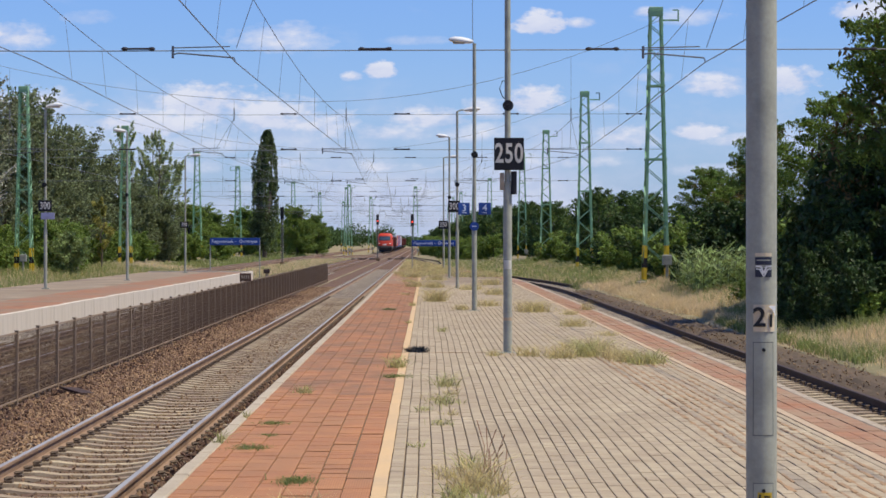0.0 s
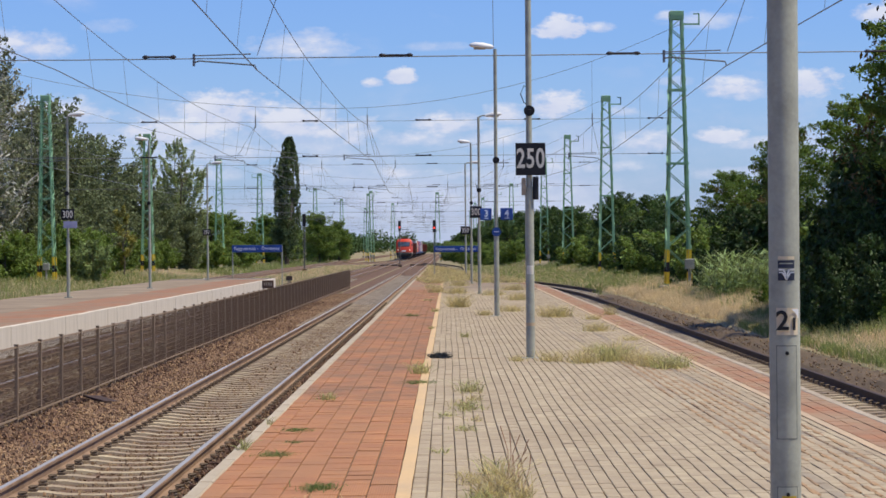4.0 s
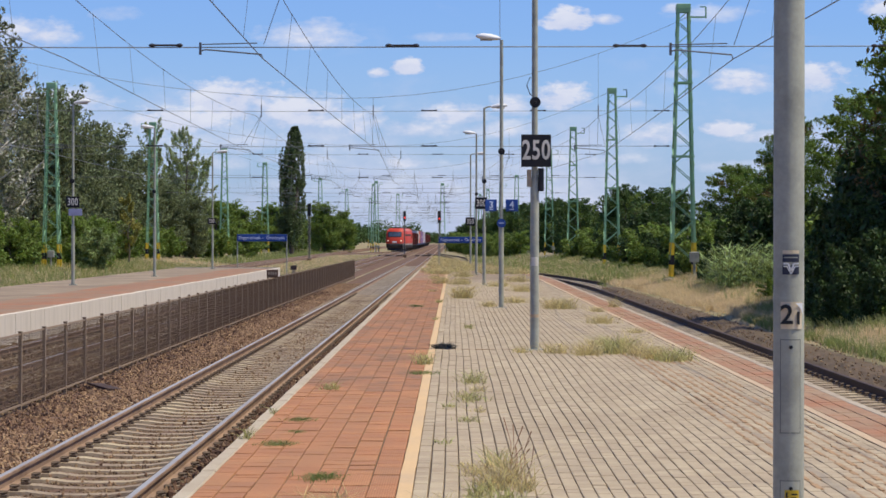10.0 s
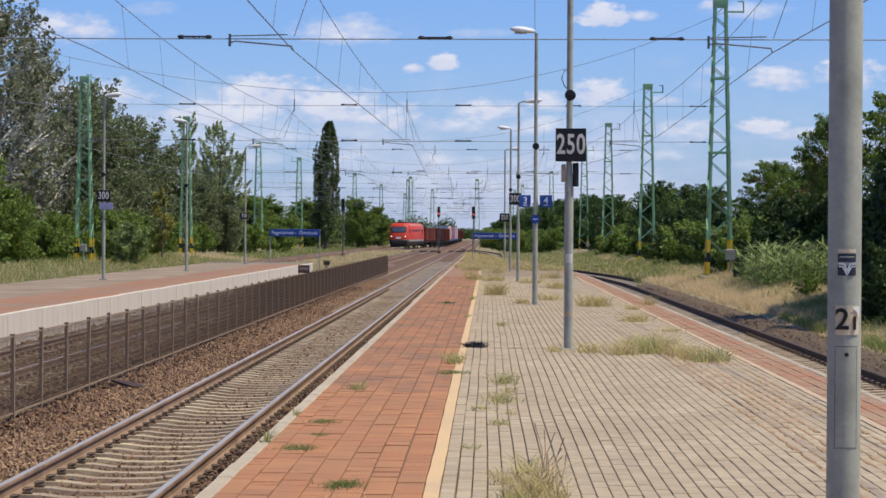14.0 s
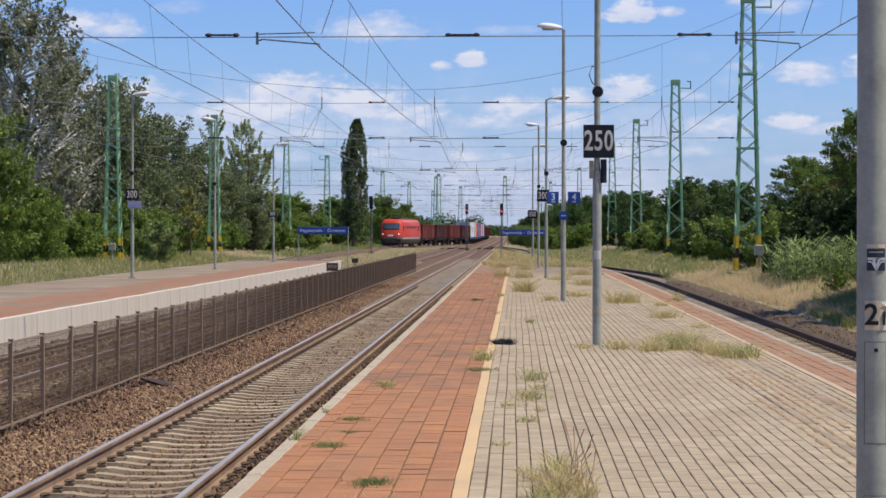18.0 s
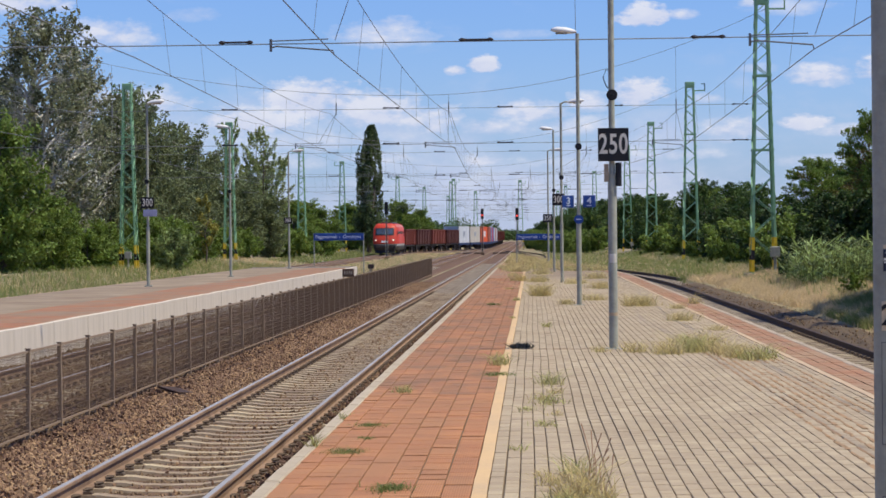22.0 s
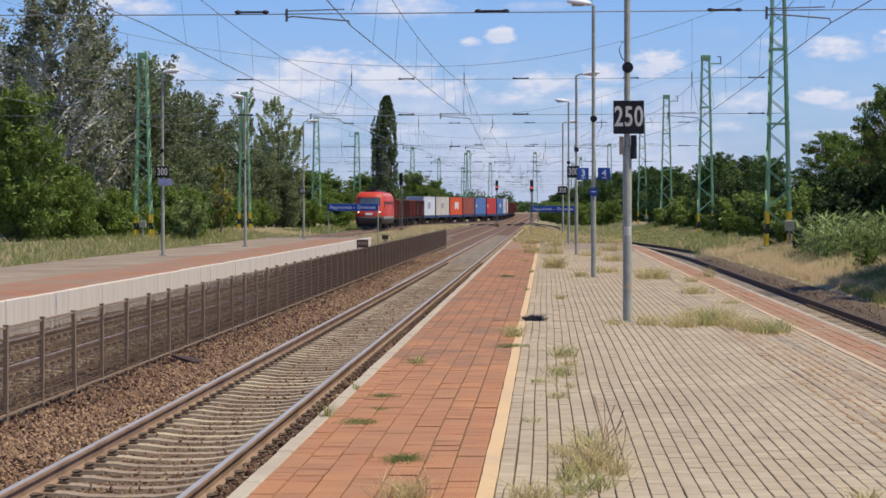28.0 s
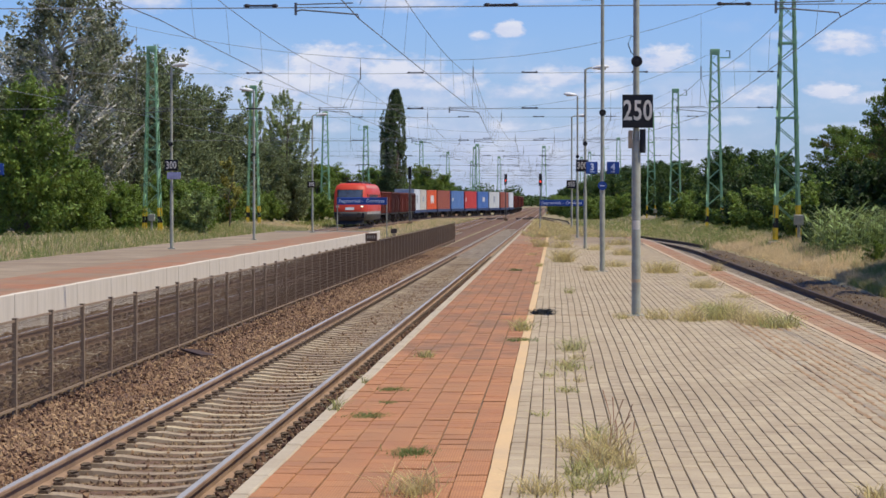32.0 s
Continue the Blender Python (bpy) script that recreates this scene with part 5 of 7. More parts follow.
place(green, [(-30.9, 139, -0.2, 0, 1.0, 1.0), (-35.5, 143, -0.2, 120, 1.1, 1.05), (-29.2, 145, -0.2, 60, 0.6, 0.52), (-31.5, 262, -0.2, 60, 1.0, 0.72), (-28.6, 285, -0.2, 210, 1.1, 0.70), (-26.8, 300, -0.2, 20, 1.0, 0.62), (-30, 320, -0.2, 90, 1.2, 0.75),
              (-24.2, 345, -0.2, 45, 1.0, 0.62), (-27.0, 350, -0.2, 10, 1.2, 0.75), (-20.2, 372, -0.2, 10, 0.95, 0.80), (-18.4, 400, -0.2, 100, 0.9, 0.72), (-22.3, 392, -0.2, 190, 1.1, 0.85), (-30, 400, -0.2, 280, 1.5, 0.8)])
slender = tree_thing("slender_poplar_tree", "slender young poplar with upright branches", 14, 12.8, 1.0, 1.5, 5200, 0.23, M_LEAFSLENDER, M_BARK, shape="vase", lumps=46, fill=0.7, r0=0.10, limbs=16, tight=1.0, rise=2.6)
place(slender, [(-30.4, 240, -0.2, 0, 1.0, 1.05), (-29.7, 238, -0.2, 300, 0.9, 0.88), (-28.4, 243, -0.2, 220, 0.8, 0.80)])
young = tree_thing("slender_poplar_tree", "young poplar with separate leafy upright boughs", 24, 12.8, 0.8, 2.3, 8200, 0.24, M_LEAFSLENDER, M_BARK, shape="vase", lumps=64, fill=0.7, r0=0.12, limbs=20, tight=0.85, rise=2.2)
place(young, [(-27.3, 242, -0.2, 140, 1.0, 1.0), (-26.6, 246, -0.2, 40, 1.05, 0.78), (-28.3, 246, -0.2, 100, 1.0, 0.74)])
lombardy = tree_thing("lombardy_poplar_tree", "tall dark green columnar poplar standing alone", 15, 17.6, 0.5, 2.05, 30000, 0.26, M_LEAFPOPLAR, M_BARK, shape="column", lumps=230, fill=0.65, r0=0.28, limbs=20)
place(lombardy, [(-22.55, 331, -0.2, 0, 1.15, 0.99)])
locust = tree_thing("locust_tree", "large green locust tree overhanging the verge", 16, 12.0, 0.4, 3.9, 38000, 0.20, M_LEAFLIGHT, M_BARK, lumps=190, fill=0.6, r0=0.22, limbs=30, slim=0.42, extra=M_LEAFRUST, more=14, tight=0.78, rise=0.3)
place(locust, [(15.1, 67, -0.1, 0, 1.0, 1.05), (14.2, 60, -0.1, 120, 0.75, 0.92), (16.4, 65, -0.1, 70, 0.95, 1.0), (18.6, 69, -0.1, 310, 1.0, 1.1), (16.5, 57, -0.1, 160, 0.8, 0.9), (16.3, 93, -0.1, 200, 0.8, 0.62), (14.1, 99, -0.1, 20, 0.45, 0.56), (14.5, 122, -0.1, 130, 0.62, 0.46), (13.8, 64, -0.1, 40, 0.8, 0.72)])
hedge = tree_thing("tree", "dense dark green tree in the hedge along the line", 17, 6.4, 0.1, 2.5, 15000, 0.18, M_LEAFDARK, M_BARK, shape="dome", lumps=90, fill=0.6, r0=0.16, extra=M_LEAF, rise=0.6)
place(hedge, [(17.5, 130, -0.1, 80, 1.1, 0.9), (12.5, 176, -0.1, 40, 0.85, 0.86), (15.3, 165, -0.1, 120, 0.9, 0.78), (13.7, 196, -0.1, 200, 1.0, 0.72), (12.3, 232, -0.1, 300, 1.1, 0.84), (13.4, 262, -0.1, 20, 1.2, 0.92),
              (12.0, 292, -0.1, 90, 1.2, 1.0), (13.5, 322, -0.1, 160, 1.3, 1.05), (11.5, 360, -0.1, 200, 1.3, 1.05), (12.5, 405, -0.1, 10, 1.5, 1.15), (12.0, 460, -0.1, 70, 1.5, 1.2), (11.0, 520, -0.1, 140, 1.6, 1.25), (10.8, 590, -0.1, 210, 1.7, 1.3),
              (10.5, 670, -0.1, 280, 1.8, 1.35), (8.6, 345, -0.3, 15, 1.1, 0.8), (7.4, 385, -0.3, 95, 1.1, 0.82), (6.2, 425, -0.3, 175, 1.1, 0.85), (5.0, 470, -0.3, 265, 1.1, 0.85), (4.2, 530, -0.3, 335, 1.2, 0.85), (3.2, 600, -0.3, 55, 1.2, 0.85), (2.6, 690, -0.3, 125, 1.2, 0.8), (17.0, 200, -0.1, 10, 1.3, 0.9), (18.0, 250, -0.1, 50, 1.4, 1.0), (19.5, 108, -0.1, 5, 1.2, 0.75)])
bush = tree_thing("bush", "low green bush at the foot of the trees", 18, 2.6, -0.1, 1.7, 5500, 0.19, M_LEAF, M_BARK, shape="dome", lumps=32, fill=0.5, r0=0.05, limbs=10, extra=M_LEAFLIGHT)
place(bush, [(14.0, 79, -0.1, 40, 1.1, 1.3), (14.6, 84, -0.1, 10, 1.3, 1.4),
             (11.6, 108, -0.1, 20, 0.9, 0.9), (12.6, 114, -0.1, 150, 1.1, 1.0), (12.2, 128, -0.1, 80, 1.1, 0.8), (12.0, 142, -0.1, 30, 1.2, 0.9), (11.9, 155, -0.1, 70, 1.1, 0.8), (12.2, 185, -0.1, 10, 1.3, 0.9), (11.8, 210, -0.1, 10, 1.4, 0.9), (6.6, 305, -0.7, 10, 1.3, 1.0), (5.0, 322, -0.7, 70, 1.3, 1.0), (3.6, 338, -0.7, 130, 1.3, 1.0), (2.6, 356, -0.7, 190, 1.2, 1.0), (1.8, 378, -0.7, 250, 1.2, 1.0), (1.2, 405, -0.7, 310, 1.2, 1.05), (0.8, 440, -0.7, 20, 1.3, 1.1), (0.4, 480, -0.7, 80, 1.3, 1.15), (0.0, 530, -0.7, 140, 1.4, 1.2), (4.4, 300, -0.7, 200, 0.9, 0.7), (8.4, 300, -0.7, 260, 1.4, 1.1),
             (-24.9, 166, -0.3, 0, 1.0, 1.1), (-26.3, 170, -0.3, 90, 1.2, 1.2), (-28.8, 160, -0.3, 190, 1.3, 1.1), (-27.2, 187, -0.3, 40, 1.2, 1.1), (-28.6, 222, -0.3, 130, 1.1, 1.0), (-30.0, 218, -0.3, 20, 1.3, 1.2), (-27.6, 228, -0.3, 70, 1.1, 1.0), (-25.0, 250, -0.3, 70, 1.4, 1.0),
             (-24.3, 275, -0.3, 160, 1.3, 1.0), (-28.0, 150, -0.3, 160, 1.2, 0.9), (-33.0, 134, -0.3, 10, 1.2, 0.9), (-29.8, 152, -0.3, 250, 1.1, 1.4), (-27.2, 165, -0.3, 250, 1.1, 1.3), (-31.5, 150, -0.3, 20, 1.2, 1.6)])
pale = tree_thing("bush", "pale grey-green bush by the masts", 19, 2.6, -0.1, 1.4, 4000, 0.2, M_REED, M_BARK, shape="dome", lumps=24, fill=0.5, r0=0.05, limbs=8)
place(pale, [(-23.6, 158, -0.3, 0, 1.0, 0.95), (-24.6, 163, -0.3, 90, 1.0, 0.85)])
# these bushes carry tree shade in their leaf colour
under = tree_thing("bush", "dense dark green undergrowth with shade put into its leaf colour", 21, 3.0, -0.3, 1.9, 9000, 0.2, M_LEAFSHADED, M_BARK, shape="dome", lumps=40, fill=0.6, r0=0.05, limbs=10)
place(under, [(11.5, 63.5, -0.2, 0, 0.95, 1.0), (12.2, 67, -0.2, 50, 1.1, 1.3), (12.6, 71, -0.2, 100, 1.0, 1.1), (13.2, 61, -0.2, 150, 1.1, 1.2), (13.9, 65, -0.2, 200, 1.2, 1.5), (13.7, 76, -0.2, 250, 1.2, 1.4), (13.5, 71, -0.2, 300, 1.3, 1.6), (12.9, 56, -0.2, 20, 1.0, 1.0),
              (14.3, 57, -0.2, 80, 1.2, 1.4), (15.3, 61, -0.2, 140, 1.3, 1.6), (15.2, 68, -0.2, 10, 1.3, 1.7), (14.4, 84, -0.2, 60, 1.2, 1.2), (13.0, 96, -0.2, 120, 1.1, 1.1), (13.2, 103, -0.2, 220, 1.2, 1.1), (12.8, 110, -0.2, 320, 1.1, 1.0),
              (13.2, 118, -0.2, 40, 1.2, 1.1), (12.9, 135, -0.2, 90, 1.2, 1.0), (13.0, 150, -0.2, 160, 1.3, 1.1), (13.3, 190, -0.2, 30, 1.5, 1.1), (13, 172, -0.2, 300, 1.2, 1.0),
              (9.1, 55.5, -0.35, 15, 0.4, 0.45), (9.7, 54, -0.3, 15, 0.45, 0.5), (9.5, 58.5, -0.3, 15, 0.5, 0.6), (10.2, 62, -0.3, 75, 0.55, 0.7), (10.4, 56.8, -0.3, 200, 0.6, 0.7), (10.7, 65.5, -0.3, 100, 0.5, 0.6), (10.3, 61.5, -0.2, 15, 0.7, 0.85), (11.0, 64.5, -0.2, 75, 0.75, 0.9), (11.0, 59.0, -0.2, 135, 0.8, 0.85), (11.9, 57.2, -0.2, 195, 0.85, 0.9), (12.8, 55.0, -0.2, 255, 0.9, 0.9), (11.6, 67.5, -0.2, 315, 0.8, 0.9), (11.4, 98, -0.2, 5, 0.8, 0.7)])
front = tree_thing("bush", "small yellow-green bush in the sunny grass", 22, 1.0, -0.05, 0.6, 2600, 0.1, M_LEAFLIGHT, M_BARK, shape="dome", lumps=26, fill=0.5, r0=0.02, limbs=8, extra=M_REED)
place(front, [(10.0, 53.5, -0.15, 0, 0.9, 0.75), (10.9, 54.0, -0.15, 90, 1.1, 0.95), (11.6, 52.5, -0.15, 200, 1.0, 0.8), (9.9, 74, -0.15, 20, 0.8, 0.6)])
yellowing = tree_thing("tree", "small tree with yellowing leaves among the bushes", 20, 5.6, 1.0, 1.1, 1800, 0.24, M_YELLEAF, M_BARK, lumps=16, fill=0.5, r0=0.08, limbs=8)
place(yellowing, [(-25.4, 186, -0.3, 0, 0.9, 0.95)])


def far_wood():
    """Low woods along the horizon."""
    rng = np.random.default_rng(31)
    out = []
    for i in range(150):
        u = i / 149
        x, y = -150 + 330 * u + rng.uniform(-4, 4), 900 + rng.uniform(-60, 120)
        h, r = rng.uniform(4.5, 9.0), rng.uniform(3.5, 6.0)
        if -14 < x < 9 and y < 1000:
            y, h = 910 + 40 * rng.random(), h * 0.55
        p = unit(rng.normal(size=(520, 3))) * rng.uniform(0.45, 1.0, (520, 1)) * np.array([r, r, h * 0.55])
        out.append(p + np.array([x, y, h * 0.45]))
    for i in range(46):
        x, y = -21 - 0.45 * i + rng.uniform(-2, 2), 430 + 11 * i + rng.uniform(-5, 5)
        h, r = rng.uniform(4.0, 6.5), rng.uniform(2.0, 3.6)
        p = unit(rng.normal(size=(700, 3))) * rng.uniform(0.45, 1.0, (700, 1)) * np.array([r, r, h * 0.55])
        out.append(p + np.array([x, y, h * 0.42]))
    pts = np.concatenate(out)
    tagged(new("distant_woods", quads_mesh("distant_woods", leaves(rng, pts, 0.9), M_LEAFDARK)), "low green woods along the horizon", "woods", kind="stuff")


far_wood()


# ---- grass ----
def blades(rng, n, place_fn, h0, h1, wide, lean=0.35):
    p = np.array([place_fn(rng) for _ in range(n)])
    a = rng.uniform(0, 2 * pi, n)
    h = rng.uniform(h0, h1, n)
    s = np.stack([np.cos(a), np.sin(a), np.zeros(n)], 1)
    d = rng.normal(size=(n, 3)) * lean * h[:, None]
    d[:, 2] = 0
    mid = p + d * 0.35 + np.array([0, 0, 1]) * (h * 0.6)[:, None]
    tip = p + d + np.array([0, 0, 1]) * h[:, None] * 0.95
    w = wide * rng.uniform(0.6, 1.3, (n, 1))
    low = np.stack([p - s * w * 0.5, p + s * w * 0.5, mid + s * w * 0.4, mid - s * w * 0.4], 1)
    return np.concatenate([low, np.stack([mid - s * w * 0.4, mid + s * w * 0.4, tip + s * w * 0.08, tip - s * w * 0.08], 1)])


def meadow(name, label, seed, n, x0, x1, y0, y1, h0, h1, wide, material, clump=0.0, far=1.0):
    rng = np.random.default_rng(seed)

    def spot(r):
        for _ in range(6):
            x, y = r.uniform(x0, x1), y0 + (y1 - y0) * r.random() ** far
            if noise.noise((x * 0.9, y * 0.35, seed)) > clump * r.uniform(-1, 0.6):
                break
        return (x, y, ground_height(x) - 0.03)

    tagged(new(name, quads_mesh(name, blades(rng, n, spot, h0, h1, wide), material)), label, "grass", kind="stuff")


meadow("verge_grass", "dry straw-coloured grass on the verge beyond the loop track", 41, 62000, 8.15, 11.2, 38, 130, 0.10, 0.36, 0.013, M_GRASS, 0.6, 1.3)
meadow("verge_grass", "green grass among the dry grass on the verge", 42, 9000, 9.0, 12.0, 40, 160, 0.15, 0.55, 0.018, M_GRASSGREEN, 0.8, 1.2)
meadow("verge_grass", "greenish grass along the far verge", 43, 9000, 7.6, 11.0, 120, 240, 0.2, 0.5, 0.04, M_GRASSGREEN, 0.3)
meadow("verge_grass", "dry grass on the verge farther along", 50, 9000, 7.8, 11.0, 110, 210, 0.15, 0.4, 0.035, M_GRASS, 0.4)
meadow("verge_grass", "tall straw grass in the sun on the verge", 52, 22000, 8.2, 10.7, 64, 108, 0.15, 0.42, 0.016, M_GRASS, 0.3)
meadow("verge_grass", "green grass in the shade of the trees", 62, 9000, 8.5, 10.8, 52, 70, 0.2, 0.5, 0.02, M_GRASSGREEN, 0.3)
meadow("verge_grass", "mixed grass in the shade of the trees", 53, 7000, 8.9, 10.6, 44, 58, 0.10, 0.3, 0.014, M_GRASS, 0.4)
meadow("verge_grass", "short green grass by the loop rail in the shade", 63, 9000, 7.95, 9.0, 40, 66, 0.1, 0.32, 0.016, M_GRASSGREEN, 0.2)
meadow("loop_weeds", "low dry weeds over the far rail of the loop track", 44, 4500, 7.8, 8.8, 30, 130, 0.05, 0.2, 0.014, M_GRASS, 0.7, 1.3)
meadow("far_bank_grass", "dry green grass strip behind the platform across", 45, 15000, -27, -20.3, 92, 200, 0.2, 0.6, 0.03, M_GRASSGREEN, 0.5)
meadow("far_bank_grass", "straw-coloured grass behind the platform across", 46, 12000, -27, -20.3, 80, 220, 0.15, 0.5, 0.03, M_GRASS, 0.5)
meadow("lineside_grass", "short yellowish grass beyond the platform end", 47, 14000, -16.3, -10.6, 141, 330, 0.1, 0.35, 0.05, M_GRASS, 0.4)
meadow("lineside_grass", "short green grass beyond the platform end", 48, 5000, -16.3, -10.6, 141, 330, 0.1, 0.35, 0.05, M_GRASSGREEN, 0.5)
meadow("lineside_grass", "grass between the tracks farther out", 49, 6000, -25, -20.4, 220, 420, 0.2, 0.5, 0.06, M_GRASSGREEN, 0.4)


def loop_verge(label, seed, n, y0, y1, h0, h1, wide, material):
    """Grass beside the loop track where it swings in beyond the platform."""
    rng = np.random.default_rng(seed)

    def spot(r):
        y = r.uniform(y0, y1)
        a = side_x(y) + 1.1
        x = a + (9.0 - a) * r.random()
        return (x, y, ground_height(x) - 0.03)

    tagged(new("verge_grass", quads_mesh("verge_grass", blades(rng, n, spot, h0, h1, wide), material)), label, "grass", kind="stuff")


loop_verge("mixed green grass beside the curve of the loop track", 58, 9000, 118, 300, 0.2, 0.55, 0.05, M_GRASSGREEN)
loop_verge("dry grass beside the curve of the loop track", 59, 8000, 118, 300, 0.15, 0.45, 0.045, M_GRASS)
meadow("verge_grass", "short straw grass close behind the loop rail", 60, 22000, 8.0, 9.3, 50, 118, 0.08, 0.26, 0.015, M_GRASS, 0.2)


def end_weeds():
    rng = np.random.default_rng(57)

    def spot(r):
        y = 118 + 95 * r.random() ** 1.2
        x = r.uniform(-1.8, right_edge(y) - 0.2)
        for _ in range(5):
            if noise.noise((x * 0.7, y * 0.12, 5.0)) > 0.05 * r.uniform(-4, 4):
                break
            x = r.uniform(-1.8, right_edge(y) - 0.2)
        return (x, y, -0.02)

    tagged(new("platform_end_weeds", quads_mesh("platform_end_weeds", blades(rng, 7000, spot, 0.05, 0.3, 0.03, 0.8), M_DRYTUFT)), "dry straw weeds over the unpaved platform end", "weeds", kind="stuff")
    tagged(new("platform_end_weeds", quads_mesh("platform_end_weeds", blades(rng, 3500, spot, 0.05, 0.28, 0.03, 0.8), M_TUFT)), "green weeds over the unpaved platform end", "weeds", kind="stuff")


end_weeds()


def reeds():
    rng = np.random.default_rng(51)
    t = thing("reed_clump", "yellow-green reeds with long arching leaves on the verge", "reeds")
    for _ in range(280):
        out = []
        x, y = rng.uniform(9.7, 13.2), rng.uniform(83, 95)
        h = rng.uniform(0.9, 1.75)
        base = np.array([x, y, ground_height(x) - 0.05])
        top = base + np.array([rng.normal(0, 0.2), rng.normal(0, 0.2), h])
        for k in range(13):
            u = (k + 1) / 14
            p = base + (top - base) * u
            a, ln = rng.uniform(0, 2 * pi), rng.uniform(0.3, 0.65)
            d = np.array([cos(a), sin(a), rng.uniform(-0.3, 0.7)]) * ln
            s = np.array([-sin(a), cos(a), 0]) * 0.045
            out.append([p - s, p + s, p + d + s * 0.2, p + d - s * 0.2])
        s = np.array([0.008, 0, 0])
        out.append([base - s, base + s, top + s, top - s])
        part("reed", quads_mesh("reed", np.array(out), M_REED), None, t)


reeds()


# ---- weeds on the platform ----
def tuft(x, y, w, h, n, kind="green", seed=0, z=0.0):
    rng = np.random.default_rng(1000 + seed)
    mt = {"green": M_TUFT, "dry": M_DRYTUFT, "flat": M_WEEDGREEN}[kind]
    if kind == "flat":
        w, n = w * 1.3, n * 2
    deep = w * (1.4 if kind != "flat" else 1.0)

    def spot(r):
        return (r.normal(0, w * 0.33), r.normal(0, deep * 0.55), -0.02)

    me = quads_mesh("weed_tuft", blades(rng, int(n * (1.1 if y < 30 and kind != "flat" else (2.2 if y < 30 else (0.8 if y < 45 else 1.5)))), spot, h * 0.25, h, (0.0085 if kind != "flat" else 0.006) if y < 30 else ((0.010 if y < 45 else 0.008) if y < 60 else 0.011), 0.9), mt)
    names = {"green": "green and straw weed tuft growing from the paving joints", "dry": "dry straw weed tuft growing from the paving joints", "flat": "small flat green weed in the red paving"}
    return tagged(part("weed_tuft", me, None, m=pose(x, y, z)), names[kind], "weed", "weeds on the platform", "stuff")


TUFTS = [(0.17, 16.2, 0.15, 0.16, 100, "green"), (0.26, 16.7, 0.17, 0.22, 110, "dry"), (0.38, 17.1, 0.20, 0.32, 170, "dry"), (0.18, 17.8, 0.18, 0.12, 90, "dry"), (0.34, 18.4, 0.16, 0.2, 80, "green"), (0.50, 16.6, 0.14, 0.2, 70, "dry"), (0.20, 15.4, 0.16, 0.16, 90, "green"), (0.36, 15.7, 0.16, 0.18, 80, "green"), (0.10, 18.3, 0.14, 0.09, 50, "dry"),
         (0.23, 29.2, 0.24, 0.22, 150, "green"), (0.26, 27.6, 0.16, 0.12, 60, "dry"), (0.20, 25.9, 0.24, 0.16, 110, "green"), (0.10, 26.6, 0.2, 0.12, 70, "dry"), (-0.05, 24.9, 0.22, 0.09, 80, "green"), (0.24, 24.3, 0.14, 0.10, 50, "dry"), (0.13, 23.0, 0.20, 0.10, 80, "green"), (-0.11, 20.4, 0.10, 0.10, 40, "green"),
         (-1.46, 27.9, 0.16, 0.13, 120, "green"), (-1.53, 23.1, 0.17, 0.05, 120, "flat"), (-1.48, 21.7, 0.09, 0.04, 60, "flat"), (-1.54, 20.3, 0.19, 0.06, 140, "flat"), (-1.0, 17.4, 0.16, 0.07, 120, "flat"),
         (-0.44, 33.6, 0.22, 0.24, 200, "green"), (-0.42, 31.2, 0.24, 0.07, 160, "flat"), (1.05, 37.2, 0.22, 0.16, 130, "dry"), (1.6, 37.0, 0.32, 0.22, 260, "dry"), (2.05, 36.4, 0.36, 0.26, 380, "dry"), (2.5, 36.9, 0.34, 0.34, 420, "green"), (2.7, 37.6, 0.3, 0.4, 300, "dry"),
         (2.95, 35.2, 0.38, 0.26, 340, "dry"), (3.3, 34.6, 0.3, 0.28, 300, "green"), (2.9, 36.2, 0.4, 0.28, 360, "dry"), (3.05, 34.4, 0.2, 0.24, 120, "green"), (2.4, 39.6, 0.3, 0.22, 160, "dry"), (2.7, 60.5, 0.6, 0.36, 420, "dry"), (3.1, 50.0, 0.45, 0.26, 260, "dry"), (0.25, 71.0, 0.45, 0.5, 330, "dry"),
         (-0.5, 94.0, 0.5, 0.4, 260, "dry"), (0.25, 92.0, 0.6, 0.4, 300, "dry"), (1.7, 66.0, 0.5, 0.25, 200, "dry"), (0.9, 62.3, 0.3, 0.2, 120, "dry"), (2.3, 80.0, 0.6, 0.35, 280, "dry"), (2.6, 98.0, 0.8, 0.4, 300, "dry"), (1.6, 88.0, 0.7, 0.3, 260, "dry"),
         (0.4, 110, 0.8, 0.5, 300, "dry"), (-0.6, 118, 0.6, 0.4, 240, "dry"), (1.9, 122, 0.9, 0.5, 300, "dry"), (0.5, 135, 0.9, 0.5, 300, "dry"), (-0.84, 15.1, 0.22, 0.2, 200, "dry"), (1.95, 15.0, 0.12, 0.14, 90, "dry"), (-0.06, 15.2, 0.2, 0.16, 160, "dry"),
         (-1.87, 21.0, 0.08, 0.16, 40, "green"), (-1.86, 24.0, 0.06, 0.12, 30, "green"), (0.3, 47.0, 0.14, 0.16, 60, "green"), (3.45, 45.0, 0.3, 0.15, 120, "dry"), (3.5, 58.0, 0.3, 0.2, 140, "dry"), (-0.85, 105, 0.4, 0.3, 160, "dry"), (-1.0, 62, 0.2, 0.1, 60, "flat"),
         (-0.42, 52, 0.1, 0.12, 40, "green"), (-0.42, 66, 0.14, 0.15, 60, "green"), (4.2, 62.0, 0.25, 0.35, 70, "dry"), (-0.75, 80, 0.3, 0.12, 80, "dry")]
for i, (x, y, w, h, n, kind) in enumerate(TUFTS):
    tuft(x, y, w, h, n, kind, i)
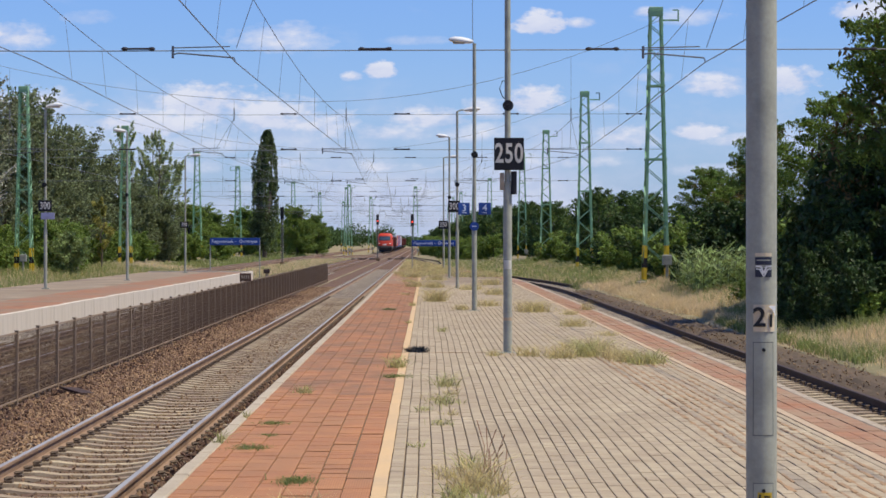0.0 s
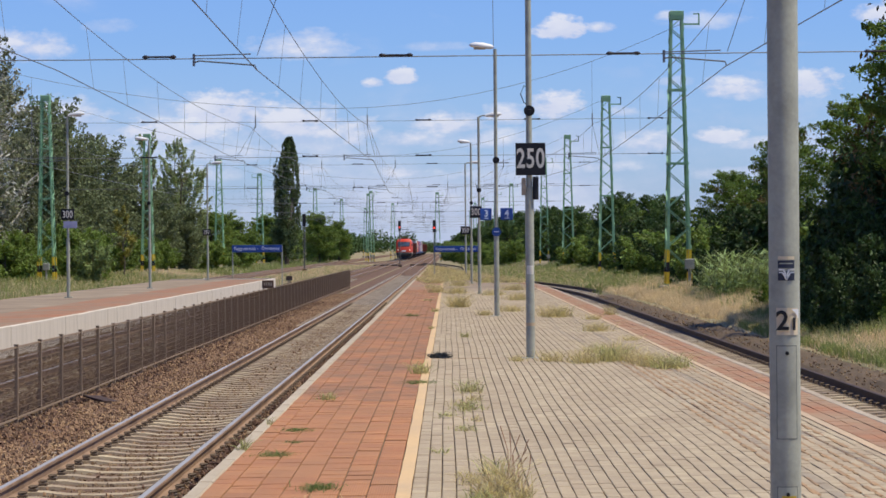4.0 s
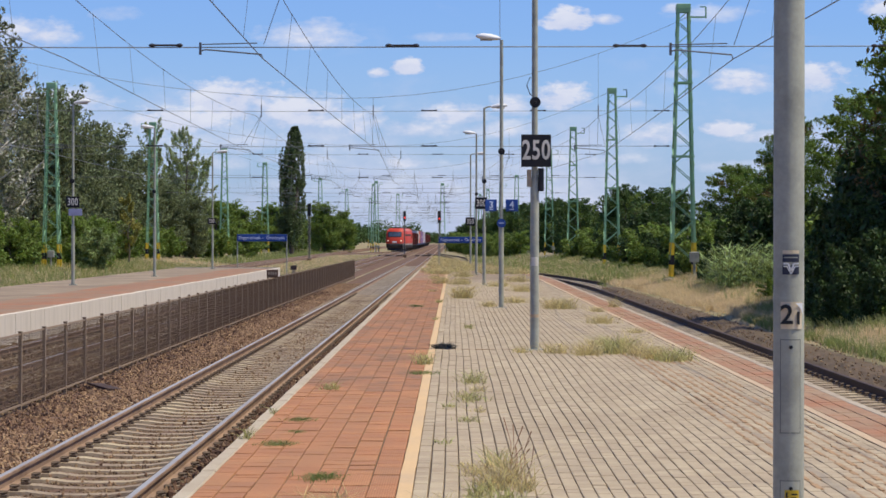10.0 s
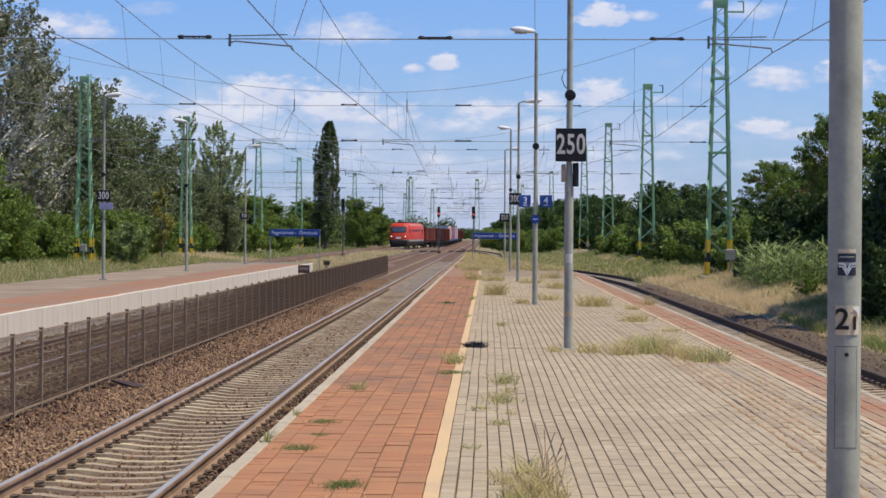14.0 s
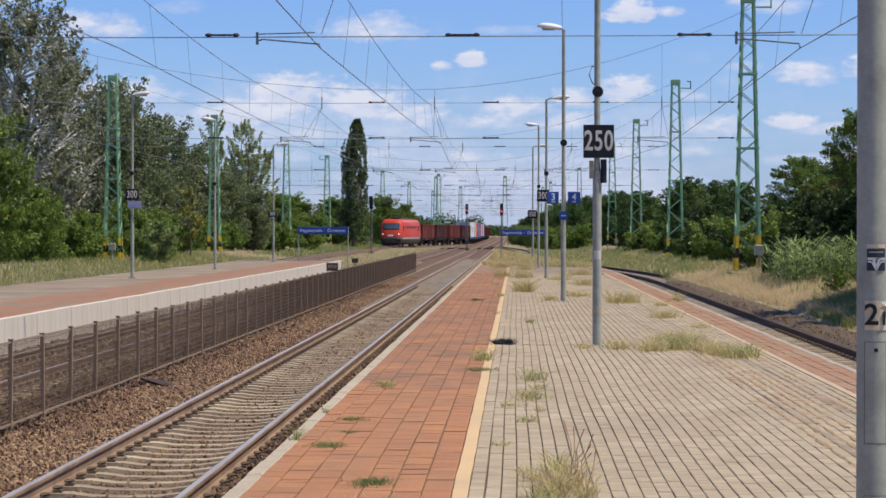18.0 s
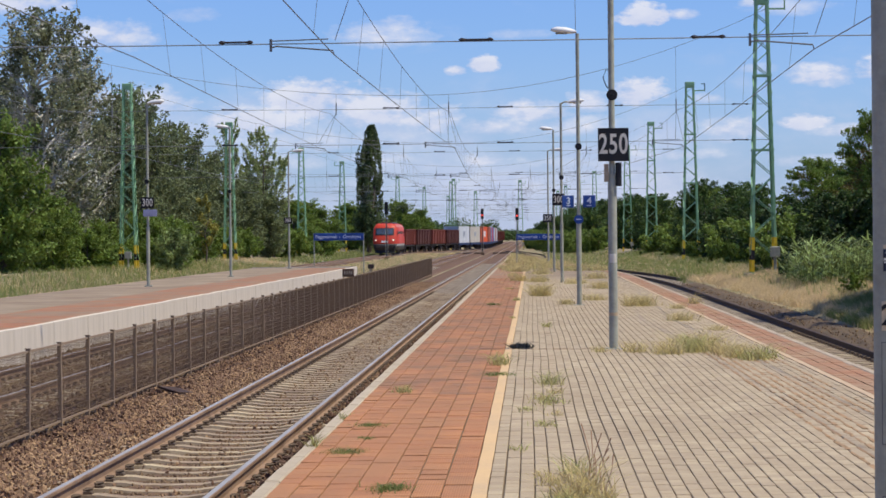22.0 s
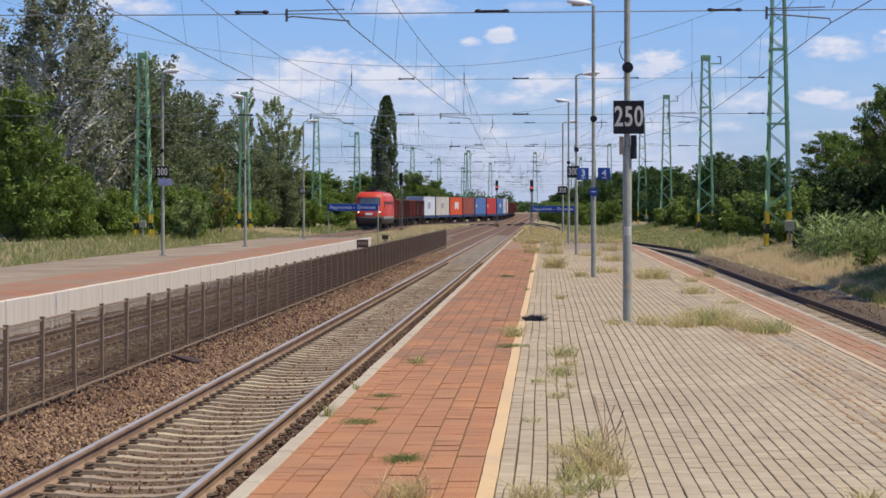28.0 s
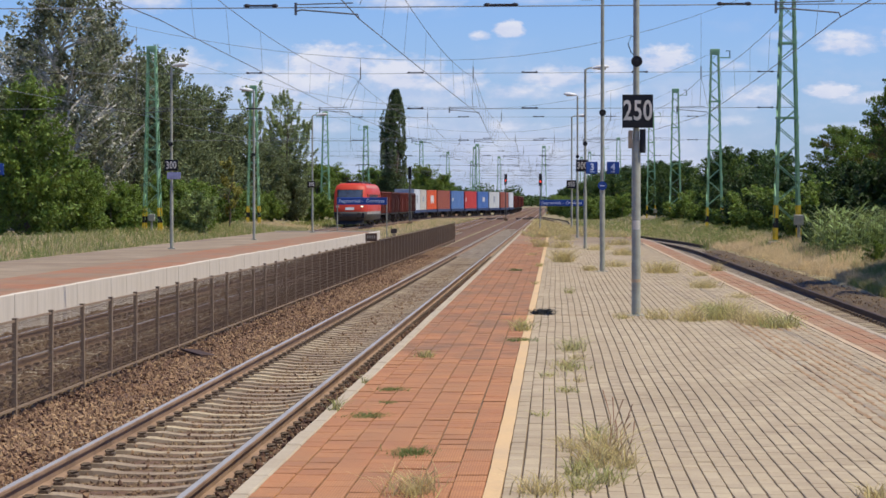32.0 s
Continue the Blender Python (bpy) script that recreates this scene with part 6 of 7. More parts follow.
# tall reddish stalks in the nearest tuft and a dark clump of cut weeds
g = Geo()
for k in range(9):
    a, b = R.uniform(-0.07, 0.07), R.uniform(-0.15, 0.15)
    h = R.uniform(0.22, 0.5)
    g.tube([(a, b, 0), (a + R.uniform(-0.05, 0.05), b, h * 0.6), (a + R.uniform(-0.06, 0.06), b, h)], [0.003, 0.0025, 0.004], 4)
tagged(part("dry_weed", g, mat("reddish_stalk", (0.38, 0.21, 0.12), 0.8), m=pose(0.46, 17.3, 0)), "thin reddish dry weed stalks in the paving", "weed")
M_WITHERED = leafmat("withered_leaf", (0.035, 0.035, 0.03), (0.08, 0.085, 0.075), 0.5, through=0.1)
tagged(part("dark_clump", quads_mesh("dark_clump", blades(np.random.default_rng(77), 420, lambda r: (r.normal(0, 0.045) + (0.06 if r.random() < 0.7 else -0.08), r.normal(0, 0.14), -0.01), 0.03, 0.12, 0.014, 0.9), M_WITHERED), None, m=pose(-0.19, 38.4, 0)), "dark clump of withered weeds on the paving", "weed")
g, ring = Geo(), []
for k in range(14):
    a = 2 * pi * k / 14
    ring.append((cos(a) * R.uniform(0.05, 0.085), sin(a) * R.uniform(0.2, 0.32)))
g.add([(x, y, -0.01) for x, y in ring] + [(x * 0.9, y * 0.9, 0.012) for x, y in ring], [(k, (k + 1) % 14, 14 + (k + 1) % 14, 14 + k) for k in range(14)] + [tuple(range(14, 28))])
tagged(part("debris", g, M_BLACK, m=pose(-0.11, 38.2, 0)), "flat black patch of debris on the paving", "debris")


# ---- the goods train ----
M_TRAINRED = mat("train_red_paint", (0.50, 0.046, 0.02), 0.5, vary=0.08, grain=10, stain=0.6, second=(0.47, 0.05, 0.03), bump=0.02, gloss=0.3)
M_TRAINGREY = mat("train_grey_skirt", (0.05, 0.047, 0.045), 0.6, vary=0.15, grain=12, stain=1, second=(0.10, 0.09, 0.08))
M_SOLEBAR = mat("train_grey_sole_bar", (0.34, 0.32, 0.29), 0.7, vary=0.2, grain=12, stain=1, second=(0.2, 0.18, 0.16))
M_COVE = mat("train_pale_roof_edge", (0.52, 0.20, 0.15), 0.6, vary=0.1, grain=10, stain=1, second=(0.45, 0.16, 0.12))
M_UNDER = mat("underframe_dirt", (0.055, 0.045, 0.038), 0.85, vary=0.2, grain=12)
M_GLASS = mat("windscreen_glass", (0.12, 0.14, 0.16), 0.06, 0.4, vary=0.02, bump=0, gloss=0.9)
M_WAGON = mat("oxide_red_wagon", (0.19, 0.042, 0.026), 0.75, vary=0.2, grain=8, stain=0.7, second=(0.13, 0.04, 0.028), stretch=(1, 1, 0.4))
M_WAGONDARK = mat("dark_oxide_wagon", (0.095, 0.028, 0.022), 0.8, vary=0.2, grain=8, stain=0.7, second=(0.075, 0.028, 0.022), stretch=(1, 1, 0.4))
M_HEADGLOW = bpy.data.materials.new("headlight")
M_HEADGLOW.use_nodes = True
_b = M_HEADGLOW.node_tree.nodes["Principled BSDF"]
_b.inputs["Base Color"].default_value, _b.inputs["Emission Color"].default_value, _b.inputs["Emission Strength"].default_value = (0.9, 0.85, 0.7, 1), (1.0, 0.80, 0.45, 1), 1.6


def wheelset_geo():
    g = Geo()
    g.smooth = True
    for s in (-1, 1):
        g.tube([(s * 0.70, 0, 0), (s * 0.725, 0, 0), (s * 0.735, 0, 0), (s * 0.83, 0, 0)], [0.50, 0.50, 0.465, 0.46], 20)
    g.tube([(-0.72, 0, 0), (0.72, 0, 0)], 0.09, 8)
    return g


WHEEL_MESH = wheelset_geo().mesh("wheelset", M_UNDER)


def bogie_geo(base):
    g = Geo()
    for s in (-1, 1):
        g.box(s * 0.98 - 0.07, s * 0.98 + 0.07, -base / 2 - 0.45, base / 2 + 0.45, 0.55, 0.80)
        g.box(s * 0.98 - 0.06, s * 0.98 + 0.06, -0.35, 0.35, 0.30, 0.58)
        for a in (-1, 1):
            g.box(s * 1.0 - 0.12, s * 1.0 + 0.12, a * base / 2 - 0.18, a * base / 2 + 0.18, 0.34, 0.62)
    g.box(-0.95, 0.95, -0.25, 0.25, 0.5, 0.8)
    return g


BOGIE_MESH = bogie_geo(1.8).mesh("bogie", M_UNDER)
LOCO_BOGIE_MESH = bogie_geo(2.9).mesh("bogie", M_UNDER)


def add_bogies(t, ys, base, mesh):
    for y in ys:
        part("bogie", mesh, None, t, m=pose(0, y, 0))
        for a in (-1, 1):
            part("wheelset", WHEEL_MESH, None, t, m=pose(0, y + a * base / 2, 0.46))


def buffers(t, ends, z=1.05):
    for y, s in ends:
        for x in (-0.875, 0.875):
            g = Geo()
            g.smooth = True
            g.tube([(x, y, z), (x, y + s * 0.35, z), (x, y + s * 0.37, z), (x, y + s * 0.55, z), (x, y + s * 0.57, z), (x, y + s * 0.61, z)], [0.12, 0.12, 0.08, 0.08, 0.24, 0.22], 14)
            part("buffer", g, M_UNDER, t)


def lerp_table(tab, v):
    for (a, p), (b, q) in zip(tab, tab[1:]):
        if v <= b:
            return p + (q - p) * max(0.0, (v - a) / (b - a))
    return tab[-1][1]


NOSE = [(0.3, 0.30), (1.0, 0.10), (1.35, 0.0), (1.95, 0.10), (2.1, 0.17), (3.1, 0.56), (3.5, 0.74), (3.75, 0.95), (3.92, 1.4)]
WIDE = [(0.3, 1.30), (0.9, 1.43), (1.2, 1.46), (2.4, 1.46), (3.1, 1.43), (3.5, 1.36), (3.75, 1.2), (3.92, 0.95)]


def loco():
    t = thing("locomotive", "red electric locomotive with rounded front and lit headlights", "locomotive")
    L = 19.2
    zs = [0.62, 0.95, 1.25, 1.26, 1.6, 2.0, 2.4, 2.8, 3.1, 3.35, 3.55, 3.75, 3.92]

    def front(x, z):
        w = lerp_table(WIDE, z)
        return -L / 2 + lerp_table(NOSE, z) + 0.34 * abs(x / w) ** 4

    us = [-1, -0.97, -0.88, -0.7, -0.4, 0, 0.4, 0.7, 0.88, 0.97, 1]

    def shell(levels):
        g = Geo()
        g.smooth = True
        v, n = [], len(us) * 2
        for z in levels:
            w = lerp_table(WIDE, z)
            v += [(u * w, front(u * w, z), z) for u in us] + [(u * w, -front(u * w, z), z) for u in us[::-1]]
        f = [(j * n + k, j * n + (k + 1) % n, (j + 1) * n + (k + 1) % n, (j + 1) * n + k) for j in range(len(levels) - 1) for k in range(n)]
        return g.add(v, f + [tuple(range(n))[::-1], tuple(range((len(levels) - 1) * n, len(levels) * n))])

    part("skirt", shell([0.55, 0.95, 1.34]), M_TRAINGREY, t, "near-black lower skirt")
    part("body", shell([1.34, 1.35, 1.6, 2.0, 2.4, 2.8, 3.1, 3.35, 3.55, 3.75, 3.92]), M_TRAINRED, t, "red painted body")

    def patch(x0, x1, z0, z1, off, nx=10, nz=4):
        g = Geo()
        g.smooth = True
        v = [(x0 + (x1 - x0) * i / nx, front(x0 + (x1 - x0) * i / nx, z0 + (z1 - z0) * j / nz) - off, z0 + (z1 - z0) * j / nz) for j in range(nz + 1) for i in range(nx + 1)]
        n = nx + 1
        return g.add(v, [(j * n + i, j * n + i + 1, (j + 1) * n + i + 1, (j + 1) * n + i) for j in range(nz) for i in range(nx)])

    part("windscreen_surround", patch(-1.16, 1.16, 2.42, 3.34, 0.015), M_BLACK, t)
    ws = part("windscreen", patch(-1.04, 1.04, 2.56, 3.26, 0.03), M_GLASS, t, "dark reflecting sloping windscreen")
    part("wiper", Geo().bar((-0.5, front(-0.5, 2.58) - 0.05, 2.58), (-0.15, front(-0.15, 3.1) - 0.05, 3.1), 0.03), M_BLACK, ws)
    part("logo_shape", patch(-0.40, 0.40, 1.50, 1.74, 0.012, 6, 2), M_WHITE, t, "plain white emblem shape")
    for s in (-1, 1):
        hl = part("headlight", patch(s * 1.12 - 0.13, s * 1.12 + 0.13, 1.74, 1.90, 0.02, 4, 2), M_WHITE, t, "lit headlight")
        g = Geo().tube([(s * 1.10, front(s * 1.1, 1.82) - 0.10, 1.82), (s * 1.10, front(s * 1.1, 1.82) + 0.1, 1.82)], 0.055, 12)
        part("bulb", g, M_HEADGLOW, hl)
        part("side_stripe", Geo().box(s * 1.466 - 0.012, s * 1.466 + 0.012, -L / 2 + 1.6, L / 2 - 1.6, 1.10, 1.34), M_SOLEBAR, t, "pale grey sole bar")
        part("roof_cove", Geo().add([(s * 1.365, -L / 2 + 2.6, 3.5), (s * 1.365, L / 2 - 2.6, 3.5), (s * 1.215, L / 2 - 2.8, 3.77), (s * 1.215, -L / 2 + 2.8, 3.77)], [(0, 1, 2, 3)]), M_COVE, t, "pale roof edge")
        for k in range(6):
            part("vent_grille", Geo().box(s * 1.462 - 0.012, s * 1.462 + 0.012, -5.2 + k * 1.8, -3.9 + k * 1.8, 2.62, 2.92), M_TRAINGREY, t, "dark ventilation grille")
        for y in (-7.25, 7.25):
            part("cab_window", Geo().box(s * 1.455 - 0.02, s * 1.455 + 0.02, y - 0.35, y + 0.35, 2.3, 2.95), M_GLASS, t, "dark cab side window")
            part("cab_door", Geo().box(s * 1.462 - 0.012, s * 1.462 + 0.012, y + (0.55 if y < 0 else -1.1), y + (1.1 if y < 0 else -0.55), 1.3, 2.95), M_TRAINRED, t)
    part("buffer_beam", Geo().slab(-1.3, 1.3, -L / 2 + 0.18, -L / 2 + 0.6, 0.75, 1.3, 0.05), M_BLACK, t, "black buffer beam")
    part("plough", Geo().add([(-1.25, -L / 2 + 0.15, 0.2), (1.25, -L / 2 + 0.15, 0.2), (1.25, -L / 2 + 0.45, 0.75), (-1.25, -L / 2 + 0.45, 0.75), (-1.25, -L / 2 + 0.5, 0.2), (1.25, -L / 2 + 0.5, 0.2)],
                               [(0, 1, 2, 3), (1, 5, 2), (0, 3, 4), (4, 5, 1, 0), (3, 2, 5, 4)]), M_BLACK, t, "black rail guard")
    buffers(t, [(-L / 2 + 0.25, -1), (L / 2 - 0.25, 1)])
    part("equipment_box", Geo().slab(-1.2, 1.2, -2.6, 2.6, 0.35, 1.0, 0.08), M_UNDER, t)
    g = Geo()
    for k in range(5):
        g.slab(-0.75, 0.75, -4.6 + 2.2 * k, -3.1 + 2.2 * k, 3.85, 4.12, 0.06)
    part("roof_equipment", g, M_TRAINGREY, t, "grey boxes and insulators on the roof")
    for y, up in ((-6.2, 0.35), (6.2, 1.75)):
        g = Geo()
        g.bar((-0.5, y - 0.6, 4.05), (0.5, y - 0.6, 4.05), 0.08).bar((-0.5, y + 0.6, 4.05), (0.5, y + 0.6, 4.05), 0.08)
        g.bar((0, y + 0.5, 4.1), (0, y - 0.9, 4.1 + up * 0.5), 0.07)
        g.bar((-0.3, y - 0.9, 4.1 + up * 0.5), (-0.5, y + 0.3, 4.05 + up), 0.04).bar((0.3, y - 0.9, 4.1 + up * 0.5), (0.5, y + 0.3, 4.05 + up), 0.04)
        g.tube([(-0.85, y + 0.3, 3.95 + up), (-0.6, y + 0.3, 4.08 + up), (0.6, y + 0.3, 4.08 + up), (0.85, y + 0.3, 3.95 + up)], 0.035, 6)
        part("pantograph", g, M_BLACK, t, "dark pantograph on the roof")
    add_bogies(t, (-4.95, 4.95), 2.9, LOCO_BOGIE_MESH)
    return t


def open_wagon(material, label):
    t = thing("open_wagon", label, "goods wagon", group="open wagons")
    L = 12.8
    g = Geo()
    g.box(-1.36, -1.31, -L / 2, L / 2, 1.2, 3.15).box(1.31, 1.36, -L / 2, L / 2, 1.2, 3.15)
    g.box(-1.36, 1.36, -L / 2 - 0.05, -L / 2, 1.2, 3.15).box(-1.36, 1.36, L / 2, L / 2 + 0.05, 1.2, 3.15)
    g.box(-1.3, 1.3, -L / 2, L / 2, 1.15, 1.22)
    part("box", g, material, t)
    part("top_rim", Geo().box(-1.43, -1.30, -L / 2 - 0.08, L / 2 + 0.08, 3.12, 3.24).box(1.30, 1.43, -L / 2 - 0.08, L / 2 + 0.08, 3.12, 3.24)
         .box(-1.3, 1.3, -L / 2 - 0.08, -L / 2 + 0.04, 3.12, 3.24).box(-1.3, 1.3, L / 2 - 0.04, L / 2 + 0.08, 3.12, 3.24), material, t)
    rib = Geo().box(-0.06, 0.06, -0.06, 0.06, 1.1, 3.12).mesh("rib", material)
    door = Geo().slab(-0.03, 0.03, -0.62, 0.62, 1.3, 2.6, 0.02).mesh("side_door", material)
    for s in (-1, 1):
        for k in range(9):
            part("rib", rib, None, t, m=pose(s * 1.41, -L / 2 + 0.1 + (L - 0.2) * k / 8, 0))
        for k in (1, 6):
            part("side_door", door, None, t, m=pose(s * 1.385, -L / 2 + 0.1 + (L - 0.2) * (k + 0.5) / 8, 0))
    for e in (-1, 1):
        for x in (-0.6, 0.0, 0.6):
            part("rib", rib, None, t, m=pose(x, e * (L / 2 + 0.1), 0))
    part("underframe", Geo().box(-1.25, 1.25, -L / 2 - 0.1, L / 2 + 0.1, 0.92, 1.15).box(-0.25, 0.25, -4.2, 4.2, 0.6, 0.95), M_UNDER, t)
    buffers(t, [(-L / 2 - 0.05, -1), (L / 2 + 0.05, 1)])
    add_bogies(t, (-4.5, 4.5), 1.8, BOGIE_MESH)
    return t


def flat_wagon():
    t = thing("container_wagon", "low flat container wagon with dark underframe", "goods wagon", group="container wagons")
    L = 12.6
    blue = mat("wagon_blue_sill", (0.03, 0.05, 0.12), 0.7, vary=0.15)
    part("sill", Geo().box(-1.3, -1.12, -L / 2, L / 2, 0.82, 1.14).box(1.12, 1.3, -L / 2, L / 2, 0.82, 1.14), blue, t, "dark blue side sill")
    part("underframe", Geo().box(-1.1, 1.1, -L / 2, L / 2, 0.95, 1.12).box(-0.2, 0.2, -L / 2, L / 2, 0.6, 0.95), M_UNDER, t)
    buffers(t, [(-L / 2, -1), (L / 2, 1)], 1.0)
    add_bogies(t, (-4.6, 4.6), 1.8, BOGIE_MESH)
    return t


def container(colour, label, mark=None):
    mt = mat("container_paint", colour, 0.6, vary=0.1, grain=6, stain=0.6, second=tuple(c * 0.72 for c in colour), stretch=(1, 1, 0.4))
    t = thing("shipping_container", label, "shipping container", group="containers on the train")
    L, W, H, z0 = 12.19, 2.44, 2.62, 1.16
    for s in (-1, 1):
        g, n = Geo(), 44
        v = []
        for k in range(n * 4 + 1):
            y = -L / 2 + 0.1 + (L - 0.2) * k / (n * 4)
            d = (0.0, 0.0, 0.035, 0.035)[k % 4]
            v += [(s * (W / 2 - 0.045 + d), y, z0 + 0.12), (s * (W / 2 - 0.045 + d), y, z0 + H - 0.1)]
        f = [(2 * k, 2 * k + 1, 2 * k + 3, 2 * k + 2) for k in range(n * 4)]
        part("side_wall", g.add(v, f if s < 0 else [q[::-1] for q in f]), mt, t)
    end = Geo()
    n, v = 20, []
    for k in range(n + 1):
        x = -W / 2 + 0.08 + (W - 0.16) * k / n
        d = 0.03 if k % 2 else 0.0
        v += [(x, -L / 2 + 0.02 + d, z0 + 0.1), (x, -L / 2 + 0.02 + d, z0 + H - 0.08)]
    part("end_wall", end.add(v, [(2 * k, 2 * k + 2, 2 * k + 3, 2 * k + 1) for k in range(n)]), mt, t)
    part("end_wall", Geo().box(-W / 2 + 0.05, W / 2 - 0.05, L / 2 - 0.06, L / 2 - 0.01, z0 + 0.1, z0 + H - 0.08), mt, t)
    part("roof", Geo().box(-W / 2 + 0.03, W / 2 - 0.03, -L / 2 + 0.03, L / 2 - 0.03, z0 + H - 0.07, z0 + H - 0.02), mt, t)
    part("floor", Geo().box(-W / 2 + 0.03, W / 2 - 0.03, -L / 2 + 0.03, L / 2 - 0.03, z0 + 0.02, z0 + 0.1), mt, t)
    fr = Geo()
    for sx in (-1, 1):
        for sy in (-1, 1):
            fr.box(sx * (W / 2 - 0.07) - 0.07, sx * (W / 2 - 0.07) + 0.07, sy * (L / 2 - 0.07) - 0.07, sy * (L / 2 - 0.07) + 0.07, z0, z0 + H)
        for z in (z0 + 0.06, z0 + H - 0.05):
            fr.box(sx * (W / 2 - 0.05) - 0.05, sx * (W / 2 - 0.05) + 0.05, -L / 2, L / 2, z - 0.05, z + 0.05)
    for sy in (-1, 1):
        for z in (z0 + 0.06, z0 + H - 0.05):
            fr.box(-W / 2, W / 2, sy * (L / 2 - 0.05) - 0.05, sy * (L / 2 - 0.05) + 0.05, z - 0.05, z + 0.05)
    part("corner_frame", fr, mt, t)
    if mark:
        w, h, y, mk = mark
        for k in range(3):
            part("mark", Geo().box(W / 2 - 0.004, W / 2 + 0.006, y - w / 2 + w * k * 0.34, y - w / 2 + w * k * 0.34 + w * 0.28, z0 + 1.35 - h / 2 * (1 if k != 1 else 0.6), z0 + 1.35 + h / 2), mk, t, "plain pale marking")
    return t


M_MARK = mat("container_marking", (0.72, 0.70, 0.66), 0.6, vary=0.08)
M_MARKGREY = mat("container_marking_grey", (0.30, 0.33, 0.38), 0.6, vary=0.08)
TRAIN = []          # thing, distance of its middle behind the front, half the distance between its bogies
engine = loco()
TRAIN.append((engine, 9.6, 4.95))
at = 19.9
red_wagon = open_wagon(M_WAGON, "rusty red open goods wagon with ribbed steel sides")
dark_wagon = open_wagon(M_WAGONDARK, "dark brown-red open goods wagon with ribbed sides")
first = {id(red_wagon): True, id(dark_wagon): True}


def couple(src, pitch):
    global at
    if first.pop(id(src), False):
        o = src
    else:
        o = copy_thing(src, pose(0, 0, 0))
    TRAIN.append((o, at + pitch / 2, 4.5))
    at += pitch
    return o


for src in (red_wagon, dark_wagon, red_wagon, dark_wagon):
    couple(src, 14.5)
wag = flat_wagon()
first[id(wag)] = True
LOADS = [((0.62, 0.64, 0.66), "white corrugated shipping container with a grey mark", (2.6, 1.0, 0.0, M_MARKGREY)), ((0.55, 0.50, 0.42), "beige corrugated shipping container with a grey mark", (2.6, 0.8, 0.0, M_MARKGREY)),
         ((0.66, 0.10, 0.03), "orange-red shipping container with white marking", (4.2, 1.1, 0.5, M_MARK)), ((0.30, 0.085, 0.055), "brown shipping container with ribbed sides", None),
         ((0.10, 0.19, 0.40), "blue shipping container with a small white mark", (0.9, 0.5, -4.6, M_MARK)), ((0.50, 0.05, 0.045), "red shipping container with a small white mark", (0.7, 0.6, -4.9, M_MARK)),
         ((0.075, 0.16, 0.40), "dark blue shipping container with a white mark", (2.6, 0.7, 0.8, M_MARK)), ((0.58, 0.59, 0.57), "white shipping container with a grey mark", (2.2, 1.2, 0.0, M_MARKGREY)),
         ((0.30, 0.085, 0.055), "brown shipping container far back on the train", None), ((0.60, 0.62, 0.66), "pale shipping container far back on the train", None)]
for colour, label, mark in LOADS:
    couple(wag, 13.35)
    TRAIN.append((container(colour, label, mark), TRAIN[-1][1], 4.5))
for k in range(8):
    couple((red_wagon, dark_wagon)[k % 3 == 2], 14.5)


# ---- paving stones ----
def paving(name, label, cols, y0, y1, near, length, gap, jag, piece_mat, joined_mat, seed, tilt=1.0, sway=0.012):
    """Rows of stones along the platform: the near stretch stone by stone, the rest joined."""
    rr = random.Random(seed)
    t = thing(name, label, "paving", kind="structure")
    rest = Geo()
    made = {}
    for c, (xa, xb) in enumerate(cols):
        y = y0 - rr.random() * length
        while y < y1:
            ln = length * rr.choice((1, 1, 0.75, 0.5)) if jag else length
            z = rr.uniform(-0.004, 0.003)
            dx = sway * noise.noise((y * 0.2, xa * 0.7, 1.7)) if abs(c - (len(cols) - 1) / 2) < len(cols) / 2 - 1 else 0.0
            if near[0] <= y < near[1]:
                key = (round(xb - xa, 3), ln)
                if key not in made:
                    made[key] = Geo().slab(0.0, xb - xa, gap / 2, ln - gap / 2, -0.06, 0.0, 0.004).mesh("paving_stone", piece_mat)
                part("paving_stone", made[key], None, t, m=pose(xa + dx, y, z, rr.uniform(-0.9, 0.9) * tilt, rr.uniform(-0.9, 0.9) * tilt, 0))
            else:
                rest.slab(xa + dx, xb + dx, y + gap / 2, y + ln - gap / 2, -0.06, z, 0.004)
            y += ln
    tagged(part("paving_stone", rest, joined_mat, t), kind="stuff")
    return t


def columns(x0, x1, widths, gap):
    out, x, i = [], x0, 0
    while x < x1 - 0.03:
        w = widths[min(i, len(widths) - 1)]
        out.append((x + gap / 2, min(x + w, x1) - gap / 2))
        x, i = x + w, i + 1
    return out


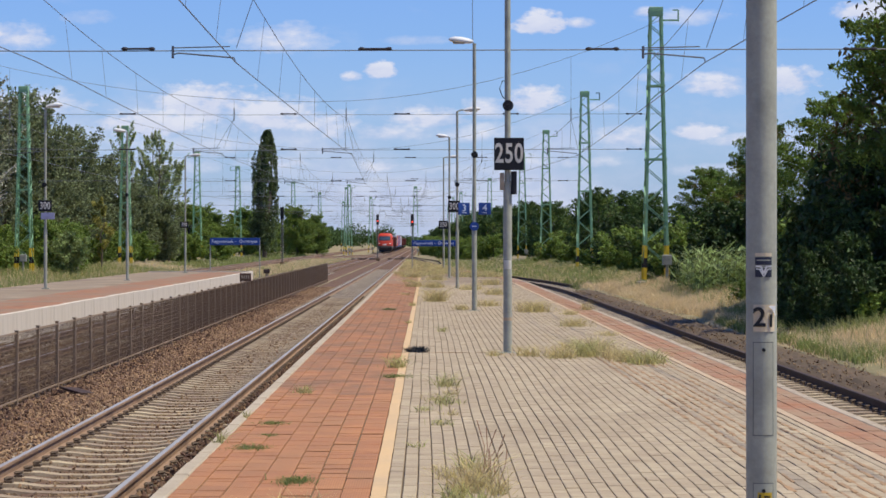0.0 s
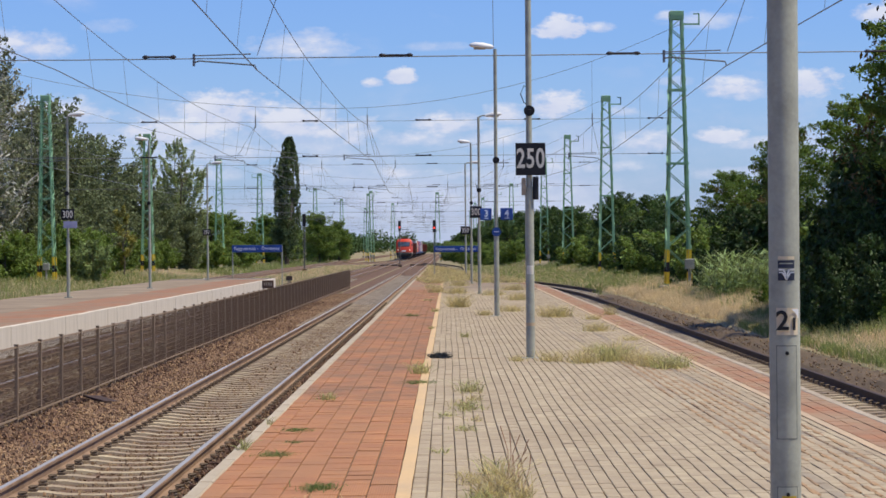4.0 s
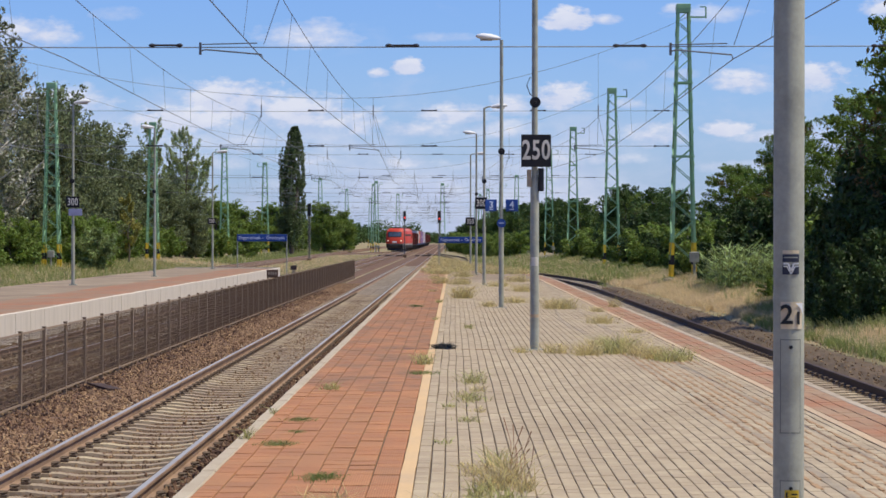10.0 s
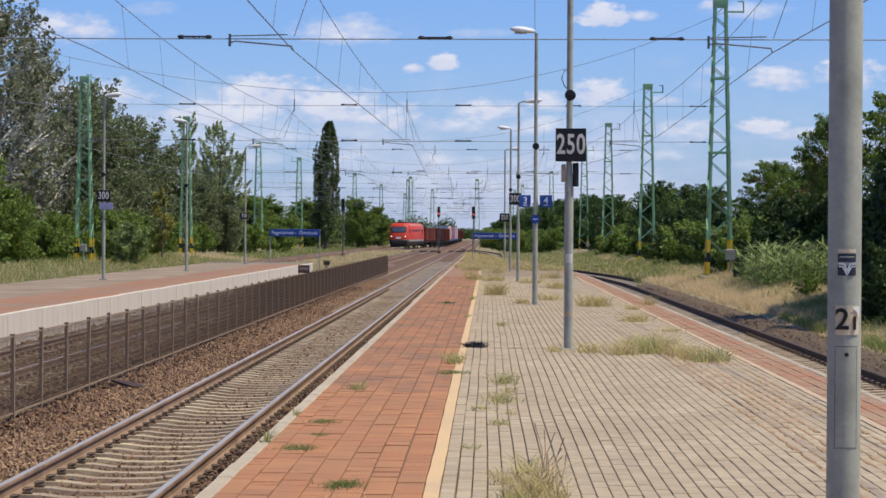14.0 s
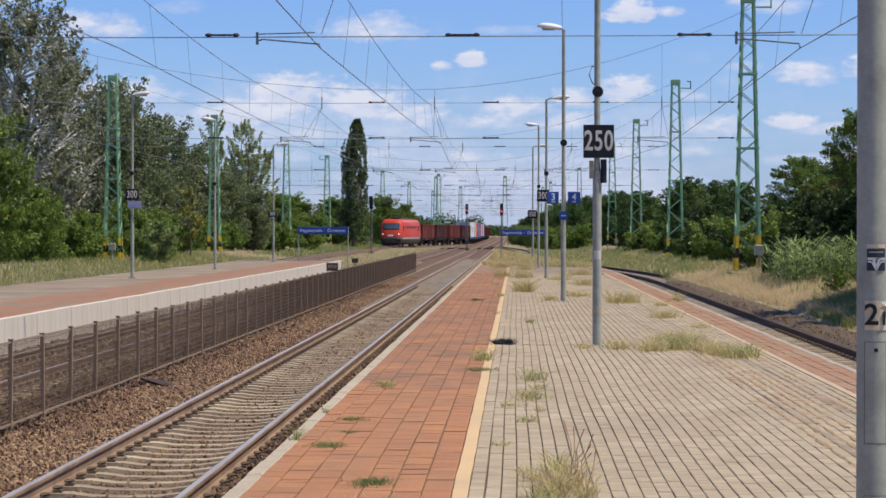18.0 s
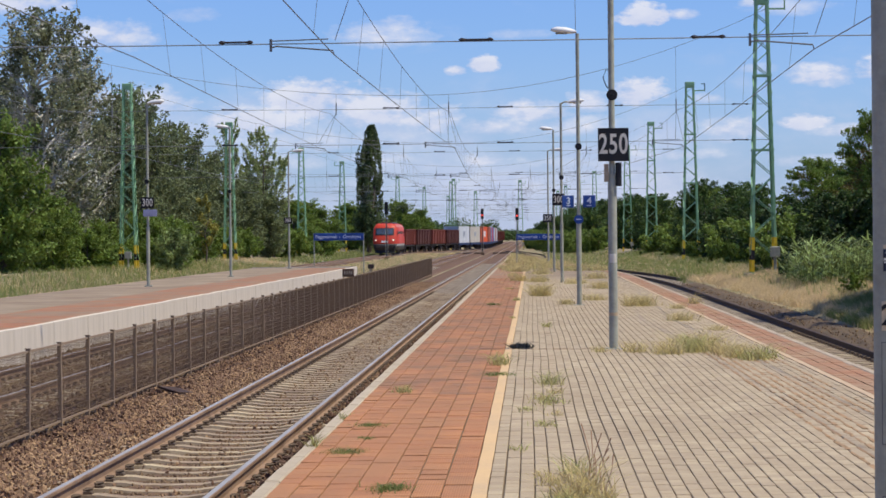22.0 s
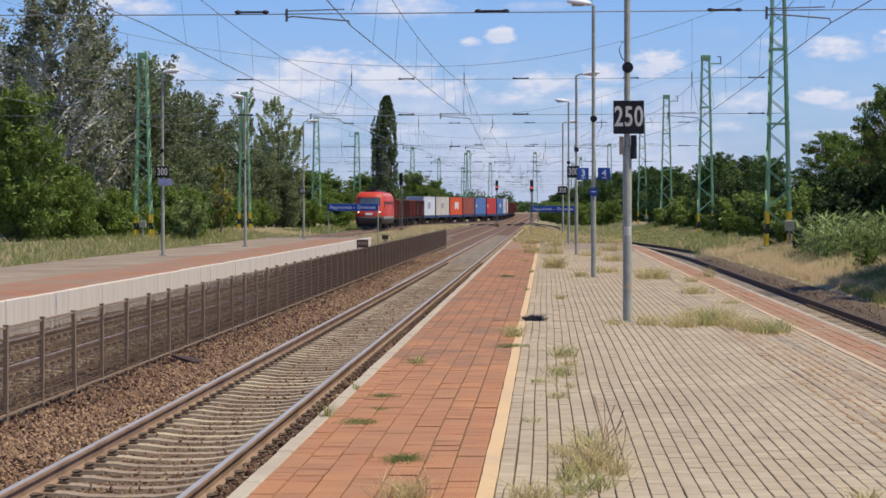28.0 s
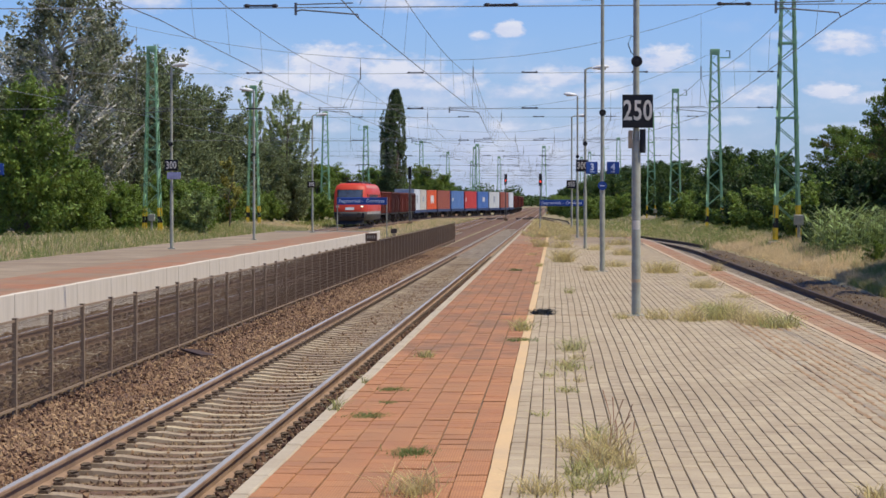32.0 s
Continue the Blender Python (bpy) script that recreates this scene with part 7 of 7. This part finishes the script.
paving("paving_red", "ribbed red paving stones along the main track", columns(P_L + 0.125, -0.415, [0.162, 0.211], 0.010), -10, 101, (14.6, 27.5), 0.34, 0.011, True, M_BRICK_PIECE, M_BRICK_JOINED, 5)
paving("paving_red_loop_near", "dark red paving stones along the loop track", columns(P_R - 0.655, P_R - 0.12, [0.178], 0.012), -10, 99, (14, 14), 0.34, 0.007, True, M_BRICKDARK, M_BRICKDARK, 8)
paving("paving_grey", "pale sandy paving stones with dark weedy joints", columns(-0.303, P_R - 0.765, [0.1083], 0.0085), -10, 97, (15.2, 16.8), 0.2, 0.003, False, M_PAVE_PIECE, M_PAVE_JOINED, 6, 0.4, 0.018)


# dry brown moss that fills and overgrows some of the joints, and one thin cross strip
def joint_moss():
    rr = random.Random(61)
    g = Geo()
    for x in (2.621, 2.73, 2.838, 2.946, 3.054, 3.163, 3.271, 3.379, 3.487):
        y = 14.6 + rr.random()
        while y < 38:
            ln = rr.uniform(0.08, 0.5)
            if noise.noise((x * 2, y * 0.35, 2.0)) > -0.25:
                w = rr.uniform(0.010, 0.028)
                a = x + rr.uniform(-0.006, 0.006)
                g.slab(a - w, a + w, y, y + ln, -0.016, rr.uniform(0.002, 0.006), 0.004)
            y += ln * rr.uniform(0.9, 1.5)
    # one thin brown strip straight across, level with the 250 pole
    g.slab(-1.2, 1.25, 38.05, 38.08, -0.016, 0.004, 0.004)
    tagged(part("joint_moss", g, mat("dry_moss", (0.37, 0.23, 0.12), 0.95, vary=0.35, grain=40, stain=2, per="world", second=(0.20, 0.14, 0.08), bump=0.6)), "dry brown moss along the paving joints and one thin cross strip", "moss", kind="stuff")


joint_moss()


# ---- motion ----
def front_at(t):
    """How far off the front of the train is, in metres along the line."""
    return 488.0 - 8.53 * t


def motions():
    for thing_, behind, half in TRAIN:
        rows = []
        for k in range(33):
            y = front_at(k) + behind
            a, b = Vector((cross_x(y - half), y - half, 0)), Vector((cross_x(y + half), y + half, 0))
            turn = math.degrees(math.atan2(a.x - b.x, b.y - a.y))
            m = (a + b) / 2
            rows.append((float(k), pose(m.x, m.y, RAIL_Z, 0, 0, turn)))
        walk(thing_, rows)
    # the wheels of the engine and the first wagons roll
    for thing_, behind, half in TRAIN[:5]:
        for o in thing_.children:
            if o.name.startswith("wheelset"):
                y = o.matrix_basis.translation.y
                walk(o, [(k / 15, pose(0, y, 0.46, math.degrees(8.53 * k / 15 / 0.46), 0, 0)) for k in range(481)])


motions()
